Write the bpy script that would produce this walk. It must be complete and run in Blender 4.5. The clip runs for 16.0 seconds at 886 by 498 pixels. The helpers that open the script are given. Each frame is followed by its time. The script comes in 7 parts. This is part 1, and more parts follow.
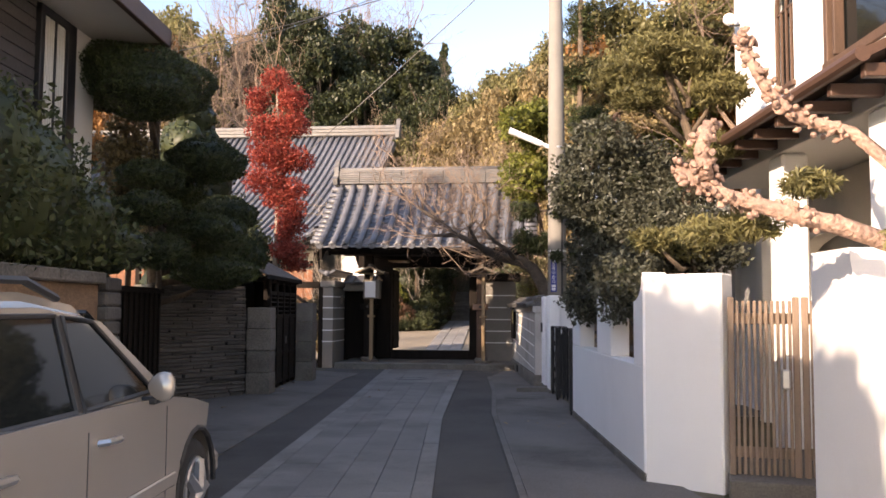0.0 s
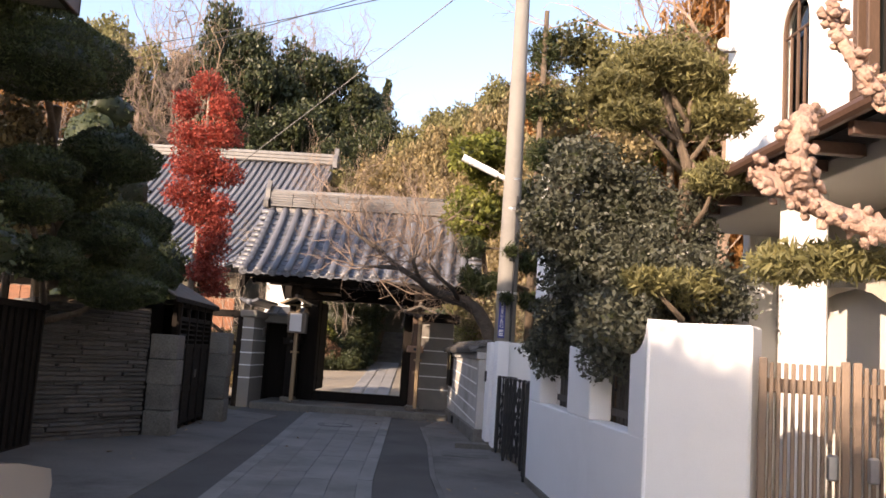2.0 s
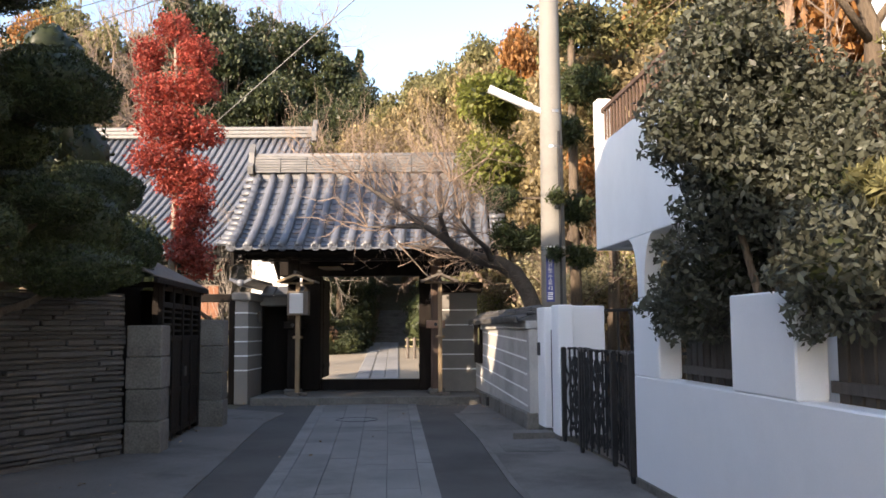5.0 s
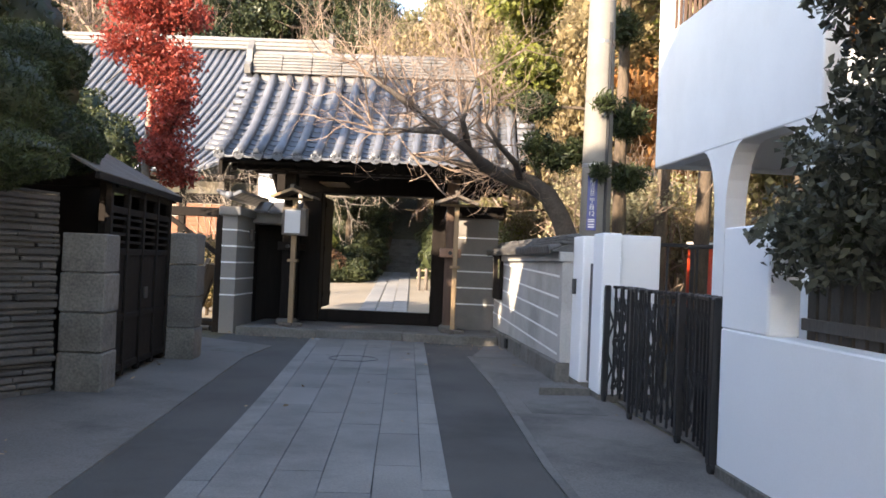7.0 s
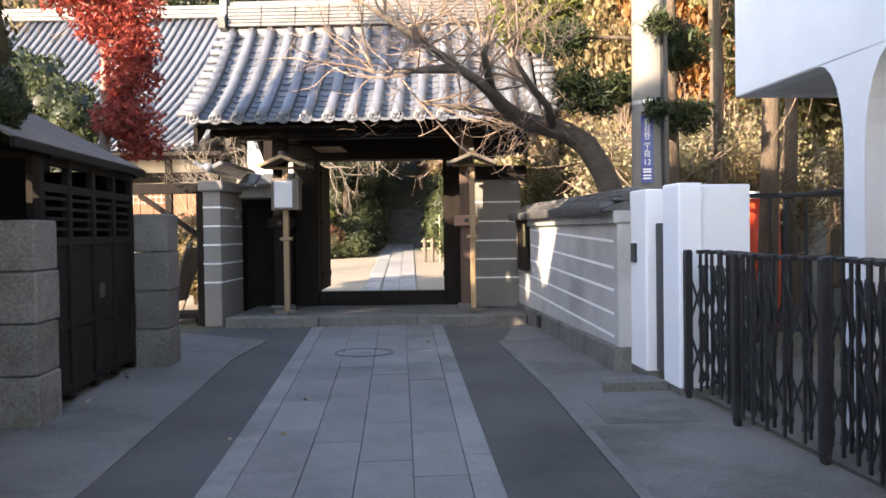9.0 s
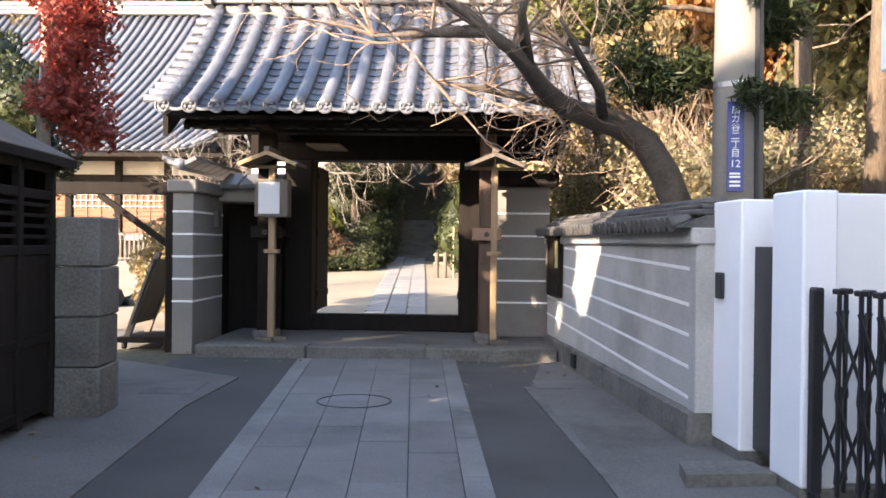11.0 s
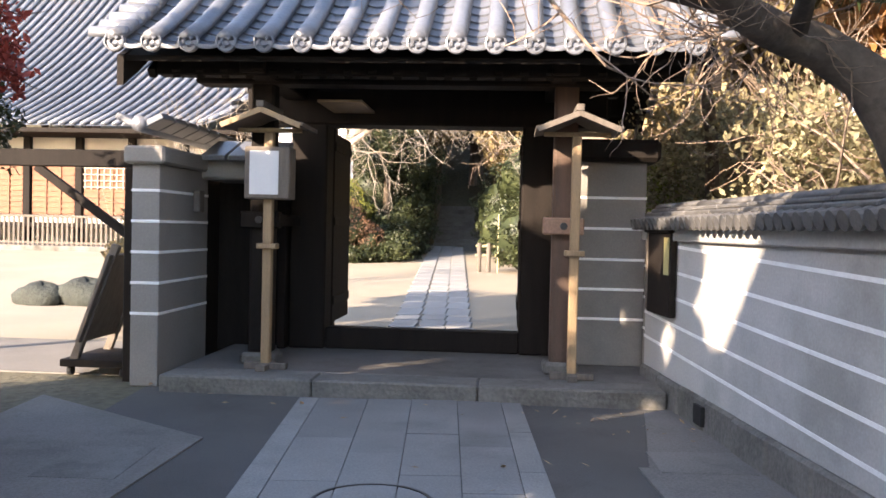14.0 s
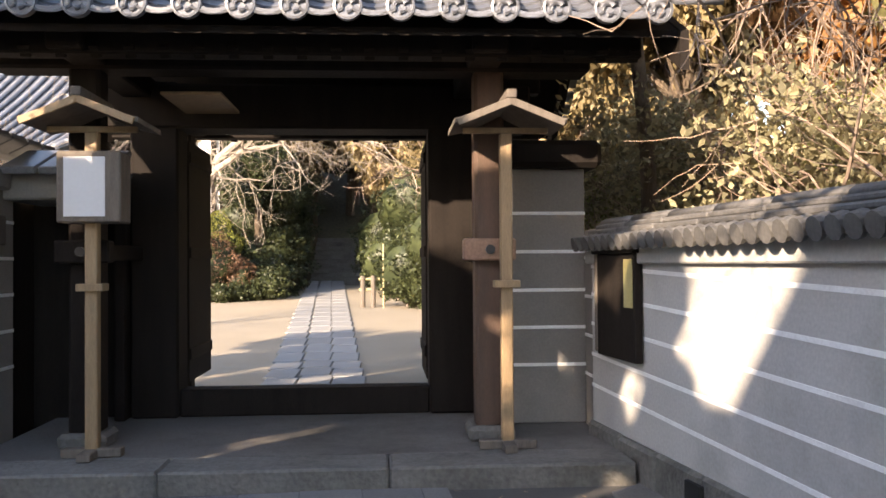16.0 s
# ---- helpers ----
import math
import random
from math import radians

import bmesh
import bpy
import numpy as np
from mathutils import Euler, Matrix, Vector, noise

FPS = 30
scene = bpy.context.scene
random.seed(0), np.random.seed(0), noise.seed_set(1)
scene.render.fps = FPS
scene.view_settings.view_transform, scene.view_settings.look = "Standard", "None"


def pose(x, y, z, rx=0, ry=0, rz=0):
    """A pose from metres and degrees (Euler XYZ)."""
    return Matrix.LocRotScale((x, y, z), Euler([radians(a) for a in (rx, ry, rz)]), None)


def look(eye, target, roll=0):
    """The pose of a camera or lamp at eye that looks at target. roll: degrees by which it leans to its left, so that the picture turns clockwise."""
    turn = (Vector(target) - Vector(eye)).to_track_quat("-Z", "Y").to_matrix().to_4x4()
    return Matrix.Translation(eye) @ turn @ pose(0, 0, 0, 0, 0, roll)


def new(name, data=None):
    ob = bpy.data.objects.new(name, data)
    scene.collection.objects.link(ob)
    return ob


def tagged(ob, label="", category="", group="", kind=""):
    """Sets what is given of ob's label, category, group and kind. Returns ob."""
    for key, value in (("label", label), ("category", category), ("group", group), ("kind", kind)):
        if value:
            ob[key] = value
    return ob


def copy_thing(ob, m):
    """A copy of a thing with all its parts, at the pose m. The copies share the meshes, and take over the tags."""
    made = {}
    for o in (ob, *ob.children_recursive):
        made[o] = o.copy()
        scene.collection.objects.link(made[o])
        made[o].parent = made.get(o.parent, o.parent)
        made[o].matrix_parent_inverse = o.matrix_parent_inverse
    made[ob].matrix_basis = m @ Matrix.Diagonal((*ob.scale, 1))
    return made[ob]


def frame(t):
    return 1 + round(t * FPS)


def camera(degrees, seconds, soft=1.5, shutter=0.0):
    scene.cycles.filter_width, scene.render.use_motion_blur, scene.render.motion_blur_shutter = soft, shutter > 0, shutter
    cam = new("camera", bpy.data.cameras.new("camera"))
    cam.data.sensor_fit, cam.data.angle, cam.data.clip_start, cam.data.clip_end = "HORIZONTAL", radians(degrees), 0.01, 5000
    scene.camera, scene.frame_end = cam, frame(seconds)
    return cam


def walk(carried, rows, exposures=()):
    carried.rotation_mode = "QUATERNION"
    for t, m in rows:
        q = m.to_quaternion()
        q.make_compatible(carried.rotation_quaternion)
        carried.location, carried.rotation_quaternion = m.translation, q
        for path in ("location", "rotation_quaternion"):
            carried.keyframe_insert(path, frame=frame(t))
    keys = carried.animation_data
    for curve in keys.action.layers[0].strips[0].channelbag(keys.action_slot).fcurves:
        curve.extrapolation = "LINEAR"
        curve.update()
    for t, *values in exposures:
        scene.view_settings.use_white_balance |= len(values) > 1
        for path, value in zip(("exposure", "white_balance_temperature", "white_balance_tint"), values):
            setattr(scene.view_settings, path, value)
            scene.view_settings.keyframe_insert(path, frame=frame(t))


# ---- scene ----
cam = camera(54, 16.0, soft=1.6)
PATH = [
    (0, (3.006, -23.3, 1.492), (2.778, -21.318, 1.629), 0.3),
    (0.5, (2.963, -23.082, 1.479), (2.622, -21.118, 1.642), 1.6),
    (1, (2.837, -22.437, 1.502), (2.712, -20.448, 1.675), 1.5),
    (1.5, (2.795, -21.932, 1.52), (2.71, -19.946, 1.737), 3.2),
    (2, (2.623, -21.612, 1.487), (2.555, -19.628, 1.725), 3.8),
    (2.5, (2.457, -21.209, 1.478), (2.436, -19.225, 1.731), 2.4),
    (3, (2.309, -20.758, 1.499), (2.175, -18.779, 1.754), 1.8),
    (3.5, (2.083, -20.39, 1.487), (2.029, -18.406, 1.731), 1.8),
    (4, (1.919, -19.943, 1.479), (1.905, -17.955, 1.692), -0.4),
    (6.5, (1.647, -17.315, 1.34), (1.615, -15.318, 1.454), 0.9),
    (7, (1.683, -16.749, 1.353), (1.634, -14.75, 1.386), 2.4),
    (7.5, (1.591, -16.305, 1.377), (1.599, -14.305, 1.415), 2.4),
    (8, (1.541, -15.797, 1.391), (1.497, -13.798, 1.462), 2.7),
    (8.5, (1.423, -15.283, 1.397), (1.347, -13.286, 1.458), 0.3),
    (9, (1.367, -14.787, 1.372), (1.323, -12.788, 1.332), -0.8),
    (11.5, (1.287, -12.097, 1.422), (1.19, -10.099, 1.432), 1.4),
    (12, (1.257, -11.59, 1.41), (1.13, -9.594, 1.447), 1.7),
    (12.5, (1.146, -11.13, 1.436), (1.096, -9.131, 1.486), 0.9),
    (13, (1.135, -10.602, 1.495), (1.008, -8.606, 1.503), 1.3),
    (13.5, (1.007, -10.074, 1.505), (0.843, -8.081, 1.454), 0.1),
    (14, (0.942, -9.571, 1.486), (0.79, -7.577, 1.441), 1.3),
    (14.5, (0.825, -9.074, 1.461), (0.711, -7.077, 1.461), 0.4),
    (15, (0.795, -8.653, 1.431), (0.823, -6.654, 1.471), 0.6),
    (15.5, (0.766, -8.127, 1.461), (0.82, -6.127, 1.483), 1.4),
    (16, (0.68, -7.677, 1.441), (0.814, -5.682, 1.474), -0.4),
]
walk(cam, [(t, look(e, g, r)) for t, e, g, r in PATH],
     exposures=[(0, 1.6, 7600, 23), (2.5, 1.58, 7450, 23), (4, 1.63, 7150, 19), (7, 2.37, 7050, 14), (9, 2.6, 7100, 15), (12.5, 2.7, 6950, 17), (14.5, 2.73, 7000, 17), (16, 2.45, 7300, 17)])

# ---- light ----
SUN_TRAVEL = Vector((0.60, 0.72, -0.35)).normalized()
world = bpy.data.worlds.new("sky")
scene.world = world
world.use_nodes = True
wn = world.node_tree
sky = wn.nodes.new("ShaderNodeTexSky")
sky.sky_type = "NISHITA"
sky.sun_disc = False
sky.sun_elevation = math.asin(-SUN_TRAVEL.z)
sky.sun_rotation = math.atan2(-SUN_TRAVEL.x, -SUN_TRAVEL.y)
sky.air_density, sky.dust_density, sky.ozone_density = 1.0, 0.75, 1.7
bg = wn.nodes["Background"]
wn.links.new(sky.outputs["Color"], bg.inputs["Color"])
bg.inputs["Strength"].default_value = 0.15
sun = new("sun", bpy.data.lights.new("sun", "SUN"))
sun.data.energy, sun.data.angle, sun.data.color = 3.3, radians(0.6), (1.0, 0.87, 0.7)
sun.matrix_world = look((0, 0, 30), Vector((0, 0, 30)) + SUN_TRAVEL)


# ---- materials ----
def mat(name, color, rough=0.8, var=0.25, scale=3.0, fine=40.0, bump=0.3, dist=0.01, metal=0.0, rand=0.0,
        tint=None, island=0.0, stretch=(1, 1, 1), stain=0.0, spec=0.5, trans=0.0):
    """Principled surface: coarse and fine noise vary its colour, fine noise gives relief."""
    m = bpy.data.materials.new(name)
    m.use_nodes = True
    nt = m.node_tree
    n, l = nt.nodes, nt.links
    p = n["Principled BSDF"]
    p.inputs["Roughness"].default_value = rough
    p.inputs["Metallic"].default_value = metal
    p.inputs["Specular IOR Level"].default_value = spec
    co = n.new("ShaderNodeTexCoord")
    mp = n.new("ShaderNodeMapping")
    mp.inputs["Scale"].default_value = stretch
    l.new(co.outputs["Object"], mp.inputs["Vector"])
    big = n.new("ShaderNodeTexNoise")
    big.inputs["Scale"].default_value, big.inputs["Detail"].default_value = scale, 5
    small = n.new("ShaderNodeTexNoise")
    small.inputs["Scale"].default_value, small.inputs["Detail"].default_value = fine, 4
    for q in (big, small):
        l.new(mp.outputs[0], q.inputs["Vector"])
    add = n.new("ShaderNodeMath")
    add.operation = "ADD"
    l.new(big.outputs["Fac"], add.inputs[0])
    l.new(small.outputs["Fac"], add.inputs[1])
    ramp = n.new("ShaderNodeValToRGB")
    half = n.new("ShaderNodeMath")
    half.operation = "MULTIPLY"
    half.inputs[1].default_value = 0.5
    l.new(add.outputs[0], half.inputs[0])
    l.new(half.outputs[0], ramp.inputs["Fac"])
    c = Vector(color)
    lo = c * (1 - var)
    hi = c * (1 + var) if tint is None else Vector(tint)
    ramp.color_ramp.elements[0].position, ramp.color_ramp.elements[1].position = 0.34, 0.66
    ramp.color_ramp.elements[0].color = (*lo, 1)
    ramp.color_ramp.elements[1].color = (*[min(v, 0.9) for v in hi], 1)
    out = ramp.outputs["Color"]
    if stain:
        st = n.new("ShaderNodeTexNoise")
        st.inputs["Scale"].default_value, st.inputs["Detail"].default_value, st.inputs["Roughness"].default_value = scale * 0.45, 8, 0.7
        l.new(co.outputs["Object"], st.inputs["Vector"])
        sr = n.new("ShaderNodeValToRGB")
        sr.color_ramp.elements[0].position, sr.color_ramp.elements[1].position = 0.5, 0.68
        sr.color_ramp.elements[0].color, sr.color_ramp.elements[1].color = (1, 1, 1, 1), (1 - stain, 1 - stain, 1 - stain * 1.05, 1)
        l.new(st.outputs["Fac"], sr.inputs["Fac"])
        mx = n.new("ShaderNodeMixRGB")
        mx.blend_type = "MULTIPLY"
        mx.inputs["Fac"].default_value = 1
        l.new(out, mx.inputs["Color1"])
        l.new(sr.outputs["Color"], mx.inputs["Color2"])
        out = mx.outputs["Color"]
    if rand or island:
        if rand:
            src = n.new("ShaderNodeObjectInfo").outputs["Random"]
        else:
            src = n.new("ShaderNodeNewGeometry").outputs["Random Per Island"]
        mr = n.new("ShaderNodeMapRange")
        mr.inputs["To Min"].default_value, mr.inputs["To Max"].default_value = 1 - (rand or island), 1 + (rand or island)
        l.new(src, mr.inputs["Value"])
        mx = n.new("ShaderNodeVectorMath")
        mx.operation = "SCALE"
        l.new(out, mx.inputs[0])
        l.new(mr.outputs[0], mx.inputs["Scale"])
        out = mx.outputs[0]
    l.new(out, p.inputs["Base Color"])
    if bump:
        b = n.new("ShaderNodeBump")
        b.inputs["Strength"].default_value, b.inputs["Distance"].default_value = bump, dist
        l.new(add.outputs[0], b.inputs["Height"])
        l.new(b.outputs[0], p.inputs["Normal"])
    if trans:
        tr = n.new("ShaderNodeBsdfTranslucent")
        l.new(out, tr.inputs["Color"])
        ms = n.new("ShaderNodeMixShader")
        ms.inputs["Fac"].default_value = trans
        l.new(p.outputs[0], ms.inputs[1])
        l.new(tr.outputs[0], ms.inputs[2])
        l.new(ms.outputs[0], n["Material Output"].inputs["Surface"])
    return m


def leafmat(name, color, tint, trans=0.3, rough=0.5):
    return mat(name, color, rough, 0.3, 0.8, 6, 0, tint=tint, island=0.45, trans=trans, spec=0.3)


ASPHALT = mat("asphalt", (0.08, 0.073, 0.066), 0.92, 0.3, 0.9, 90, 0.6, 0.008, stain=0.4)
CONCRETE = mat("concrete_shoulder", (0.15, 0.136, 0.12), 0.92, 0.32, 0.9, 60, 0.5, 0.008, stain=0.55)
PAVING = mat("paving_stone", (0.19, 0.18, 0.167), 0.88, 0.22, 1.2, 70, 0.4, 0.006, rand=0.12, stain=0.34)
KERB = mat("kerb_stone", (0.21, 0.2, 0.185), 0.88, 0.25, 1.5, 70, 0.35, 0.006, rand=0.08, stain=0.4)
EARTH = mat("bare_earth", (0.3, 0.23, 0.15), 0.95, 0.25, 0.5, 25, 0.5, 0.02)
COURT = mat("raked_gravel", (0.27, 0.225, 0.165), 0.95, 0.14, 0.6, 60, 0.5, 0.01)
MOSS = mat("forest_floor", (0.10, 0.085, 0.05), 0.95, 0.4, 0.3, 8, 0.6, 0.05)
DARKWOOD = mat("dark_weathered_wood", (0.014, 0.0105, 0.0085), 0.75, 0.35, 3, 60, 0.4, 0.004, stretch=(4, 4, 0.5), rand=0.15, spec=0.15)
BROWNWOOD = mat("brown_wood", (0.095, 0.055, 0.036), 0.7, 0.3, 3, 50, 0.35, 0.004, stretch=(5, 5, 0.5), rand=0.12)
PALEWOOD = mat("pale_wood", (0.29, 0.195, 0.105), 0.65, 0.22, 4, 50, 0.3, 0.003, stretch=(6, 6, 0.6), rand=0.12)
# tan that carries the sunlight on the right-hand beam end
ENDGRAIN = mat("sunlit_tone_end_grain", (0.27, 0.16, 0.105), 0.75, 0.25, 5, 50, 0.3, 0.003, rand=0.1)
GREYWOOD = mat("greyed_wood", (0.12, 0.098, 0.078), 0.8, 0.3, 4, 60, 0.4, 0.004, stretch=(6, 6, 0.6), rand=0.12)
TILE = mat("kawara_tile", (0.125, 0.13, 0.145), 0.36, 0.24, 4, 45, 0.25, 0.003, rand=0.2, spec=0.6, stain=0.2)
TILEJ = mat("kawara_tile_joined", (0.125, 0.13, 0.145), 0.4, 0.22, 4, 45, 0.25, 0.003, island=0.2, spec=0.6)
RIDGE = mat("ridge_tile", (0.155, 0.15, 0.145), 0.5, 0.25, 4, 40, 0.3, 0.004, rand=0.12)
CAPTILE = mat("dull_cap_tile", (0.1, 0.094, 0.088), 0.7, 0.3, 5, 45, 0.3, 0.004, rand=0.15, stain=0.3)
# kept darker than the striped wall's plaster to carry the gate's shade
PLASTER = mat("shade_toned_grey_plaster", (0.235, 0.215, 0.192), 0.92, 0.12, 1.2, 60, 0.25, 0.003, stain=0.2)
WALLPLASTER = mat("pale_grey_plaster", (0.45, 0.43, 0.4), 0.92, 0.12, 1.0, 50, 0.3, 0.004, stain=0.34)
STRIPE = mat("white_lime_line", (0.82, 0.8, 0.77), 0.85, 0.12, 5, 60, 0.2, 0.003)
BASESTONE = mat("base_stone", (0.15, 0.138, 0.12), 0.9, 0.3, 2.5, 30, 0.6, 0.02, stain=0.4)
WHITEWALL = mat("white_stucco", (0.78, 0.78, 0.77), 0.85, 0.04, 1.3, 120, 0.25, 0.003, stain=0.06)
WHITEPAINT = mat("white_painted_concrete", (0.88, 0.88, 0.885), 0.75, 0.03, 1.2, 90, 0.12, 0.002, stain=0.05)
BLACKMETAL = mat("black_painted_metal", (0.018, 0.018, 0.02), 0.45, 0.3, 6, 40, 0.1, 0.002, rand=0.2)
DARKGAP = mat("hole_shade_black", (0.012, 0.011, 0.01), 0.9, 0.3, 3, 20, 0.1)
TREXFENCE = mat("dark_fence_board", (0.07, 0.062, 0.055), 0.8, 0.3, 3, 40, 0.3, 0.003, stretch=(5, 5, .6), rand=0.25)
GATEWOOD = mat("grey_brown_gate_wood", (0.23, 0.165, 0.12), 0.7, 0.2, 4, 50, 0.3, 0.003, stretch=(6, 6, .5), rand=0.12)
BROWNTRIM = mat("brown_fascia", (0.085, 0.045, 0.03), 0.55, 0.2, 2, 40, 0.15, 0.003)
POLE = mat("pole_concrete", (0.215, 0.2, 0.175), 0.8, 0.1, 2, 60, 0.25, 0.003, stain=0.15)
STONEWALL = mat("split_stone_course", (0.085, 0.076, 0.068), 0.92, 0.3, 3, 40, 0.6, 0.012, rand=0.3)
BLOCK = mat("oya_stone_block", (0.15, 0.134, 0.116), 0.93, 0.42, 2.5, 40, 0.5, 0.01, rand=0.15, stain=0.6)
SIDING = mat("dark_siding", (0.055, 0.048, 0.045), 0.7, 0.25, 4, 40, 0.2, 0.003, rand=0.2)
HOUSEWALL = mat("pale_house_wall", (0.66, 0.64, 0.6), 0.85, 0.05, 1.5, 80, 0.2, 0.003)
BARK = mat("bark", (0.13, 0.095, 0.065), 0.92, 0.35, 6, 30, 0.8, 0.02, stretch=(3, 3, 0.7))
PALEBARK = mat("pale_bark", (0.3, 0.25, 0.2), 0.85, 0.3, 5, 30, 0.5, 0.01)
PINKBARK = mat("rosy_knobbly_bark", (0.36, 0.235, 0.18), 0.88, 0.45, 9, 30, 1.0, 0.03)
TWIG = mat("bare_twig", (0.26, 0.185, 0.135), 0.85, 0.3, 5, 30, 0)
GREENLEAF = leafmat("broad_leaf", (0.13, 0.16, 0.035), (0.28, 0.28, 0.065), 0.4)
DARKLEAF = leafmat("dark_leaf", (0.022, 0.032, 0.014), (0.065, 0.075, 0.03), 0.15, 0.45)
PINELEAF = leafmat("pine_needle", (0.028, 0.042, 0.016), (0.07, 0.085, 0.03), 0.15)
OLIVELEAF = leafmat("olive_leaf", (0.15, 0.14, 0.06), (0.29, 0.265, 0.115), 0.38)
GREYLEAF = leafmat("grey_green_leaf", (0.052, 0.058, 0.04), (0.125, 0.127, 0.09), 0.22, 0.45)
RUSTLEAF = leafmat("rust_leaf", (0.28, 0.115, 0.035), (0.42, 0.22, 0.08), 0.4)
GOLDLEAF = leafmat("golden_leaf", (0.24, 0.175, 0.085), (0.38, 0.3, 0.155), 0.38)
PALELEAF = leafmat("pale_dry_leaf", (0.3, 0.25, 0.14), (0.48, 0.44, 0.27), 0.4)
REDLEAF = leafmat("maple_leaf", (0.27, 0.036, 0.028), (0.46, 0.105, 0.072), 0.42)
HEDGELEAF = leafmat("hedge_leaf", (0.04, 0.056, 0.02), (0.1, 0.11, 0.042), 0.2)
CARPAINT = mat("champagne_car_paint", (0.52, 0.465, 0.405), 0.22, 0.03, 2, 200, 0, metal=0.55)
BLACKPLASTIC = mat("black_plastic", (0.025, 0.025, 0.026), 0.5, 0.2, 6, 60, 0.1, 0.002)
RUBBER = mat("tyre_rubber", (0.02, 0.02, 0.02), 0.85, 0.2, 8, 60, 0.3, 0.003)
ALLOY = mat("wheel_alloy", (0.6, 0.6, 0.6), 0.3, 0.05, 5, 40, 0, metal=0.9)
BLUE = mat("blue_enamel", (0.02, 0.035, 0.2), 0.3, 0.08, 3, 40, 0)
WHITEENAMEL = mat("white_enamel", (0.8, 0.8, 0.8), 0.35, 0.03, 3, 40, 0)
PAPER = mat("white_paper", (0.56, 0.56, 0.56), 0.8, 0.03, 3, 40, 0.05)
REDPAINT = mat("red_paint", (0.6, 0.06, 0.02), 0.45, 0.12, 3, 40, 0.05)
LATTICE = mat("orange_lattice_wood", (0.2, 0.075, 0.032), 0.65, 0.25, 4, 40, 0.2, 0.003, rand=0.1)
CREAM = mat("cream_plaster", (0.5, 0.46, 0.4), 0.85, 0.06, 2, 60, 0.15)
BAMBOO = mat("bamboo_pole", (0.42, 0.36, 0.2), 0.5, 0.2, 4, 40, 0.1)


def glass_material():
    m = bpy.data.materials.new("window_glass")
    m.use_nodes = True
    p = m.node_tree.nodes["Principled BSDF"]
    p.inputs["Base Color"].default_value = (0.012, 0.014, 0.014, 1)
    p.inputs["Roughness"].default_value = 0.04
    p.inputs["Specular IOR Level"].default_value = 0.45
    return m


GLASS = glass_material()
CARGLASS = GLASS


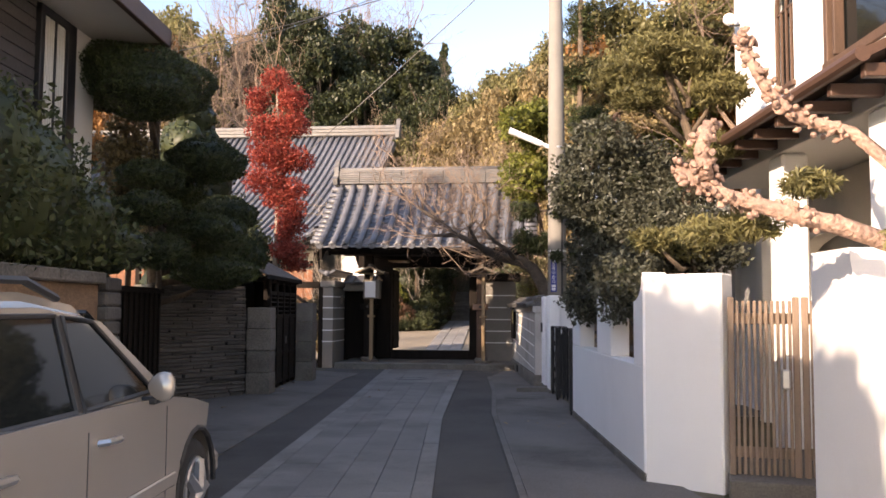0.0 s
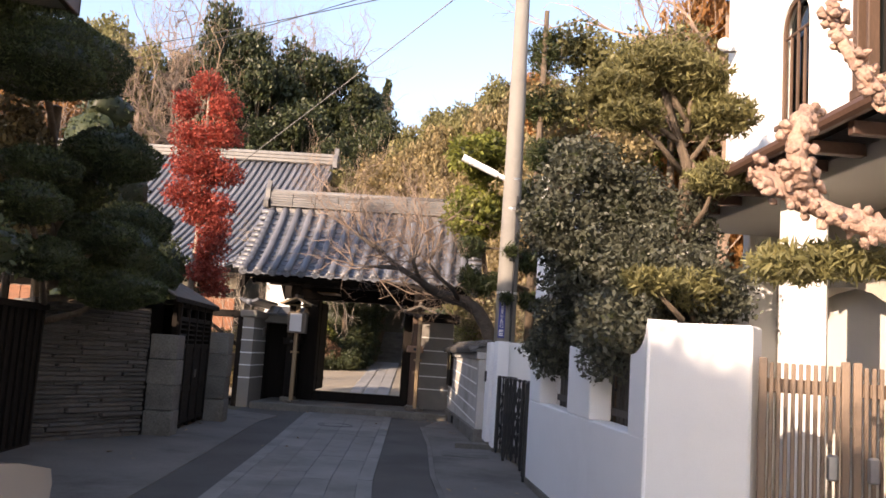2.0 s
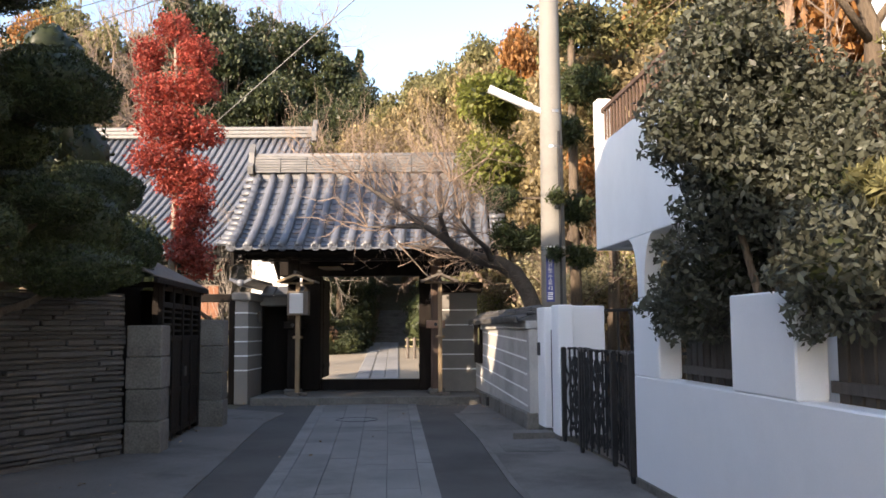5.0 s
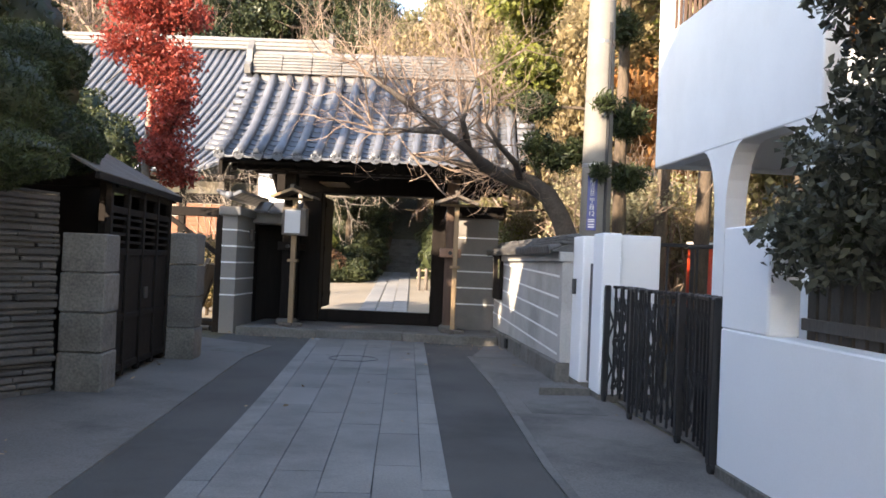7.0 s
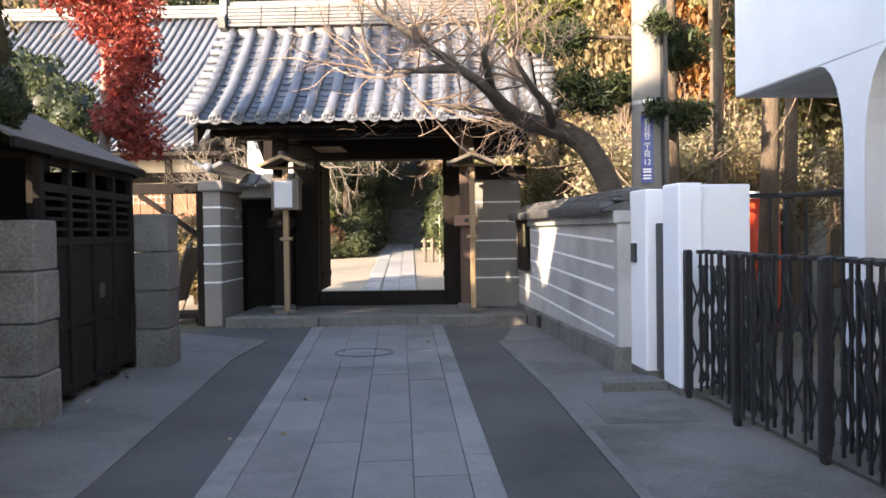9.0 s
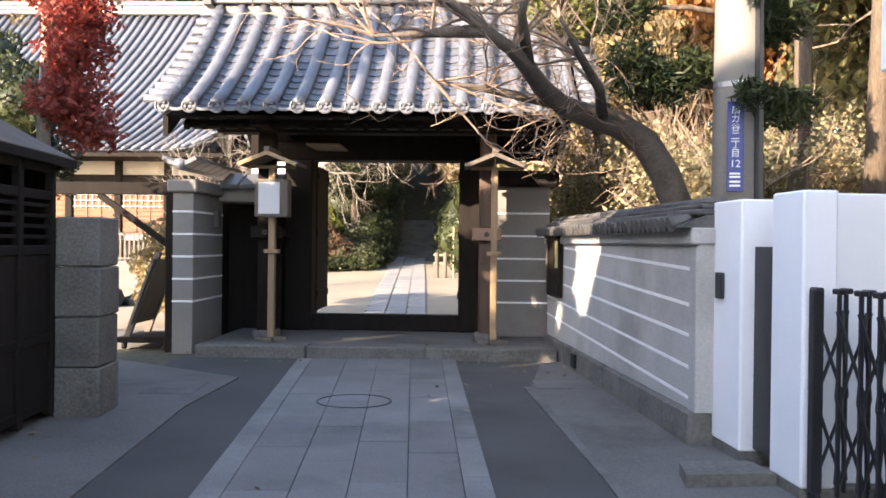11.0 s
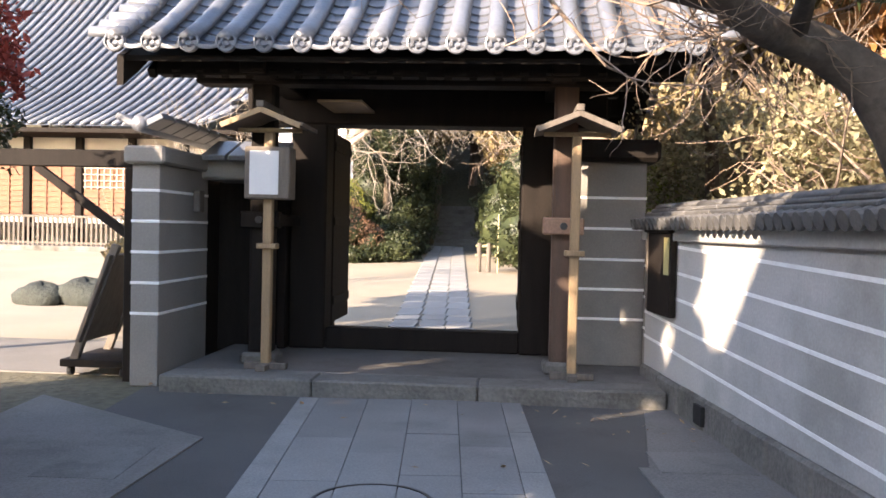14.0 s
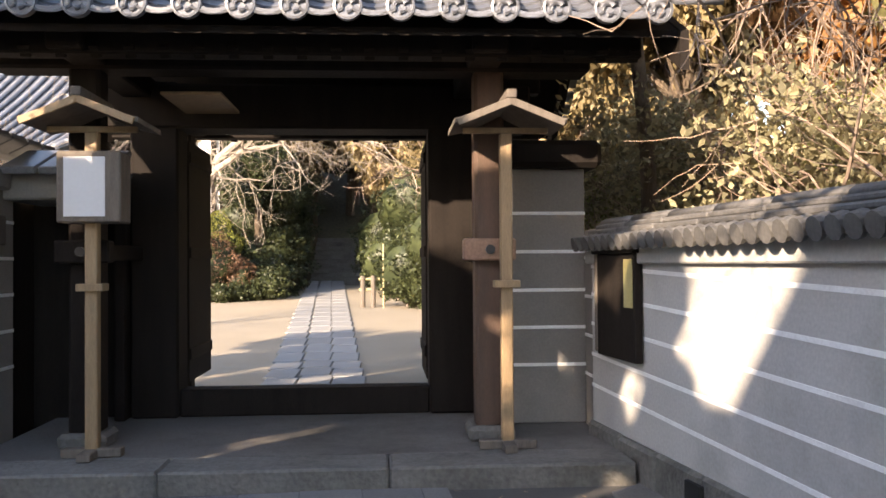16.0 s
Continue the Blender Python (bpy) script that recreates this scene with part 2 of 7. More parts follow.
# ---- mesh tools ----
class Shape:
    def __init__(self):
        self.v, self.f = [], []

    def add(self, verts, faces):
        o = len(self.v)
        self.v += [tuple(p) for p in verts]
        self.f += [tuple(i + o for i in f) for f in faces]
        return self

    def box(self, x0, x1, y0, y1, z0, z1, c=0.006, m=None):
        c = min(c, (x1 - x0) * 0.3, (y1 - y0) * 0.3, (z1 - z0) * 0.3)
        a, b = (x0, y0, z0), (x1, y1, z1)
        vs, ix = [], {}
        for i in (0, 1):
            for j in (0, 1):
                for k in (0, 1):
                    s = (i, j, k)
                    for ax in range(3):
                        p = []
                        for d in range(3):
                            e = (a, b)[s[d]][d]
                            if d != ax:
                                e += c if s[d] == 0 else -c
                            p.append(e)
                        ix[(i, j, k, ax)] = len(vs)
                        vs.append(p)
        fs = []
        for ax in range(3):
            d, e = [q for q in range(3) if q != ax]
            for s in (0, 1):
                ring = []
                for (u, w) in ((0, 0), (1, 0), (1, 1), (0, 1)):
                    key = [0, 0, 0]
                    key[ax], key[d], key[e] = s, u, w
                    ring.append(ix[(*key, ax)])
                if (s == 1) == (ax == 1):
                    ring.reverse()
                fs.append(ring)
            for u in (0, 1):
                for w in (0, 1):
                    lo, hi = [0, 0, 0], [0, 0, 0]
                    lo[d], lo[e], hi[d], hi[e], lo[ax], hi[ax] = u, w, u, w, 0, 1
                    q = [ix[(*lo, d)], ix[(*hi, d)], ix[(*hi, e)], ix[(*lo, e)]]
                    if (u == w) == (ax == 1):
                        q.reverse()
                    fs.append(q)
        for i in (0, 1):
            for j in (0, 1):
                for k in (0, 1):
                    t = [ix[(i, j, k, q)] for q in range(3)]
                    if (i + j + k) % 2 == 0:
                        t.reverse()
                    fs.append(t)
        if m is not None:
            vs = [m @ Vector(p) for p in vs]
        return self.add(vs, fs)

    def prism(self, pts, z0, z1, m=None):
        """A flat outline in x, y, carried from z0 to z1."""
        n = len(pts)
        vs = [(x, y, z0) for x, y in pts] + [(x, y, z1) for x, y in pts]
        if m is not None:
            vs = [m @ Vector(p) for p in vs]
        fs = [tuple(reversed(range(n))), tuple(range(n, 2 * n))]
        fs += [(i, (i + 1) % n, n + (i + 1) % n, n + i) for i in range(n)]
        return self.add(vs, fs)

    def tube(self, pts, radii, n=8, caps=True):
        pts = [Vector(p) for p in pts]
        if not hasattr(radii, "__len__"):
            radii = [radii] * len(pts)
        vs, fs = [], []
        for i, p in enumerate(pts):
            d = (pts[min(i + 1, len(pts) - 1)] - pts[max(i - 1, 0)]).normalized()
            u = d.cross(Vector((0, 0, 1)) if abs(d.z) < 0.95 else Vector((0, 1, 0))).normalized()
            w = d.cross(u)
            for k in range(n):
                a = 2 * math.pi * k / n
                vs.append(p + (u * math.cos(a) + w * math.sin(a)) * radii[i])
        for i in range(len(pts) - 1):
            for k in range(n):
                k2 = (k + 1) % n
                fs.append((i * n + k, i * n + k2, (i + 1) * n + k2, (i + 1) * n + k))
        if caps:
            fs.append(tuple(reversed(range(n))))
            fs.append(tuple(range((len(pts) - 1) * n, len(pts) * n)))
        return self.add(vs, fs)

    def sweep(self, section, path, closed=True):
        """section: list of (a, b) per path point frames; path: list of (origin, axis_a, axis_b)."""
        n = len(section)
        vs, fs = [], []
        for o, a, b in path:
            o, a, b = Vector(o), Vector(a), Vector(b)
            vs += [o + a * s + b * t for s, t in section]
        for i in range(len(path) - 1):
            for k in range(n if closed else n - 1):
                k2 = (k + 1) % n
                fs.append((i * n + k, i * n + k2, (i + 1) * n + k2, (i + 1) * n + k))
        if closed:
            fs.append(tuple(reversed(range(n))))
            fs.append(tuple(range((len(path) - 1) * n, len(path) * n)))
        return self.add(vs, fs)


def mesh_of(name, shape, material, smooth=False):
    me = bpy.data.meshes.new(name)
    me.from_pydata(shape.v, [], shape.f)
    me.materials.append(material)
    bm = bmesh.new()
    bm.from_mesh(me)
    bmesh.ops.recalc_face_normals(bm, faces=bm.faces)
    bm.to_mesh(me)
    bm.free()
    if smooth:
        me.polygons.foreach_set("use_smooth", [True] * len(me.polygons))
    return me


def part(name, shape, material, parent, label="", smooth=False):
    ob = new(name, shape if isinstance(shape, bpy.types.Mesh) else mesh_of(name, shape, material, smooth))
    ob.parent = parent
    return tagged(ob, label)


def thing(name, label, category, m=None, group="", kind=""):
    ob = new(name)
    if m is not None:
        ob.matrix_basis = m
    return tagged(ob, label, category, group, kind)


def single(name, shape, material, label, category, m=None, group="", kind="", smooth=False):
    ob = new(name, mesh_of(name, shape, material, smooth))
    if m is not None:
        ob.matrix_basis = m
    return tagged(ob, label, category, group, kind)


LANE = pose(0, 0, 0, 0, 0, 5.65)     # the lane runs a little askew to the gate: u across, v along
RNG = np.random.default_rng(7)
# ---- ground ----
def terrain_height(x, y):
    """Flat court and lane, with wooded slopes behind and to both sides."""
    h = 0.0
    d = y - 23 - 0.25 * max(0, x + 4) + 0.10 * min(0, x)
    if d > 0:
        h = 15 * (1 - math.exp(-d / 22))
    e = x - 13 + max(0, -y) * 0.25
    if e > 0 and y > -12:
        h = max(h, 13 * (1 - math.exp(-e / 14)) * min(1, (y + 12) / 12))
    w = -x - 24
    if w > 0 and y > 0:
        h = max(h, 12 * (1 - math.exp(-w / 16)) * min(1, y / 10))
    return h


def build_ground():
    s = Shape()
    xs = [-400, -200, -110, -80] + [i * 4 for i in range(-16, 17)] + [80, 110, 200, 400]
    ys = [-400, -200, -100, -60, -40] + [i * 4 for i in range(-8, 27)] + [125, 160, 220, 400]
    vs = []
    for y in ys:
        for x in xs:
            h = terrain_height(x, y)
            if h > 0.2:
                h += 1.2 * noise.noise((x * 0.08, y * 0.08, 3))
            vs.append((x, y, max(h, 0) - 0.012))
    n = len(xs)
    fs = [(j * n + i, j * n + i + 1, (j + 1) * n + i + 1, (j + 1) * n + i) for j in range(len(ys) - 1) for i in range(n - 1)]
    s.add(vs, fs)
    single("ground", s, MOSS, "brown leaf-strewn earth rising to wooded slopes", "ground", kind="structure", smooth=True)
    court = Shape()
    ys = [0.9, 5, 8, 12, 16, 20, 24]
    court.v = [(x, y, max(0, 0.045 * (min(y, 20) - 5)) + 0.002) for y in ys for x in (-26, -8, 4, 7)]
    court.f = [(j * 4 + i, j * 4 + i + 1, j * 4 + i + 5, j * 4 + i + 4) for j in range(len(ys) - 1) for i in range(3)]
    single("courtyard_ground", court, COURT, "pale sunlit raked gravel temple courtyard", "ground", kind="structure")
    apron = Shape().prism([(-9, -1.4), (-2.5, -1.4), (-2.5, 0.9), (-9, 0.9)], -0.05, 0.001)
    single("entrance_ground", apron, CONCRETE, "pale concrete vehicle entrance beside the gate", "ground", kind="structure")


CONCRETE2 = mat("edging_concrete", (0.15, 0.138, 0.122), 0.9, 0.3, 2.2, 60, 0.4, 0.006, stain=0.5)


def build_lane():
    road = Shape().prism([(-2.35, -45), (3.2, -45), (2.35, -2.0), (-2.5, -1.6)], -0.05, 0.0)
    single("road", road, ASPHALT, "dark worn asphalt lane between walls", "road", LANE, kind="structure")
    for nm, pts in (("pavement_left", [(-6, -45), (-1.78, -45), (-1.68, -11), (-1.68, -5.2), (-1.5, -3.6), (-3.2, -2.2), (-3.2, -8), (-4.3, -9.6)]),
                    ("pavement_right", [(1.27, -45), (6, -45), (2.6, -16), (2.34, -2.2), (1.85, -2.5), (1.45, -4.2), (1.42, -7.5), (1.27, -11)])):
        sh = Shape().prism(pts, -0.04, 0.012)
        single(nm, sh, CONCRETE, "stained grey concrete margin of the lane", "pavement", LANE, kind="structure")
    for i, (u0, u1, v0, v1) in enumerate(((1.5, 2.1, -4.3, -3.8), (-2.25, -1.75, -4.6, -3.9), (1.5, 2.2, -8.9, -8.1))):
        patch = Shape().prism([(u0, v0), (u1, v0 - 0.03), (u1 + 0.02, v1), (u0 + 0.03, v1)], -0.03, 0.0155)
        single("pavement_cover", patch, CONCRETE2, "flat worn concrete cover set in the margin", "cover", LANE, kind="structure")
    line = Shape().prism([(1.2, -45), (1.266, -45), (1.266, -11), (1.416, -7.5), (1.446, -4.2), (1.38, -4.2), (1.35, -7.5), (1.2, -11)], -0.04, 0.015)
    single("pavement_edging", line, CONCRETE2, "worn concrete edging strip along the asphalt", "edging", LANE, kind="structure")


def build_paving():
    """Stone slabs in long courses down the middle of the lane."""
    root = thing("pavement_slabs", "grey stone slabs in long courses", "paving", LANE, kind="structure")
    v = -2.16
    shapes = {}
    row = 0
    while v > -32:
        ln = 1.05
        def cuts(vv):
            t = min(1, max(0, (-vv - 2.1) / 9.6))
            left, right = -1.04 - 0.1 * min(1, max(0, (-vv - 9) / 8)), 0.86 - 0.35 * t
            inner = right - left - 0.34
            return [left, left + 0.17] + [left + 0.17 + inner * q for q in (0.27, 0.51, 0.76)] + [right - 0.17, right]
        for i in range(6):
            off = (0.0, 0.35, 0.75, 0.2, 0.55, 0.1)[i]
            va, vb = v - off - ln + 0.003, v - off - 0.003 if row else v - 0.003
            ca, cb = cuts(va), cuts(vb)
            sh = Shape().prism([(ca[i] + 0.003, va), (ca[i + 1] - 0.003, va), (cb[i + 1] - 0.003, vb), (cb[i] + 0.003, vb)], -0.03, 0.016 + 0.0025 * float(RNG.random()))
            part("slab" if 0 < i < 5 else "edge_slab", sh, PAVING if 0 < i < 5 else KERB, root)
        v -= ln
        row += 1
    # drain cover
    cover = Shape()
    for r, z in ((0.335, -0.01), (0.335, 0.0215), (0.317, 0.0215), (0.317, -0.01)):
        cover.v += [(r * math.cos(a * math.pi / 16), r * math.sin(a * math.pi / 16), z) for a in range(32)]
    cover.f += [(k * 32 + a, k * 32 + (a + 1) % 32, (k + 1) % 4 * 32 + (a + 1) % 32, (k + 1) % 4 * 32 + a) for k in range(4) for a in range(32)]
    mh = thing("drain_cover", "round iron drain cover ring set in paving", "drain cover", pose(0.24, -4.99, 0))
    part("ring", cover, BLACKMETAL, mh)


build_ground()
build_lane()


# ---- temple gate ----
EAVE_Y, EAVE_Z, RIDGE_Y, RIDGE_Z = -2.25, 3.0, 0.2, 4.88


def roof_curve(s, ey=EAVE_Y, ez=EAVE_Z, ry=RIDGE_Y, rz=RIDGE_Z, sag=0.16):
    """Place and slope of a sagging tiled roof at s from eave (0) to ridge (1)."""
    y, z = ey + (ry - ey) * s, ez + (rz - ez) * s - sag * 4 * s * (1 - s)
    dz = (rz - ez) - sag * 4 * (1 - 2 * s)
    return y, z, math.atan2(dz, ry - ey)


def roll_shape(n, ey, ez, ry, rz, r, sag, lift=0.045, flare=1.045):
    """One run of round cover tiles, segment by segment, with a disc at the eave."""
    s = Shape()
    arc = [(r * math.cos(a), r * math.sin(a)) for a in [math.pi * k / 8 for k in range(9)]]
    sign = 1 if ry > ey else -1
    path = []
    for i in range(n):
        for q, sc in ((i / n, flare), ((i + 0.96) / n, 1.0)):
            y, z, a = roof_curve(q, ey, ez, ry, rz, sag)
            nrm = Vector((0, -math.sin(a), math.cos(a)))
            if nrm.z < 0:
                nrm = -nrm
            path.append((Vector((0, y, z)) + nrm * lift, Vector((sc, 0, 0)), nrm * sc))
    s.sweep(arc, path)
    return s


def disc_shape(r=0.092):
    """The round end tile with a raised rim and a three-lobed boss."""
    s = Shape()
    n = 16
    rings = [(r, 0.03), (r, -0.02), (r * 0.84, -0.025), (r * 0.8, -0.008), (0.001, -0.006)]
    vs = [(rr * math.cos(2 * math.pi * k / n), yy, rr * math.sin(2 * math.pi * k / n)) for rr, yy in rings for k in range(n)]
    fs = [(i * n + k, i * n + (k + 1) % n, (i + 1) * n + (k + 1) % n, (i + 1) * n + k) for i in range(len(rings) - 1) for k in range(n)]
    s.add(vs, fs)
    for k in range(3):
        a = 2 * math.pi * k / 3 + 0.4
        s.tube([(0.4 * r * math.cos(a + q * 0.5), -0.014, 0.4 * r * math.sin(a + q * 0.5)) for q in range(4)], [0.02, 0.016, 0.01, 0.004], 6)
    return s


def pan_shape(w, ln, th=0.018):
    """A concave flat tile between two rolls."""
    s = Shape()
    n = 6
    sec = [(-w / 2 + w * k / n, -0.035 * (1 - (2 * k / n - 1) ** 2)) for k in range(n + 1)]
    prof = sec + [(x, z - th) for x, z in reversed(sec)]
    m = len(prof)
    vs = [(x, 0, z + 0.022) for x, z in prof] + [(x, ln, z) for x, z in prof]
    fs = [(k, (k + 1) % m, m + (k + 1) % m, m + k) for k in range(m)] + [tuple(reversed(range(m))), tuple(range(m, 2 * m))]
    return s.add(vs, fs)


def striped(parent, x0, x1, y0, y1, z0, z1, lines, faces="f", name="plaster_panel"):
    part(name, Shape().box(x0, x1, y0, y1, z0, z1, 0.008), PLASTER, parent)
    for z in lines:
        s = Shape().box(x0 - 0.004, x1 + 0.004, y0 - 0.004, y1 + 0.004, z - 0.0135, z + 0.0135, 0.003)
        part("white_line", s, STRIPE, parent, "thin white plaster line")


def build_gate():
    base = thing("gate_platform", "low worn stone platform under the gate", "platform", kind="structure")
    xs = [-2.12, -0.75, 0.7, 2.3]
    for a, b in zip(xs, xs[1:]):
        part("stone", Shape().box(a + 0.003, b - 0.003, -2.14, -1.72, -0.05, 0.15, 0.015), BASESTONE, base)
    part("platform_floor", Shape().box(-2.12, 2.3, -1.717, 1.3, -0.05, 0.148, 0.01), CONCRETE, base)
    g = thing("temple_gate", "dark wooden temple gate with grey tiled roof", "gate")
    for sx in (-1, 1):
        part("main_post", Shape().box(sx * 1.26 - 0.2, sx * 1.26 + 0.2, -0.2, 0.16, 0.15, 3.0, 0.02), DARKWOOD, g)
        # sun and shade put into the wood: right post lighter, left near black
        part("front_post", Shape().box(sx * 1.45 - 0.11, sx * 1.45 + 0.11, -1.36, -1.14, 0.24, 3.0, 0.025), BROWNWOOD if sx > 0 else DARKWOOD, g, "front post in reddish sunlit tone" if sx > 0 else "front post in dark shade tone")
        part("post_base", Shape().box(sx * 1.45 - 0.17, sx * 1.45 + 0.17, -1.42, -1.08, 0.145, 0.26, 0.03), BASESTONE, g, "stone post base")
        part("tie_beam_end", Shape().box(sx * 1.44 - 0.19, sx * 1.44 + 0.19, -1.44, -1.3, 1.46, 1.62, 0.012), ENDGRAIN if sx > 0 else DARKWOOD, g, "tie beam end with bolt, toned for sun and shade")
        part("bolt", Shape().tube([(sx * 1.44, -1.47, 1.54), (sx * 1.44, -1.43, 1.54)], 0.035, 10), BLACKMETAL, g)
        part("side_tie", Shape().box(sx * 1.4 - 0.05, sx * 1.4 + 0.05, -1.14, -0.2, 1.48, 1.6, 0.008), DARKWOOD, g)
        part("back_post", Shape().box(sx * 1.35 - 0.1, sx * 1.35 + 0.1, 1.15, 1.35, 0.15, 3.0, 0.02), DARKWOOD, g)
        part("top_plate", Shape().box(sx * 1.4 - 0.12, sx * 1.4 + 0.12, -1.9, 2.2, 2.86, 3.04, 0.015), DARKWOOD, g)
        # open door leaves folded back behind the posts
        leaf = part("door_leaf", Shape().box(sx * 1.08 - 0.03, sx * 1.08 + 0.03, 0.17, 1.14, 0.4, 2.55, 0.008), DARKWOOD, g, "open plank door leaf")
        for z in (0.6, 1.5, 2.35):
            part("rail", Shape().box(sx * 1.08 - 0.045, sx * 1.08 + 0.045, 0.18, 1.13, z, z + 0.1, 0.006), DARKWOOD, leaf)
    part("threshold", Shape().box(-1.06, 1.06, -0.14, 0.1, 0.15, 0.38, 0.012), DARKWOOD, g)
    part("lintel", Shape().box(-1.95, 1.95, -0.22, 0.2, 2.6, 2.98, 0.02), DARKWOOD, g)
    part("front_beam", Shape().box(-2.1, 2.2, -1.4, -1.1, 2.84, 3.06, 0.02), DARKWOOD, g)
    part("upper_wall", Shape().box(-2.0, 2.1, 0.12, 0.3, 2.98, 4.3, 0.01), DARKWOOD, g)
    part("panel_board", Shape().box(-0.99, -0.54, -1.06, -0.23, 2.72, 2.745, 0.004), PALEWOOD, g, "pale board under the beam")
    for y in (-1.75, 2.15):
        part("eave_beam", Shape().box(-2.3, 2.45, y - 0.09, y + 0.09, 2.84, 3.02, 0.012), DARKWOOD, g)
    for k in range(22):
        x = -2.35 + k * 0.226
        for side in (0, 1):
            s = Shape()
            e, r = (EAVE_Y + 0.42, RIDGE_Y) if side == 0 else (2 * RIDGE_Y - EAVE_Y - 0.42, RIDGE_Y)
            z0, z1 = EAVE_Z - 0.15, RIDGE_Z - 0.42
            m = look((x, e, z0), (x, r, z1))
            ln = math.hypot(r - e, z1 - z0)
            s.box(-0.035, 0.035, -0.045, 0.045, -ln, 0, 0.005, m)
            if side == 0 or k % 2 == 0:
                part("rafter", s, DARKWOOD, g)
    for side in (0, 1):
        ey = EAVE_Y + 0.14 if side == 0 else 2 * RIDGE_Y - EAVE_Y - 0.14
        s = Shape()
        sec = [(-2.52, 0), (2.66, 0), (2.66, -0.05), (-2.52, -0.05)]
        path = []
        for q in range(9):
            y, z, a = roof_curve(q / 8, ey, EAVE_Z - 0.04, RIDGE_Y, RIDGE_Z - 0.05, 0.16)
            path.append(((0, y, z), (1, 0, 0), (0, 0, 1)))
        s.sweep(sec, path)
        part("roof_boarding", s, DARKWOOD, g)
    for sx, x in ((-1, -2.5), (1, 2.64)):
        for side in (0, 1):
            ey = EAVE_Y + 0.1 if side == 0 else 2 * RIDGE_Y - EAVE_Y - 0.1
            s = Shape()
            sec = [(-0.03, 0.0), (0.03, 0.0), (0.03, -0.26), (-0.03, -0.26)]
            path = []
            for q in range(9):
                y, z, a = roof_curve(q / 8, ey, EAVE_Z - 0.05, RIDGE_Y, RIDGE_Z - 0.06, 0.16)
                path.append(((x, y, z), (1, 0, 0), (0, 0, 1)))
            s.sweep(sec, path)
            part("bargeboard", s, DARKWOOD, g)
    # tiles
    roof = part("roof", Shape().box(-2.56, 2.7, RIDGE_Y - 0.12, RIDGE_Y + 0.12, RIDGE_Z - 0.12, RIDGE_Z + 0.02, 0.02), RIDGE, g, "grey clay tile roof with rolls and ridge")
    front = mesh_of("roll", roll_shape(9, EAVE_Y, EAVE_Z + 0.02, RIDGE_Y, RIDGE_Z, 0.082, 0.16), TILE, True)
    back = mesh_of("roll", roll_shape(9, 2 * RIDGE_Y - EAVE_Y, EAVE_Z + 0.02, RIDGE_Y, RIDGE_Z, 0.082, 0.16), TILE, True)
    disc = mesh_of("end_disc", disc_shape(), TILE)
    for k in range(-1, 15):
        x = -2.173 + 0.329 * k
        for me in (front, back):
            ob = part("roll", me, TILE, roof)
            ob.location.x = x
        ob = part("end_disc", disc, TILE, roof)
        ob.location = (x, EAVE_Y - 0.012, EAVE_Z + 0.05)
    rows = 15
    lens = math.hypot(RIDGE_Y - EAVE_Y, RIDGE_Z - EAVE_Z) / rows
    pan = mesh_of("pan_tile", pan_shape(0.27, lens * 1.25), TILE, False)
    eavetile = Shape()
    arc = [(-0.125 + 0.25 * k / 6, -0.04 * (1 - (k / 3 - 1) ** 2)) for k in range(7)]
    eavetile.prism(arc + [(x, z - 0.032) for x, z in reversed(arc)], -0.012, 0.012, Matrix(((1, 0, 0, 0), (0, 0, -1, 0), (0, 1, 0, 0), (0, 0, 0, 1))))
    lip = mesh_of("eave_lip", eavetile, TILE)
    for k in range(-1, 14):
        x = -2.173 + 0.329 * (k + 0.5)
        for r in range(rows):
            y, z, a = roof_curve(r / rows)
            ob = part("pan_tile", pan, TILE, roof)
            ob.matrix_basis = Matrix.Translation((x, y - 0.03, z + 0.012)) @ Matrix.Rotation(a, 4, "X")
        ob = part("eave_lip", lip, TILE, roof)
        ob.location = (x, EAVE_Y - 0.012, EAVE_Z + 0.06)
    bk = Shape()
    for k in range(-1, 14):
        x = -2.173 + 0.329 * (k + 0.5)
        for r in range(rows):
            y, z, a = roof_curve(r / rows)
            m = Matrix.Translation((x, 2 * RIDGE_Y - y, z + 0.03)) @ Matrix.Rotation(math.pi, 4, "Z") @ Matrix.Rotation(a, 4, "X")
            p = pan_shape(0.27, lens * 1.25)
            bk.add([m @ Vector(v) for v in p.v], p.f)
    tagged(part("back_tiles", bk, TILEJ, roof), kind="stuff")
    # side verges: tiles laid crosswise down the gable edge
    verge = mesh_of("verge_tile", Shape().sweep([(0.075 * math.cos(a), 0.075 * math.sin(a)) for a in [math.pi * k / 6 for k in range(7)]],
                    [((-0.16, 0, 0), (0, 1, 0), (0, 0, 1)), ((0.16, 0, 0), (0, 1, 0), (0, 0, 1))]), TILE, True)
    for x in (-2.58, 2.7):
        for r in range(12):
            for side in (0, 1):
                y, z, a = roof_curve((r + 0.3) / 12.5)
                ob = part("verge_tile", verge, TILE, roof)
                ob.matrix_basis = Matrix.Translation((x, y if side == 0 else 2 * RIDGE_Y - y, z + 0.09)) @ Matrix.Rotation(a if side == 0 else -a, 4, "X")
    # ridge of stacked flat tiles
    for i in range(6):
        w = 0.2 - 0.012 * i
        for k in range(9):
            x0 = -2.58 + k * 0.58
            part("ridge_tile", Shape().box(x0 + 0.003, x0 + 0.577, RIDGE_Y - w, RIDGE_Y + w, RIDGE_Z + 0.03 + i * 0.062, RIDGE_Z + 0.085 + i * 0.062, 0.01), RIDGE, roof)
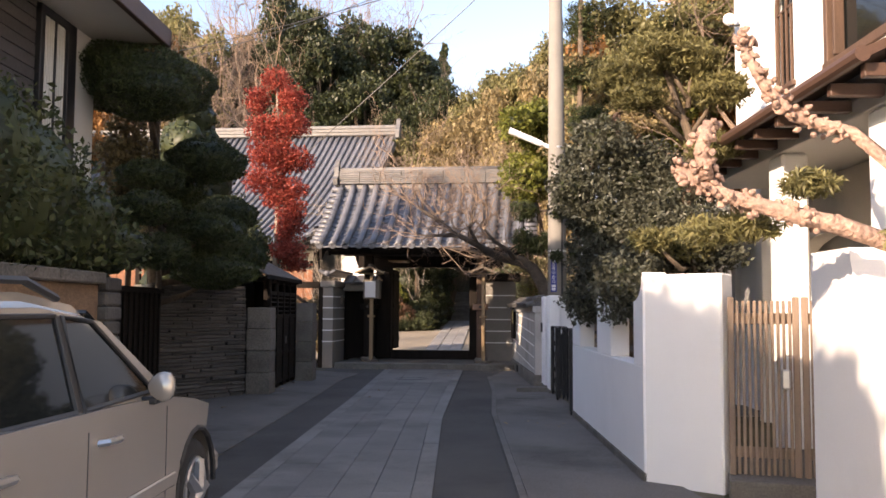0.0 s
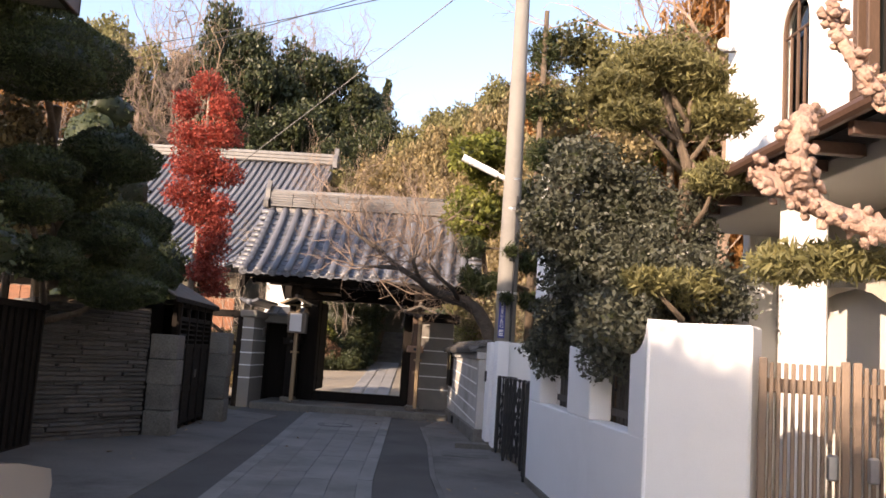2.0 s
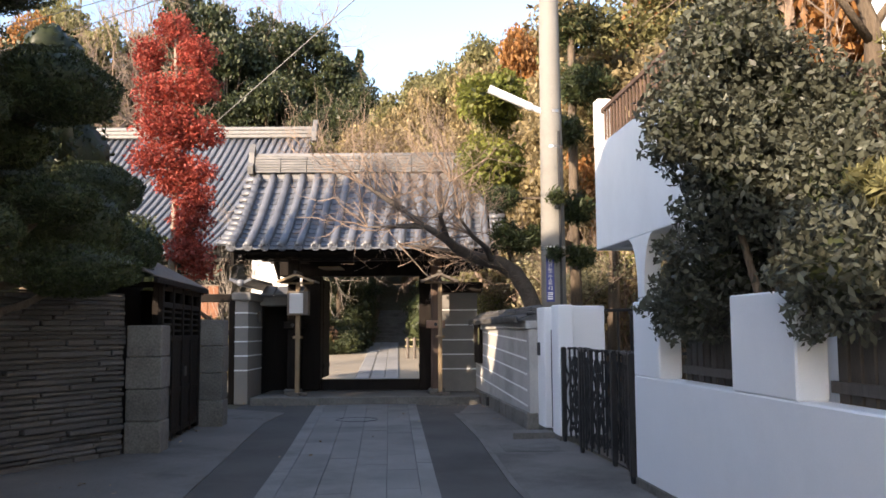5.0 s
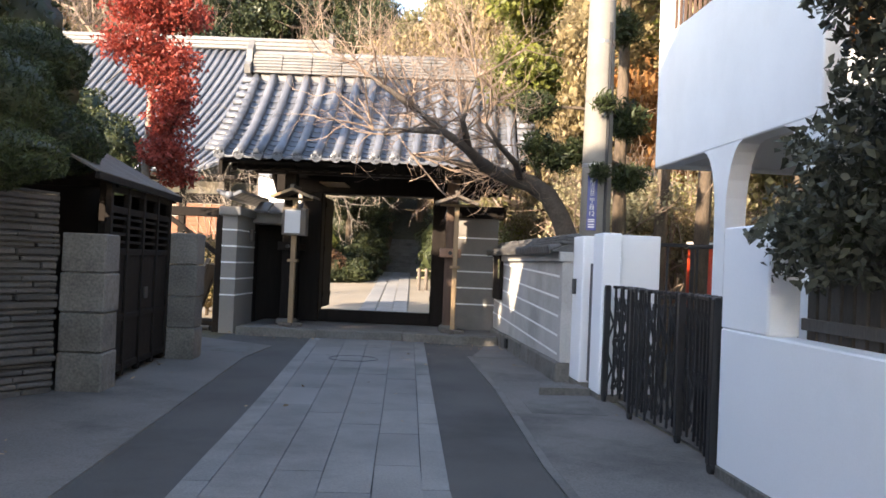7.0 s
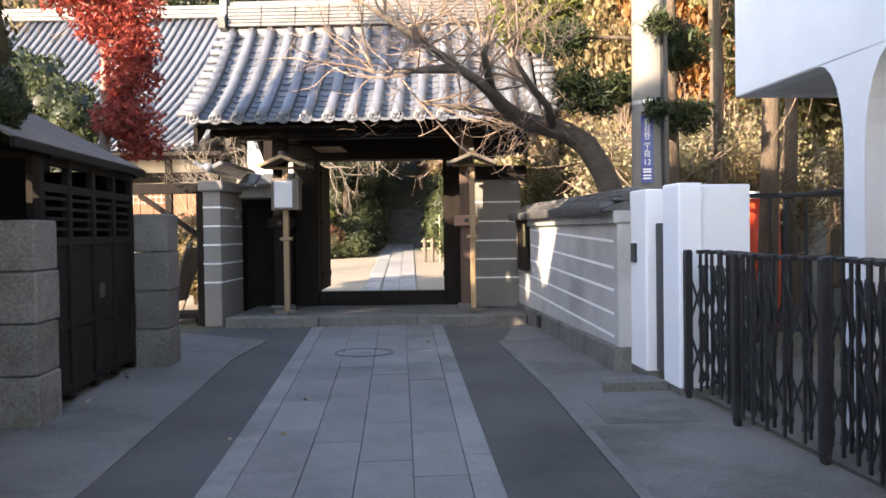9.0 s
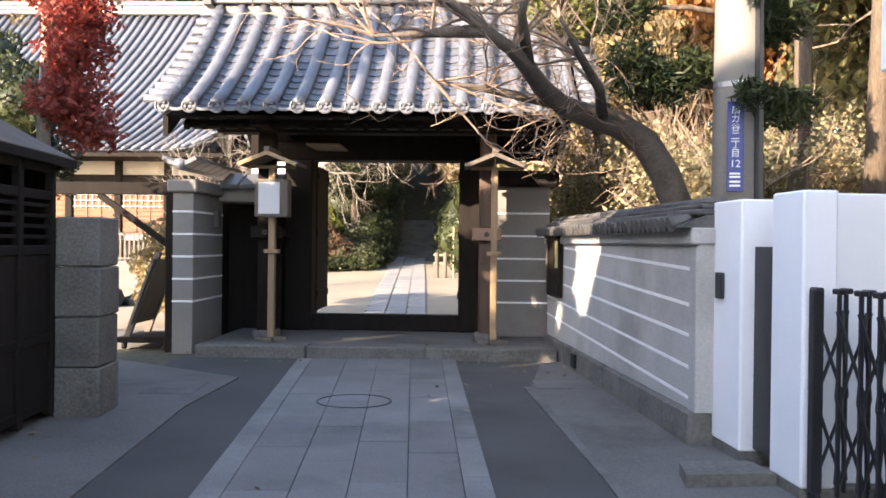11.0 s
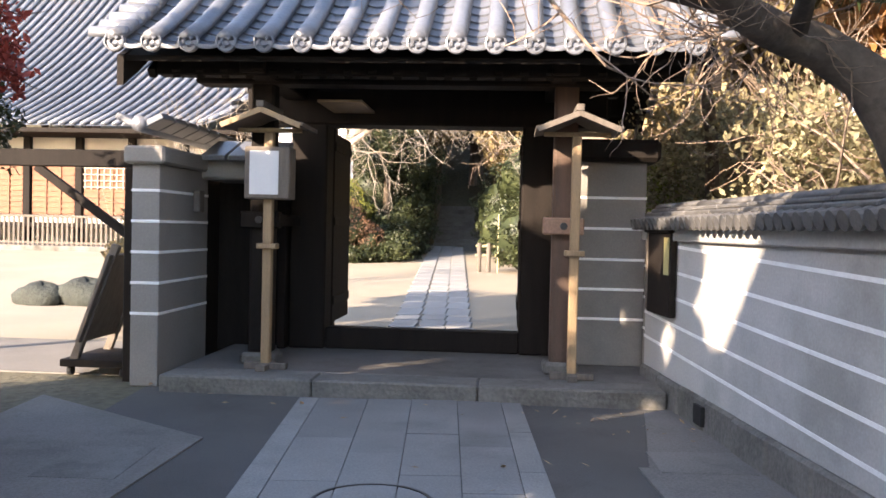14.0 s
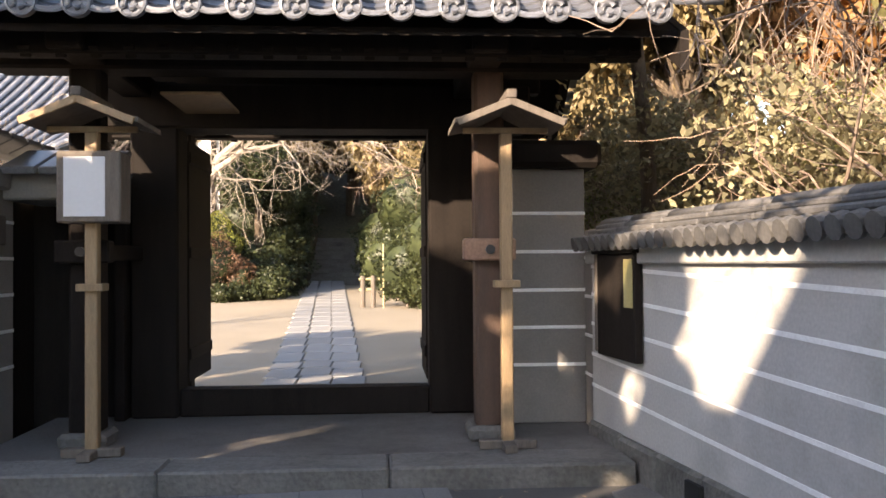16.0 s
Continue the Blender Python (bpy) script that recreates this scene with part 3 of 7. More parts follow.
    cap = Shape().sweep([(0.1 * math.cos(a), 0.1 * math.sin(a)) for a in [math.pi * k / 8 for k in range(9)]],
                        [((x, RIDGE_Y, RIDGE_Z + 0.40), (0, 1, 0), (0, 0, 1)) for x in (-2.62, 2.68)])
    part("ridge_cap", cap, RIDGE, roof, smooth=True)
    for x in (-2.66, 2.72):
        s = Shape().prism([(-0.26, 0), (0.26, 0), (0.3, 0.16), (0.16, 0.26), (0.14, 0.5), (0.06, 0.6), (0.0, 0.72), (-0.06, 0.6), (-0.14, 0.5), (-0.16, 0.26), (-0.3, 0.16)],
                          -0.06, 0.06, pose(x, RIDGE_Y, RIDGE_Z + 0.0, 90, 0, 90))
        part("ridge_finial", s, RIDGE, roof, "upturned ornamental ridge-end tile")
    # wing walls beside the gate
    wl = thing("wall_gate_right", "striped earthen wing wall beside the gate", "wall", kind="structure")
    striped(wl, 1.5, 2.3, -0.72, -0.4, 0.15, 2.2, [0.62, 0.92, 1.22, 1.53, 1.84])
    part("wall_cap", Shape().box(1.44, 2.42, -0.85, -0.2, 2.2, 2.42, 0.04), DARKWOOD, wl, "dark board cap")
    striped(wl, 2.3, 2.42, -1.2, -0.7, 0.05, 1.7, [0.55, 0.86, 1.17, 1.48])
    w2 = thing("wall_gate_left", "dark recessed side doorway beside the gate", "wall", kind="structure")
    # near-black panels close the opening, their colour standing in for its deep shade
    part("side_door", Shape().box(-2.46, -1.455, -0.045, 0.04, -0.03, 2.0, 0.01), DARKWOOD, w2, "dark panel in place of the doorway's shade")
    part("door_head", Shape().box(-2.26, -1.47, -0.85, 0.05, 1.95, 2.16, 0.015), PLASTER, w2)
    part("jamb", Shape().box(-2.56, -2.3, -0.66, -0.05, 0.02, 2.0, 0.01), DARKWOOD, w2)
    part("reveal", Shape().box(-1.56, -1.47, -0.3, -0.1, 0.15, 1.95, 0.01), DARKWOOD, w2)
    # left striped pillar
    pl = thing("striped_pillar", "grey plaster pillar with white lines and tiled cap", "pillar")
    striped(pl, -2.48, -2.22, -1.92, -0.66, 0.0, 2.02, [0.66, 0.94, 1.22, 1.5, 1.78], name="pillar_body")
    part("capital", Shape().box(-2.54, -2.16, -1.98, -0.6, 2.02, 2.18, 0.02), PLASTER, pl)
    for sgn in (-1, 1):
        s = Shape()
        for k in range(7):
            y = -1.95 + 0.3 * k
            s.box(-0.24, 0.0, -0.14, 0.14, -0.03, 0.03, 0.01, Matrix.Translation((-2.35, y, 2.33)) @ Matrix.Rotation(radians(-sgn * 27 if sgn > 0 else 27), 4, "Y") @ (Matrix.Rotation(math.pi, 4, "Z") if sgn > 0 else Matrix.Identity(4)))
        part("cap_tiles", s, TILE, pl)
    part("cap_ridge", Shape().tube([(-2.35, -2.1, 2.36), (-2.35, 0.1, 2.36)], 0.07, 10), TILE, pl, smooth=True)
    s = Shape()
    for k in range(3):
        s.box(-0.13, 0.13, -0.28, 0.28, -0.03, 0.03, 0.01, Matrix.Translation((-2.05 + 0.28 * k, -0.75, 2.25)) @ Matrix.Rotation(radians(20), 4, "X"))
    part("side_roof_tiles", s, TILE, pl)
    it = thing("wall_intercom_box", "small grey box fixed on the plaster pillar", "box")
    part("box", Shape().box(-2.217, -2.15, -1.1, -0.95, 1.6, 1.82, 0.01), GREYWOOD, it)


build_gate()


# ---- striped boundary wall on the gate's right ----
def build_striped_wall():
    a, b = Vector((2.25, -1.15, 0)), Vector((2.86, -6.45, 0))
    d = b - a
    ln = d.length
    m = Matrix.Translation(a) @ Matrix.Rotation(math.atan2(d.y, d.x), 4, "Z")
    w = thing("wall_striped", "grey earthen wall with five white lines, tiled cap", "wall", m, kind="structure")
    part("wall_body", Shape().box(0, ln, 0, 0.3, 0.24, 1.52, 0.008), WALLPLASTER, w)
    for z0, z1 in ((0.52, 0.32), (0.75, 0.54), (0.98, 0.77), (1.2, 0.99), (1.41, 1.25)):
        q = Shape().prism([(-0.002, z0 - 0.013), (ln + 0.003, z1 - 0.013), (ln + 0.003, z1 + 0.013), (-0.002, z0 + 0.013)], -0.304, 0.004, Matrix(((1, 0, 0, 0), (0, 0, -1, 0), (0, 1, 0, 0), (0, 0, 0, 1))))
        part("white_line", q, STRIPE, w)
    part("end_trim", Shape().box(ln - 0.13, ln + 0.01, -0.012, 0.312, 0.24, 1.42, 0.008), WALLPLASTER, w)
    part("top_band", Shape().box(-0.01, ln + 0.02, -0.05, 0.35, 1.43, 1.55, 0.01), WALLPLASTER, w)
    n = 9
    for k in range(n):
        part("base_stone", Shape().box(ln * k / n + 0.004, ln * (k + 1) / n - 0.004, -0.03 - 0.02 * float(RNG.random()), 0.3, -0.05, 0.236 + 0.015 * float(RNG.random()), 0.02), BASESTONE, w)
    # solid near-black block; the hole's inner shade is only its colour
    part("drain_hole_patch", Shape().box(1.65, 1.83, -0.062, -0.03, 0.05, 0.2, 0.004), DARKGAP, w)
    nt = int(ln / 0.125)
    me = mesh_of("cap_tile", Shape().sweep([(0.056 * math.cos(q), 0.06 * math.sin(q)) for q in [math.pi * i / 6 for i in range(7)]],
                 [((0, -0.15, 0.0), (1, 0, 0), (0, 0.25, 1)), ((0, 0.12, 0.085), (1, 0, 0), (0, 0.25, 1))]), CAPTILE, True)
    plug = mesh_of("cap_end", Shape().tube([(0, -0.165, 0.012), (0, -0.14, 0.018)], 0.055, 12), CAPTILE)
    for k in range(nt):
        ob = part("cap_tile", me, CAPTILE, w)
        ob.location = (0.07 + k * 0.125, 0, 1.56)
        ob = part("cap_end", plug, CAPTILE, w)
        ob.location = (0.07 + k * 0.125, 0, 1.56)
        ob = part("cap_tile", me, CAPTILE, w)
        ob.matrix_basis = pose(0.07 + k * 0.125, 0.3, 1.56, 0, 0, 180)
    part("cap_bed", Shape().prism([(-0.15, 1.55), (0.45, 1.55), (0.24, 1.64), (0.06, 1.64)], 0, ln, Matrix(((0, 0, 1, 0), (1, 0, 0, 0), (0, 1, 0, 0), (0, 0, 0, 1)))), CAPTILE, w)
    for k in range(9):
        q = ln / 9
        dz = 0.006 * float(RNG.random())
        for a, b, z0, z1 in ((-0.03, 0.33, 1.64, 1.68), (0.03, 0.27, 1.683, 1.72)):
            part("cap_ridge_tile", Shape().box(k * q + 0.003, k * q + q - 0.003, a, b, z0, z1 + dz, 0.012), CAPTILE, w)
        part("cap_ridge_roll", Shape().sweep([(0.085 * math.cos(t), 0.05 * math.sin(t)) for t in [math.pi * i / 6 for i in range(7)]],
             [((k * q + 0.004, 0.15, 1.722 + dz), (0, 1, 0), (0, 0, 1)), ((k * q + q - 0.004, 0.15, 1.722 + dz), (0, 1, 0), (0, 0, 1))]), CAPTILE, w, smooth=True)
    nb = thing("notice_board", "narrow dark wooden notice board hung on wall", "notice board", m)
    part("board", Shape().box(0.3, 0.98, -0.07, -0.012, 0.78, 1.5, 0.008), DARKWOOD, nb)
    part("frame", Shape().box(0.26, 1.02, -0.1, -0.005, 1.5, 1.56, 0.008), DARKWOOD, nb)
    part("yellow_sheet", Shape().box(0.82, 0.96, -0.078, -0.072, 1.14, 1.46, 0.001), mat("yellowed_sheet", (0.45, 0.38, 0.16), 0.8, 0.1), nb, "yellowed paper sheet")
    part("side_strip", Shape().box(0.27, 0.31, -0.08, -0.012, 0.8, 1.5, 0.004), GREYWOOD, nb)


build_striped_wall()


# ---- white walls, folding gate, wooden gate on the right ----
def build_white_side():
    w = thing("wall_white", "white painted garden wall with window-like openings", "wall", LANE, kind="structure")
    U0, T = 2.33, 0.2
    va, vb = -11.17, -15.82
    part("low_wall", Shape().box(U0, U0 + T, vb, va, -0.05, 1.0, 0.01), WHITEPAINT, w)
    for (p, q, h) in ((-11.86, va, 1.67), (-14.2, -13.31, 1.645)):
        part("pier", Shape().box(U0, U0 + T, p, q, 1.0, h, 0.012), WHITEPAINT, w)
    # end pier with a curved shoulder
    pts = [(-15.82, 1.0), (-15.41, 1.0), (-15.41, 1.57)]
    pts += [(-15.41 - 0.38 * math.sin(a), 1.82 - 0.25 * math.cos(a)) for a in [math.pi / 2 * k / 8 for k in range(1, 9)]]
    pts += [(-15.82, 1.82)]
    sh = Shape().prism(pts, U0 - 0.0, U0 + T, Matrix(((0, 0, 1, 0), (1, 0, 0, 0), (0, 1, 0, 0), (0, 0, 0, 1))))
    part("end_pier", sh, WHITEPAINT, w)
    part("plinth", Shape().box(U0 - 0.012, U0 + T, vb, va, -0.05, 0.09, 0.01), BASESTONE, w, "dark grey plinth")
    for v0, v1 in ((-13.31, -11.86), (-15.41, -14.2)):
        n = int((v1 - v0) / 0.13)
        fr = thing("slat_screen", "dark wooden slats closing the wall opening", "screen", LANE, group="slat screens")
        for k in range(n):
            x = v0 + 0.03 + k * 0.13
            part("slat", Shape().box(U0 + T + 0.03, U0 + T + 0.055, x, x + 0.1, 0.9, 1.62, 0.004), TREXFENCE, fr)
        part("rail", Shape().box(U0 + T + 0.003, U0 + T + 0.028, v0, v1, 1.05, 1.12, 0.004), TREXFENCE, fr)
        part("rail", Shape().box(U0 + T + 0.003, U0 + T + 0.028, v0, v1, 1.45, 1.52, 0.004), TREXFENCE, fr)
    # splayed end wall towards the wooden gate
    a, b = Vector((3.876, -15.5, 0)), Vector((4.47, -15.89, 0))
    d = b - a
    m = Matrix.Translation(a) @ Matrix.Rotation(math.atan2(d.y, d.x), 4, "Z")
    e = thing("wall_white_splay", "splayed white end wall beside the wooden gate", "wall", m, kind="structure")
    part("wall_body", Shape().box(-0.02, d.length, 0.0, 0.24, -0.05, 1.8, 0.015), WHITEWALL, e)
    # two white gate pillars and return
    p = thing("white_pillar", "white rendered square gate pillar", "pillar", LANE)
    part("shaft", Shape().box(2.33, 2.64, -7.17, -6.6, 0.08, 1.73, 0.012), WHITEPAINT, p)
    part("foot", Shape().box(2.335, 2.63, -7.16, -6.61, -0.05, 0.08, 0.01), BASESTONE, p, "dark stone foot")
    part("letter_slot", Shape().box(2.30, 2.33, -6.9, -6.79, 1.06, 1.24, 0.006), BLACKPLASTIC, p, "black intercom panel")
    p2 = thing("white_pillar", "white rendered gate pillar beside the folding gate", "pillar", LANE)
    part("shaft", Shape().box(2.34, 2.54, -8.0, -7.6, 0.07, 1.74, 0.012), WHITEPAINT, p2)
    part("return_wall", Shape().box(2.54, 2.98, -7.9, -7.72, 0.07, 1.73, 0.01), WHITEPAINT, p2)
    part("foot", Shape().box(2.345, 2.97, -7.99, -7.61, -0.05, 0.07, 0.01), BASESTONE, p2, "dark stone foot")
    part("side_gate", Shape().box(2.42, 2.46, -7.6, -7.17, 0.1, 1.42, 0.006), BLACKMETAL, p2, "black narrow gate leaf")
    single("ramp_stone", Shape().prism([(0, 0), (0.55, 0.02), (0.5, 0.32), (0.06, 0.3)], -0.02, 0.09), BASESTONE, "flat grey ramp stone beside the gate pillar", "stone", LANE @ pose(1.78, -7.75, 0))
    # folding lattice gate
    g = thing("folding_gate", "black folding lattice driveway gate", "gate", LANE)
    v0, v1, n, top = -8.06, -11.1, 36, 1.17
    zz = []
    for k in range(n + 1):
        v = v0 + (v1 - v0) * k / n
        u = 2.44 + (0.05 if k % 2 else -0.05) + 0.07 * math.sin(k * 0.3)
        zz.append((u, v))
    for k, (u, v) in enumerate(zz):
        part("upright", Shape().box(u - 0.011, u + 0.011, v - 0.011, v + 0.011, 0.09, top, 0.004), BLACKMETAL, g)
        part("cap", Shape().box(u - 0.022, u + 0.022, v - 0.04, v + 0.04, top, top + 0.03, 0.006), BLACKMETAL, g)
    for k in range(n):
        (u0, w0), (u1, w1) = zz[k], zz[k + 1]
        for j in range(2):
            z0 = 0.16 + j * 0.46
            for s0, s1 in ((z0, z0 + 0.46), (z0 + 0.46, z0)):
                off = 0.012 if s0 < s1 else -0.012
                part("lattice_bar", Shape().tube([(u0 + off, w0, s0), (u1 + off, w1, s1)], 0.011, 4), BLACKMETAL, g)
    for k in (0, 12, 24, 36):
        u, v = zz[k]
        part("post", Shape().box(u - 0.03, u + 0.03, v - 0.03, v + 0.03, 0.07, top + 0.02, 0.006), BLACKMETAL, g)
        wh = Shape().tube([(u - 0.015, v, 0.05), (u + 0.015, v, 0.05)], 0.045, 12)
        part("caster", wh, RUBBER, g, "small black caster wheel")
    part("top_rail", Shape().box(3.42, 3.46, -10.9, -7.5, 1.62, 1.66, 0.006), BLACKMETAL, g)
    for v in (-10.88, -7.6):
        part("rail_post", Shape().box(3.42, 3.46, v, v + 0.04, 0.0, 1.62, 0.005), BLACKMETAL, g)
    # wooden double gate
    a, b = Vector((4.5, -15.93, 0)), Vector((5.62, -16.12, 0))
    d = b - a
    m = Matrix.Translation(a) @ Matrix.Rotation(math.atan2(d.y, d.x), 4, "Z")
    wg = thing("slatted_gate", "brown slatted wooden double gate with silver handles", "gate", m)
    L = d.length
    for lf in range(2):
        x0 = lf * L / 2
        leaf = part("gate_leaf", Shape().box(x0 + 0.01, x0 + 0.06, 0.02, 0.06, 0.16, 1.6, 0.006), GATEWOOD, wg)
        part("stile", Shape().box(x0 + L / 2 - 0.06, x0 + L / 2 - 0.01, 0.02, 0.06, 0.16, 1.6, 0.006), GATEWOOD, leaf)
        for z in (0.3, 1.38):
            part("cross_rail", Shape().box(x0 + 0.06, x0 + L / 2 - 0.06, 0.045, 0.07, z, z + 0.09, 0.005), GATEWOOD, leaf)
        n = 10
        for k in range(n):
            x = x0 + 0.085 + k * (L / 2 - 0.15) / (n - 1) * 0.96
            part("slat", Shape().box(x - 0.012, x + 0.012, 0.015, 0.044, 0.17, 1.57, 0.004), GATEWOOD, leaf)
        hx = L / 2 + (-0.12 if lf == 0 else 0.12)
        part("handle", Shape().box(hx - 0.035, hx + 0.035, -0.03, 0.012, 0.86, 1.02, 0.012), ALLOY, leaf, "silver handle plate")
    st = single("entrance_step", Shape().box(0, L, -0.25, 1.6, -0.05, 0.16, 0.01), CONCRETE, "grey concrete step under the wooden gate", "step", m)
    # near white wall past the gate
    a, d = Vector((4.86, -17.0, 0)), Vector((0.0985, -0.995, 0))
    nw = thing("wall_white_near", "white stucco wall with a curved sweep in its top", "wall", kind="structure")
    m2 = Matrix(((d.x, 0, -d.y, a.x), (d.y, 0, d.x, a.y), (0, 1, 0, 0), (0, 0, 0, 1)))
    pts = [(0, -0.05), (9, -0.05), (9, 1.25), (1.25, 1.45)]
    pts += [(1.05 - 0.45 * math.sin(q), 1.89 - 0.4 * math.cos(q)) for q in [math.pi / 2 * k / 8 for k in range(9)]]
    pts += [(0, 1.89)]
    part("wall_body", Shape().prism(pts, 0.0, 0.28, m2), WHITEWALL, nw)
    part("return_wall", Shape().box(5.14, 5.9, -17.0, -16.8, -0.05, 1.89, 0.012), WHITEWALL, nw)
    part("gate_jamb", Shape().box(5.66, 5.9, -16.8, -16.0, -0.05, 1.8, 0.012), WHITEWALL, nw)


build_white_side()
# ---- lamp stands before the gate ----
def lamp_stand(x, y, sign_board):
    r = thing("lamp_stand", "pale timber post with a small shingled roof" + (" and notice box" if sign_board else " and cross plate"), "lamp stand", pose(x, y, 0.15), group="posts before the gate")
    part("post", Shape().box(-0.042, 0.042, -0.042, 0.042, 0.05, 2.2, 0.008), PALEWOOD, r)
    part("foot", Shape().box(-0.2, 0.2, -0.045, 0.045, 0.0, 0.06, 0.006), GREYWOOD, r)
    part("foot", Shape().box(-0.045, 0.045, -0.2, 0.2, 0.001, 0.055, 0.006), GREYWOOD, r)
    part("bracket", Shape().box(-0.09, 0.09, -0.075, 0.06, 1.12, 1.17, 0.004), PALEWOOD, r)
    roof = part("roof", Shape().box(-0.3, 0.3, -0.02, 0.02, 2.2, 2.24, 0.004), PALEWOOD, r, "little gabled shingle roof")
    for sg in (-1, 1):
        s = Shape()
        arc = [(0.0, 0.2), (0.14, 0.13), (0.27, 0.085), (0.38, 0.06)]
        for k in range(3):
            (x0, z0), (x1, z1) = arc[k], arc[k + 1]
            s.add([(sg * x0, -0.3, 2.2 + z0), (sg * x1, -0.3, 2.2 + z1), (sg * x1, 0.3, 2.2 + z1), (sg * x0, 0.3, 2.2 + z0),
                   (sg * x0, -0.3, 2.165 + z0), (sg * x1, -0.3, 2.165 + z1), (sg * x1, 0.3, 2.165 + z1), (sg * x0, 0.3, 2.165 + z0)],
                  [(0, 1, 2, 3), (7, 6, 5, 4), (0, 4, 5, 1), (1, 5, 6, 2), (2, 6, 7, 3), (3, 7, 4, 0)])
        part("roof_slope", s, GREYWOOD, roof)
        part("verge_board", Shape().box(0, 0.4, -0.33, -0.305, -0.05, 0.0, 0.004, Matrix.Translation((0, 0, 2.4)) @ (Matrix.Rotation(math.pi, 4, "Z") @ Matrix.Translation((0, 0.635, 0)) if sg < 0 else Matrix.Identity(4)) @ Matrix.Rotation(radians(22), 4, "Y")), GREYWOOD if not sign_board else PALEWOOD, roof)
    part("ridge_piece", Shape().box(-0.035, 0.035, -0.34, 0.34, 2.39, 2.45, 0.006), GREYWOOD, roof)
    if sign_board:
        b = part("notice_box", Shape().box(-0.2, 0.22, -0.12, 0.12, 1.58, 2.06, 0.01), GREYWOOD, r, "grey box behind a white notice")
        part("notice", Shape().box(-0.15, 0.12, -0.128, -0.122, 1.62, 2.02, 0.001), PAPER, b, "blank weathered white notice")
    return r


lamp_stand(-1.3, -1.62, True)
lamp_stand(1.53, -1.62, False)


# ---- utility pole ----
def build_pole():
    p = thing("utility_pole", "tall tapered concrete utility pole with address plate", "utility pole", pose(3.29, -5.9, 0))
    part("shaft", Shape().tube([(0, 0, -0.1), (0, 0, 3), (-0.02, 0, 9.5)], [0.2, 0.18, 0.12], 20), POLE, p, smooth=True)
    for z in (2.62, 4.15, 4.7):
        part("steel_band", Shape().tube([(0, 0, z), (0, 0, z + 0.04)], 0.19 - 0.0115 * (z - 2.4), 20), ALLOY, p)
    arm = part("lamp_arm", Shape().tube([(-0.1, 0, 4.72), (-0.92, -0.1, 5.06)], [0.045, 0.04], 10), WHITEENAMEL, p, "white tubular street light arm")
    part("lamp_head", Shape().tube([(-0.3, -0.03, 4.8), (-0.95, -0.1, 5.075)], [0.06, 0.065], 10), WHITEENAMEL, arm)
    part("conduit", Shape().tube([(0.09, -0.17, 0), (0.09, -0.16, 4.4)], 0.02, 6), BLACKPLASTIC, p)
    pl = part("address_plate", Shape().box(-0.105, 0.015, -0.199, -0.192, 1.83, 2.5, 0.002, Matrix.Rotation(radians(-8), 4, "Z")), BLUE, p, "blue enamel address plate")
    rows = "扇ガ谷二丁目"
    cu = [(ch, 0.068, 2.44 - 0.064 * i) for i, ch in enumerate(rows)] + [("12", 0.078, 2.04)]
    for ch, size, z in cu:
        c = bpy.data.curves.new("lettering", "FONT")
        c.body, c.size, c.align_x, c.extrude = ch, size, "CENTER", 0.001
        c.materials.append(WHITEENAMEL)
        t = new("lettering", c)
        t.parent = pl
        t.matrix_basis = Matrix.Rotation(radians(-8), 4, "Z") @ pose(-0.045, -0.2015, z - 0.03, 90)
    for z in (1.955, 1.93, 1.895, 1.865):
        part("small_print", Shape().box(-0.085, -0.008, -0.2015, -0.1995, z, z + 0.015, 0.0005, Matrix.Rotation(radians(-8), 4, "Z")), WHITEENAMEL, pl)


build_pole()


def wire(pts, sag, r=0.012):
    a, b = Vector(pts[0]), Vector(pts[1])
    q = [a.lerp(b, i / 16) - Vector((0, 0, sag * 4 * (i / 16) * (1 - i / 16))) for i in range(17)]
    single("overhead_wire", Shape().tube(q, r, 5), BLACKPLASTIC, "thin black overhead service wire", "wire", group="overhead wires")


wire([(3.2, -5.9, 9.25), (-3.9, -3.6, 3.9)], 0.05, 0.011)
wire([(3.1, -5.9, 9.2), (-26, 24, 15)], 0.9)
wire([(3.1, -5.9, 8.8), (-30, 20, 14)], 0.9)


# ---- left side: walls, service gate, house ----
def rough_wall(name, u, v0, v1, h, label, m):
    """Wall of thin split stones laid in uneven courses."""
    w = thing(name, label, "wall", m, kind="structure")
    part("core", Shape().box(u - 0.42, u - 0.05, v0 + 0.02, v1 - 0.02, -0.05, h - 0.03, 0.02), BASESTONE, w)
    z = 0.0
    while z < h - 0.02:
        t = 0.045 + 0.03 * float(RNG.random())
        t = min(t, h - z)
        v = v0
        while v < v1 - 0.01:
            ln = min(0.35 + 0.6 * float(RNG.random()), v1 - v)
            if v1 - v - ln < 0.15:
                ln = v1 - v
            o = 0.06 * float(RNG.random()) ** 1.5
            part("stone", Shape().box(u - 0.06, u + o - 0.01, v + 0.004, v + ln - 0.004, z + 0.003, z + t - 0.006, 0.012), STONEWALL, w)
            v += ln
        z += t
    part("end_face", Shape().box(u - 0.4, u - 0.04, v1 - 0.019, v1 + 0.006, 0.0, h - 0.02, 0.01), STONEWALL, w)
    return w


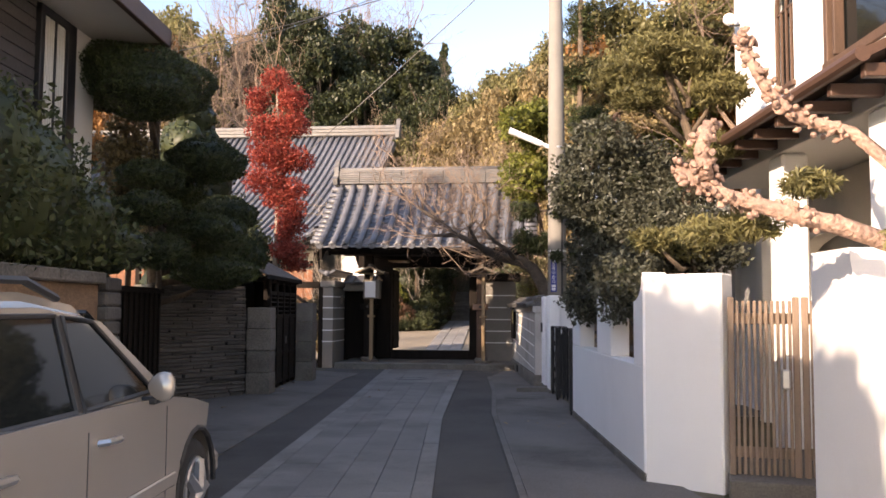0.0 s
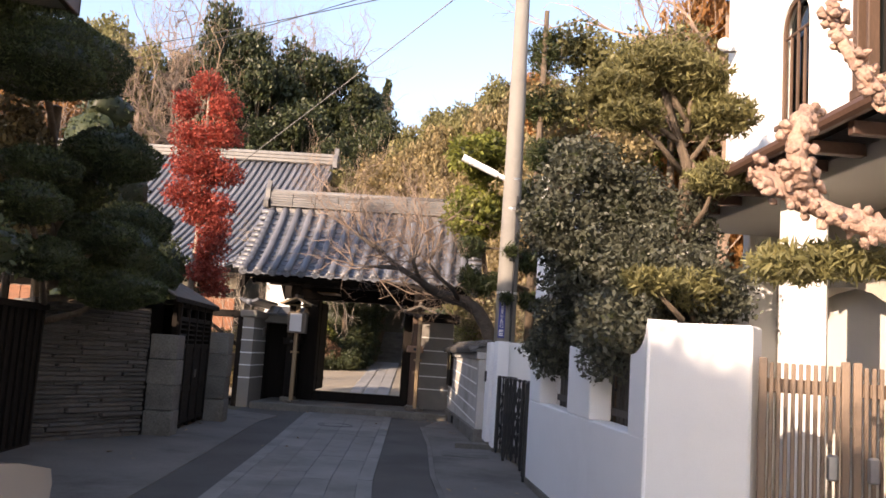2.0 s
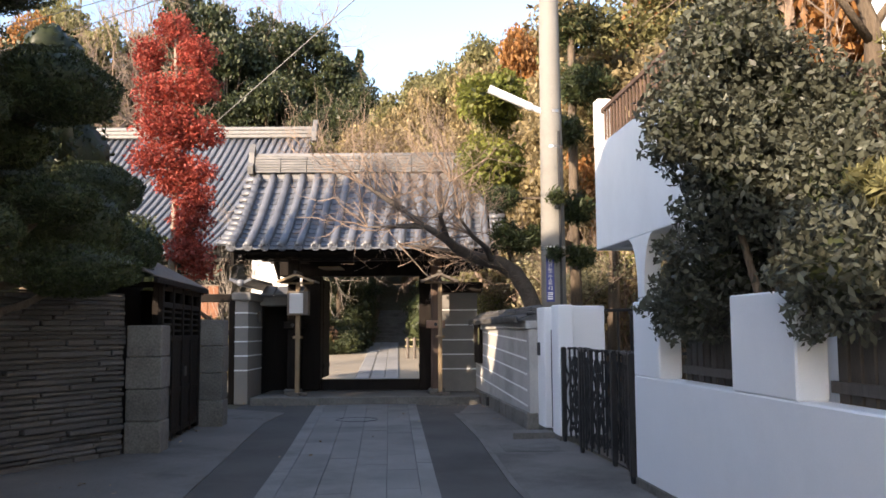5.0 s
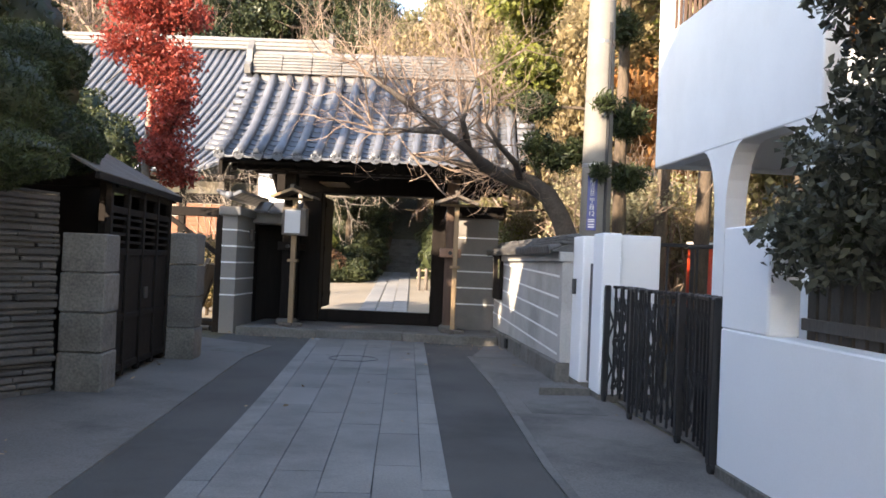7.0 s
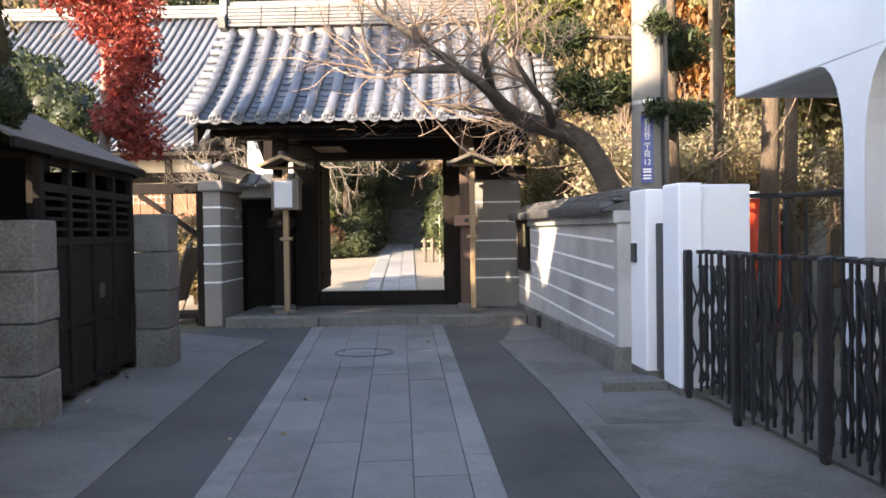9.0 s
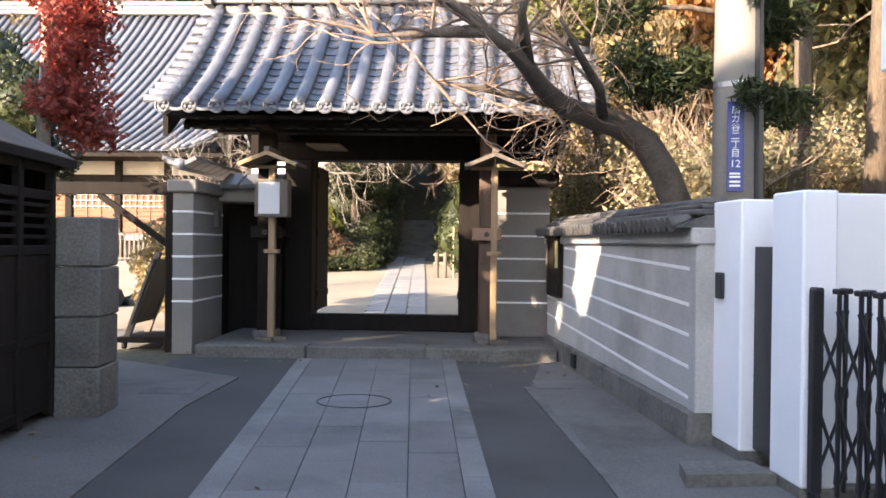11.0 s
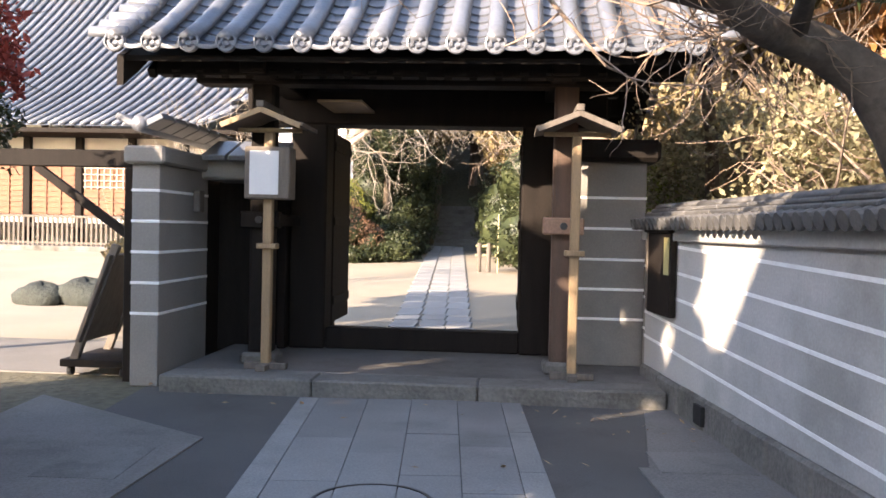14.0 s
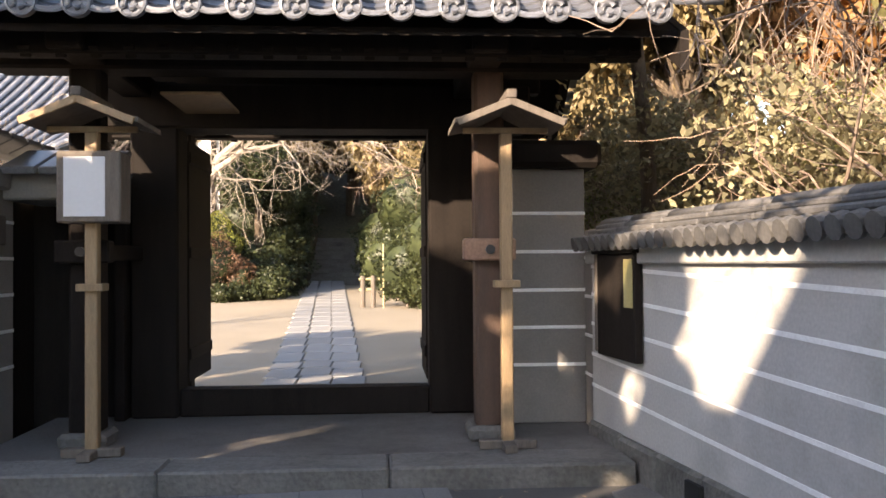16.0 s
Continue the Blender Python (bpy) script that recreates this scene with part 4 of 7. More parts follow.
def block_post(u, v, h, w=0.36, d=0.4, name="stone_gate_post"):
    p = thing(name, "stacked pale tuff stone gate post, streaked", "gate post", LANE @ pose(u, v, 0), group="stone gate posts")
    n = 4
    for k in range(n):
        o = 0.008 * (k % 2)
        part("block", Shape().box(-w / 2 + o, w / 2 - o, -d / 2, d / 2 - o, h * k / n + (0.003 if k else -0.05), h * (k + 1) / n - 0.003, 0.014), BLOCK, p)
    return p


CURTAIN = mat("pale_curtain", (0.6, 0.58, 0.53), 0.9, 0.08, 3, 40, 0.1)


def build_left():
    rough_wall("wall_left_rough", 0, -2.05, 0, 1.87, "splayed wall of thin dark split stones", LANE @ pose(-2.93, -8.52, 0, 0, 0, -31))
    p = block_post(-2.72, -8.24, 1.5, 0.42, 0.46)
    block_post(-2.42, -5.42, 1.6, 0.36, 0.5)
    # dark service gate with a plank canopy
    g = thing("service_gate", "dark wooden gate with barred upper panels", "gate", LANE)
    v0, v1, u = -8.1, -5.7, -2.62
    for k in range(5):
        v = v0 + (v1 - v0) * k / 4
        part("stile", Shape().box(u - 0.03, u + 0.035, v - 0.04, v + 0.04, 0.04, 2.0, 0.008), DARKWOOD, g)
    for z in (0.1, 0.62, 1.3, 1.72, 1.93):
        part("rail", Shape().box(u - 0.025, u + 0.025, v0, v1, z, z + 0.07, 0.006), DARKWOOD, g)
    for k in range(4):
        a = v0 + (v1 - v0) * k / 4 + 0.04
        b = v0 + (v1 - v0) * (k + 1) / 4 - 0.04
        part("panel", Shape().box(u - 0.012, u + 0.01, a, b, 0.16, 1.3, 0.003), DARKWOOD, g)
        for z in (1.42, 1.5, 1.58, 1.66):
            part("slat", Shape().box(u - 0.01, u + 0.014, a, b, z, z + 0.028, 0.003), DARKWOOD, g)
    part("latch", Shape().box(u + 0.035, u + 0.05, -6.85, -6.7, 0.82, 0.95, 0.004), BLACKMETAL, g)
    can = thing("gate_canopy", "greyed board canopy roof over the service gate", "canopy", LANE)
    for k in range(9):
        v = -8.75 + k * 0.37
        part("board", Shape().box(-0.62, 0.62, 0.004, 0.366, -0.012, 0.012, 0.004, Matrix.Translation((-3.08, v, 2.35)) @ Matrix.Rotation(radians(28), 4, "Y")), GREYWOOD, can)
    part("fascia", Shape().box(-2.56, -2.52, -8.75, -5.4, 1.99, 2.06, 0.005), DARKWOOD, can)
    for v in (-7.95, -5.55):
        part("canopy_post", Shape().box(-2.75, -2.65, v - 0.05, v + 0.05, 0.0, 2.05, 0.008), DARKWOOD, can)
        part("brace", Shape().box(-3.5, -2.57, v - 0.04, v + 0.04, 1.97, 2.04, 0.006), DARKWOOD, can)
    part("back_wall", Shape().box(-3.6, -3.5, -8.7, -5.4, -0.02, 2.5, 0.01), DARKWOOD, can)
    part("side_wall", Shape().box(-3.5, -2.75, -5.48, -5.42, 0, 2.0, 0.01), DARKWOOD, can)
    # retaining wall with coping under the hedge, dark recess between
    r = thing("wall_hedge_base", "brown plank-faced retaining wall with grey coping", "wall", LANE, kind="structure")
    part("wall_body", Shape().box(-3.3, -2.92, -24, -14.75, -0.05, 1.72, 0.01), mat("rust_stained_boards", (0.2, 0.12, 0.07), 0.85, 0.4, 1.5, 30, 0.4, 0.006, stretch=(1, 1, 2.5), stain=0.4), r)
    for k in range(9):
        part("coping", Shape().box(-3.36, -2.84, -24 + k * 1.03 + 0.004, -24 + k * 1.03 + 1.02, 1.722, 1.84, 0.015), BLOCK, r)
    pier = thing("stone_pier", "rough stacked stone pier at the hedge's end", "pier", LANE)
    for k in range(12):
        part("stone", Shape().box(-3.25, -2.86 + 0.02 * float(RNG.random()), -14.7, -14.32 + 0.02 * float(RNG.random()), k * 0.15 + (0.002 if k else -0.05), k * 0.15 + 0.145, 0.02), STONEWALL, pier)
    dk = thing("dark_side_gate", "dark wooden side gate in shade", "gate", LANE)
    part("leaf", Shape().box(-3.86, -3.8, -14.28, -10.3, 0.0, 1.75, 0.01), DARKWOOD, dk)
    for k in range(20):
        part("bar", Shape().box(-3.795, -3.765, -14.25 + k * 0.2, -14.2 + k * 0.2, 0.05, 1.7, 0.004), DARKWOOD, dk)
    part("top_rail", Shape().box(-3.8, -3.75, -14.28, -10.3, 1.7, 1.78, 0.006), DARKWOOD, dk)
    # kerb stones and a low planter
    kb = thing("kerb_stone", "weathered kerb stones along the left wall", "kerb", LANE, kind="structure")
    for k in range(9):
        part("stone", Shape().box(-2.86, -2.66, -24 + k * 1.1 + 0.005, -24 + k * 1.1 + 1.09, -0.05, 0.1 + 0.02 * float(RNG.random()), 0.02), BASESTONE, kb)
    # house behind the hedge
    h = thing("house_left", "two-storey house with dark siding and deep white eave", "house", LANE)
    part("wall", Shape().box(-6.6, -4.05, -19.6, -12.5, -0.1, 5.0, 0.02), SIDING, h)
    part("gable", Shape().prism([(-6.6, 5.0), (-4.05, 5.0), (-4.05, 5.55), (-5.2, 6.2), (-6.6, 5.4)], 12.5, 19.6, Matrix(((1, 0, 0, 0), (0, 0, -1, 0), (0, 1, 0, 0), (0, 0, 0, 1)))), SIDING, h)
    # unseen block and its roof, added to keep the balcony opposite in shade
    part("upper_storey", Shape().box(-9.0, -5.5, -20.4, -16.7, 5.0, 8.2, 0.02), SIDING, h)
    part("upper_roof", Shape().add([(-9.4, -20.7, 8.2), (-5.2, -20.7, 8.2), (-5.2, -16.4, 8.2), (-9.4, -16.4, 8.2), (-7.6, -18.5, 9.0), (-6.9, -18.5, 9.0)], [(3, 2, 1, 0), (0, 1, 5, 4), (1, 2, 5), (2, 3, 4, 5), (3, 0, 4)]), SIDING, h)
    for k in range(22):
        z = 1.9 + k * 0.14
        part("siding_board", Shape().box(-4.055, -4.02 + 0.004 * (k % 2), -19.6, -14.02, z, z + 0.132, 0.006), SIDING, h)
    part("pale_wall", Shape().box(-4.05, -4.0, -13.1, -12.48, -0.1, 4.93, 0.01), HOUSEWALL, h, "pale rendered wall strip")
    wn = part("window", Shape().box(-4.04, -4.0, -13.94, -13.32, 3.2, 4.82, 0.004), CREAM, h, "tall window with pale curtain")
    for k in range(9):
        v = -13.9 + k * 0.06
        part("curtain_fold", Shape().tube([(-4.0, v, 3.22), (-3.998, v + 0.01, 4.0), (-4.0, v, 4.8)], 0.022, 6), CURTAIN, wn, smooth=True)
    part("mullion", Shape().box(-3.99, -3.965, -13.66, -13.62, 3.2, 4.8, 0.004), BLACKMETAL, wn)
    for a, b, c, d in ((-14.02, -13.92, 3.1, 4.88), (-13.34, -13.11, 3.1, 4.88), (-14.02, -13.11, 4.8, 4.9), (-14.02, -13.11, 3.08, 3.2)):
        part("window_frame", Shape().box(-4.04, -3.96, a, b, c, d, 0.006), BLACKMETAL, wn)
    # gable pitch chosen so the unseen verge casts the striped wall's shadow edge
    part("roof", Shape().prism([(-3.1, 5.0), (-3.1, 5.12), (-5.2, 6.38), (-7.3, 5.12), (-7.3, 5.0), (-5.2, 6.26)], 12.3, 20.2, Matrix(((1, 0, 0, 0), (0, 0, -1, 0), (0, 1, 0, 0), (0, 0, 0, 1)))), TILEJ, h, "grey tiled gable roof")
    part("soffit", Shape().box(-7.2, -3.16, -20.1, -12.36, 4.94, 4.995, 0.006), HOUSEWALL, h, "white eave soffit")
    part("fascia", Shape().box(-3.16, -3.08, -20.2, -12.28, 4.9, 5.14, 0.01), BROWNTRIM, h)
    part("fascia", Shape().box(-7.3, -3.08, -12.35, -12.27, 4.9, 5.14, 0.01), BROWNTRIM, h)


build_left()


# ---- house on the right ----
def arch_points(w, h, n=10, rise=0.6):
    """Outline of an opening with an arched head: width w, height h."""
    r = w / 2
    k2 = min(r, rise)
    return [(-r, 0), (r, 0)] + [(r * math.cos(a), h - k2 + k2 * math.sin(a)) for a in [math.pi * k / n for k in range(n + 1)]]


def wall_with_openings(x0, x1, y0, y1, z0, z1, holes, skin=WHITEWALL):
    """A wall across y with round-headed or square holes (yc, zb, w, h, arched), cut through."""
    bm = bmesh.new()
    s = Shape().box(x0, x1, y0, y1, z0, z1, 0.01)
    me = mesh_of("wall", s, skin)
    ob = new("cut_body", me)
    for yc, zb, w, h, arched in holes:
        pts = arch_points(w, h) if arched else [(-w / 2, 0), (w / 2, 0), (w / 2, h), (-w / 2, h)]
        c = new("cutter", mesh_of("cutter", Shape().prism(pts, x0 - 0.5, x1 + 0.5, Matrix(((0, 0, 1, 0), (1, 0, 0, yc), (0, 1, 0, zb), (0, 0, 0, 1)))), skin))
        mo = ob.modifiers.new("cut", "BOOLEAN")
        mo.object, mo.operation, mo.solver = c, "DIFFERENCE", "EXACT"
        dg = bpy.context.evaluated_depsgraph_get()
        out = bpy.data.meshes.new_from_object(ob.evaluated_get(dg))
        ob.modifiers.clear()
        ob.data = out
        bpy.data.objects.remove(c)
    me = ob.data
    bpy.data.objects.remove(ob)
    bm.free()
    return me


# house stucco darkened to beige for the shade under the eave
SHADETONEWALL = mat("shade_toned_stucco", (0.52, 0.48, 0.42), 0.9, 0.1, 1.5, 90, 0.25, 0.003, stain=0.15)


def build_right_house():
    h = thing("house_right", "white stucco house with arches and brown eaves", "house")
    arcs = [(-17.0, 0.15, 1.2, 2.6, True), (-14.55, 0.9, 1.1, 1.75, False), (-12.0, 0.15, 2.6, 2.3, True)]
    h.matrix_basis = Matrix.Translation((0.045, -0.45, 0)) @ Matrix.Translation((5.3, -13.5, 0)) @ Matrix.Rotation(radians(5.65), 4, "Z") @ Matrix.Translation((-5.3, 13.5, 0))
    part("arcade_wall", wall_with_openings(6.55, 6.8, -18.5, -10.4, -0.05, 3.14, arcs, SHADETONEWALL), SHADETONEWALL, h, "arcade wall in shade-darkened beige")
    part("upper_wall", wall_with_openings(5.95, 6.2, -20, -10.5, 3.3, 7.0, [(-12.3, 4.15, 0.62, 1.32, True), (-14.25, 4.1, 1.5, 1.85, False)]), WHITEWALL, h)
    part("end_wall", Shape().box(6.2, 10, -10.7, -10.5, -0.05, 7.0, 0.01), WHITEWALL, h)
    part("back_wall", Shape().box(6.9, 7.0, -20, -10.7, -0.05, 7.0, 0.01), HOUSEWALL, h)
    part("floor_slab", Shape().box(5.46, 6.9, -20, -10.7, 3.15, 3.3, 0.01), HOUSEWALL, h)
    for yc, wd in ((-17.0, 1.3), (-14.55, 1.3)):
        part("porch_door", Shape().box(6.82, 6.87, yc - wd / 2, yc + wd / 2, 0.0, 2.75, 0.01), BROWNTRIM, h, "dark brown door behind the arch")
    for yc, wd in ((-10.65, 0.4), (-13.25, 0.42), (-15.75, 0.8), (-18.2, 0.5)):
        part("porch_column", Shape().box(5.47, 5.75, yc - wd / 2, yc + wd / 2, -0.05, 3.148, 0.03), WHITEWALL, h, "white stucco porch column")
    w = part("arched_window", Shape().box(6.05, 6.08, -12.6, -12.0, 4.16, 5.1, 0.004), GLASS, h, "arched window with brown mullions")
    part("glass_head", Shape().prism(arch_points(0.6, 1.31), 6.05, 6.08, Matrix(((0, 0, 1, 0), (1, 0, 0, -12.3), (0, 1, 0, 4.15), (0, 0, 0, 1)))), GLASS, w)
    fr = [(-12.3 + 0.3 * math.cos(a), 5.16 + 0.3 * math.sin(a)) for a in [math.pi * k / 14 for k in range(15)]]
    part("frame", Shape().tube([(5.99, -12.0, 4.17)] + [(5.99, y, z) for y, z in fr] + [(5.99, -12.6, 4.17)], 0.028, 6), BROWNWOOD, w)
    for a, b in (((5.99, -12.3, 4.17), (5.99, -12.3, 5.45)), ((5.99, -12.6, 5.1), (5.99, -12.0, 5.1)), ((5.99, -12.45, 4.17), (5.99, -12.45, 5.1)), ((5.99, -12.15, 4.17), (5.99, -12.15, 5.1))):
        part("mullion", Shape().tube([a, b], 0.018, 6), BROWNWOOD, w)
    part("sill", Shape().box(5.9, 6.0, -12.66, -11.94, 4.09, 4.15, 0.008), BROWNWOOD, w)
    w2 = part("window", Shape().box(6.06, 6.1, -14.97, -13.53, 4.12, 5.93, 0.004), CREAM, h, "brown-framed window with cream blind")
    part("glass", Shape().box(6.04, 6.05, -14.95, -13.55, 4.15, 5.9, 0.001), GLASS, w2)
    for a, b, c, d in ((-15.02, -14.93, 4.06, 5.98), (-13.57, -13.48, 4.06, 5.98), (-13.75, -13.7, 4.12, 5.93), (-15.02, -13.48, 5.92, 5.99), (-15.07, -13.43, 4.0, 4.1)):
        part("frame", Shape().box(5.92, 6.03, a, b, c, d, 0.008), BROWNWOOD, w2)
    # eaves
    part("upper_soffit", Shape().box(5.15, 6.6, -20, -9.9, 6.75, 6.8, 0.006), HOUSEWALL, h, "cream soffit")
    part("upper_fascia", Shape().box(5.05, 5.15, -20, -9.85, 6.66, 6.92, 0.012), BROWNTRIM, h)
    part("end_fascia", Shape().box(5.05, 8, -9.9, -9.8, 6.66, 6.92, 0.012), BROWNTRIM, h)
    part("roof", Shape().prism([(5.0, 6.9), (11, 6.9), (8, 8.4)], 9.8, 20, Matrix(((1, 0, 0, 0), (0, 0, -1, 0), (0, 1, 0, 0), (0, 0, 0, 1)))), TILEJ, h)
    part("lower_roof", Shape().prism([(5.0, 3.4), (5.95, 3.85), (5.95, 3.78), (5.0, 3.32)], 10.4, 16.35, Matrix(((1, 0, 0, 0), (0, 0, -1, 0), (0, 1, 0, 0), (0, 0, 0, 1)))), BROWNTRIM, h, "brown lean-to roof")
    part("gutter", Shape().tube([(4.96, -16.4, 3.34), (4.96, -10.4, 3.34)], 0.06, 10), BROWNTRIM, h, "brown gutter")
    for k in range(11):
        part("rafter", Shape().box(5.02, 5.45, -16.3 + k * 0.58, -16.22 + k * 0.58, 3.2, 3.3, 0.006), BROWNTRIM, h)
    part("wing_beam", Shape().box(5.3, 5.46, -20, -16.36, 3.2, 3.75, 0.01), BROWNTRIM, h, "brown beam over the wing")
    lamp = part("porch_globe", Shape(), WHITEENAMEL, h, "white globe wall lamp", True)
    bm = bmesh.new()
    bmesh.ops.create_uvsphere(bm, u_segments=16, v_segments=10, radius=0.085)
    bm.transform(Matrix.Translation((5.8, -10.75, 5.5)))
    bm.to_mesh(lamp.data)
    bm.free()
    part("lamp_bracket", Shape().tube([(5.95, -10.75, 5.42), (5.8, -10.75, 5.4), (5.8, -10.75, 5.46)], 0.015, 6), BLACKMETAL, h)
    # balcony along the lane
    b = thing("balcony", "white solid balcony on flared white columns", "balcony", LANE)
    part("parapet", Shape().box(2.96, 3.14, -11.2, -7.66, 2.47, 3.86, 0.012), WHITEWALL, b)
    part("end_parapet", Shape().box(3.14, 5.6, -7.84, -7.66, 2.47, 3.86, 0.012), WHITEWALL, b)
    part("deck", Shape().box(3.14, 5.4, -11.2, -7.84, 2.5, 2.68, 0.01), HOUSEWALL, b)
    part("corner_post", Shape().box(2.955, 3.15, -7.86, -7.655, 3.86, 4.5, 0.012), WHITEWALL, b)
    part("top_rail", Shape().box(3.0, 3.06, -11.2, -7.86, 4.3, 4.36, 0.008), BROWNWOOD, b)
    for k in range(24):
        v = -7.98 - k * 0.135
        part("baluster", Shape().box(3.015, 3.045, v - 0.012, v + 0.012, 3.86, 4.3, 0.004), BROWNWOOD, b)
    for v, u in ((-9.5, 3.05), (-9.5, 5.2), (-11.1, 3.05)):
        pts = [(-0.12, 0), (0.12, 0), (0.12, 1.85)] + [(0.12 + 0.32 * (1 - math.cos(a)), 1.85 + 0.62 * math.sin(a)) for a in [math.pi / 2 * k / 6 for k in range(1, 7)]]
        pts += [(-x, z) for x, z in reversed(pts[2:])]
        part("column", Shape().prism(pts, u - 0.09, u + 0.09, Matrix(((0, 0, 1, 0), (1, 0, 0, v), (0, 1, 0, 0), (0, 0, 0, 1)))), WHITEWALL, b, "flared arch column")
    part("house_side", Shape().box(5.2, 5.4, -11.4, -9.6, -0.05, 2.5, 0.01), WHITEWALL, b)
    # back fence and red banner beyond the folding gate
    f = thing("wire_fence", "dark railing fence behind the driveway", "fence")
    for k in range(16):
        part("post", Shape().box(3.6 + k * 0.4, 3.63 + k * 0.4, -5.0, -4.97, -0.02, 1.75, 0.004), BLACKMETAL, f)
    for z in (0.2, 1.0, 1.7):
        part("rail", Shape().box(3.5, 10, -5.02, -4.99, z, z + 0.05, 0.004), BLACKMETAL, f)
    rb = thing("red_drum", "upright red painted drum with white rim", "drum", pose(5.35, -3.2, 0))
    part("body", Shape().tube([(0, 0, 0.0), (0, 0, 0.95), (0, 0, 1.75)], [0.2, 0.22, 0.2], 18), REDPAINT, rb, smooth=True)
    part("rim", Shape().tube([(0, 0, 1.75), (0, 0, 1.84)], 0.23, 18), WHITEENAMEL, rb)
    single("driveway_ground", Shape().prism([(2.55, -11.0), (12, -11.0), (12, -4.2), (2.55, -6.6)], -0.04, 0.009), CONCRETE, "shaded concrete driveway behind the folding gate", "ground", LANE, kind="structure")


build_right_house()


# ---- main hall ----
def build_hall():
    h = thing("temple_hall", "large temple hall with sweeping grey tiled roof", "temple hall")
    ey, ez, ry, rz, sag = 18.0, 4.62, 26.0, 11.5, 0.75
    n = 48
    for k in range(n):
        q = k / n
        x_e, x_r = -7.7 - k * 0.36, -5.5 - k * 0.36
        s = Shape()
        arc = [(0.1 * math.cos(a), 0.1 * math.sin(a)) for a in [math.pi * i / 5 for i in range(6)]]
        path = []
        flare = 0.8 * max(0, 1 - k / 6) ** 2
        for i in range(11):
            t = i / 10
            y, z, a = roof_curve(t, ey, ez, ry, rz, sag)
            path.append(((x_e + (x_r - x_e) * t, y, z + flare * (1 - t) ** 3 + 0.04), (1, 0, 0), (0, -math.sin(a), math.cos(a))))
        s.sweep(arc, path)
        part("roll", s, TILE, h, smooth=True)
    s = Shape()
    for k in range(n + 1):
        for i in range(11):
            t = i / 10
            y, z, a = roof_curve(t, ey, ez, ry, rz, sag)
            flare = 0.8 * max(0, 1 - k / 6) ** 2
            s.v.append((-7.6 + 2.2 * t - k * 0.36, y, z + flare * (1 - t) ** 3))
    for k in range(n):
        for i in range(10):
            a = k * 11 + i
            s.f.append((a, a + 1, a + 12, a + 11))
    part("roof_slope", s, TILEJ, h, smooth=True)
    part("ridge", Shape().box(-24, -5.3, 25.75, 26.25, 11.5, 12.1, 0.05), RIDGE, h)
    part("ridge_finial", Shape().prism([(-0.5, 0), (0.5, 0), (0.45, 0.5), (0.2, 0.8), (0, 1.2), (-0.2, 0.8), (-0.45, 0.5)], -0.12, 0.12, pose(-5.3, 26, 11.3, 90, 0, 90)), RIDGE, h)
    for z in (11.7, 11.9):
        part("ridge_course", Shape().box(-24, -5.28, 25.7, 26.3, z, z + 0.06, 0.01), RIDGE, h)
    s = Shape()
    for t in range(11):
        y, z, a = roof_curve(t / 10, ey, ez, ry, rz, sag)
        fl = 0.8 * (1 - t / 10) ** 3
        s.v += [(-7.5 + 2.2 * t / 10, y, z + fl + 0.12), (-7.5 + 2.2 * t / 10, y, z + fl - 0.35), (-8.1 + 2.2 * t / 10, y, z + fl - 0.35), (-8.1 + 2.2 * t / 10, y, z + fl + 0.06)]
    s.f += [tuple(i * 4 + j for j in q) for i in range(10) for q in ((0, 1, 5, 4), (1, 2, 6, 5), (2, 3, 7, 6), (3, 0, 4, 7))]
    part("verge", s, TILE, h)
    part("gable", Shape().prism([(-19.5, 4.5), (-32, 4.5), (-26, 11.3)], -7.9, -7.7, Matrix(((0, 0, 1, 0), (-1, 0, 0, 0), (0, 1, 0, 0), (0, 0, 0, 1)))), DARKWOOD, h)
    part("eave_board", Shape().box(-26, -7.7, 18.1, 18.3, 4.4, 4.56, 0.02), DARKWOOD, h)
    part("soffit", Shape().box(-26, -7.8, 18.3, 20.2, 4.42, 4.5, 0.02), DARKWOOD, h)
    part("plaster_wall", Shape().box(-26, -8.4, 20.1, 20.35, 0.4, 4.5, 0.02), CREAM, h)
    part("head_beam", Shape().box(-26, -8.4, 19.98, 20.1, 3.5, 3.9, 0.02), DARKWOOD, h)
    for k in range(10):
        x = -8.5 - k * 1.9
        part("post", Shape().box(x - 0.13, x + 0.13, 19.92, 20.2, 0.4, 4.45, 0.02), DARKWOOD, h)
        sh = part("shutter", Shape().box(x - 1.74, x - 0.16, 20.02, 20.1, 1.7, 3.45, 0.01), LATTICE, h, "orange-brown slatted shutter")
        for j in range(9):
            part("slat", Shape().box(x - 1.72, x - 0.18, 19.99, 20.02, 1.76 + j * 0.19, 1.84 + j * 0.19, 0.004), LATTICE, sh)
        for j in range(1, 3):
            part("stile", Shape().box(x - 1.74 + j * 0.53 - 0.03, x - 1.74 + j * 0.53 + 0.03, 19.97, 20.02, 1.7, 3.45, 0.004), LATTICE, sh)
    for k in (1, 2):
        x = -8.5 - k * 1.9
        for j in range(7):
            part("grid_bar", Shape().box(x - 1.68 + j * 0.23, x - 1.655 + j * 0.23, 19.95, 19.97, 2.62, 3.44, 0.003), CREAM, h, "pale window lattice bar")
        for j in range(4):
            part("grid_bar", Shape().box(x - 1.74, x - 0.16, 19.93, 19.95, 2.68 + j * 0.22, 2.705 + j * 0.22, 0.003), CREAM, h, "pale window lattice bar")
    part("veranda", Shape().box(-26, -8.2, 18.6, 20.1, 1.25, 1.42, 0.02), DARKWOOD, h)
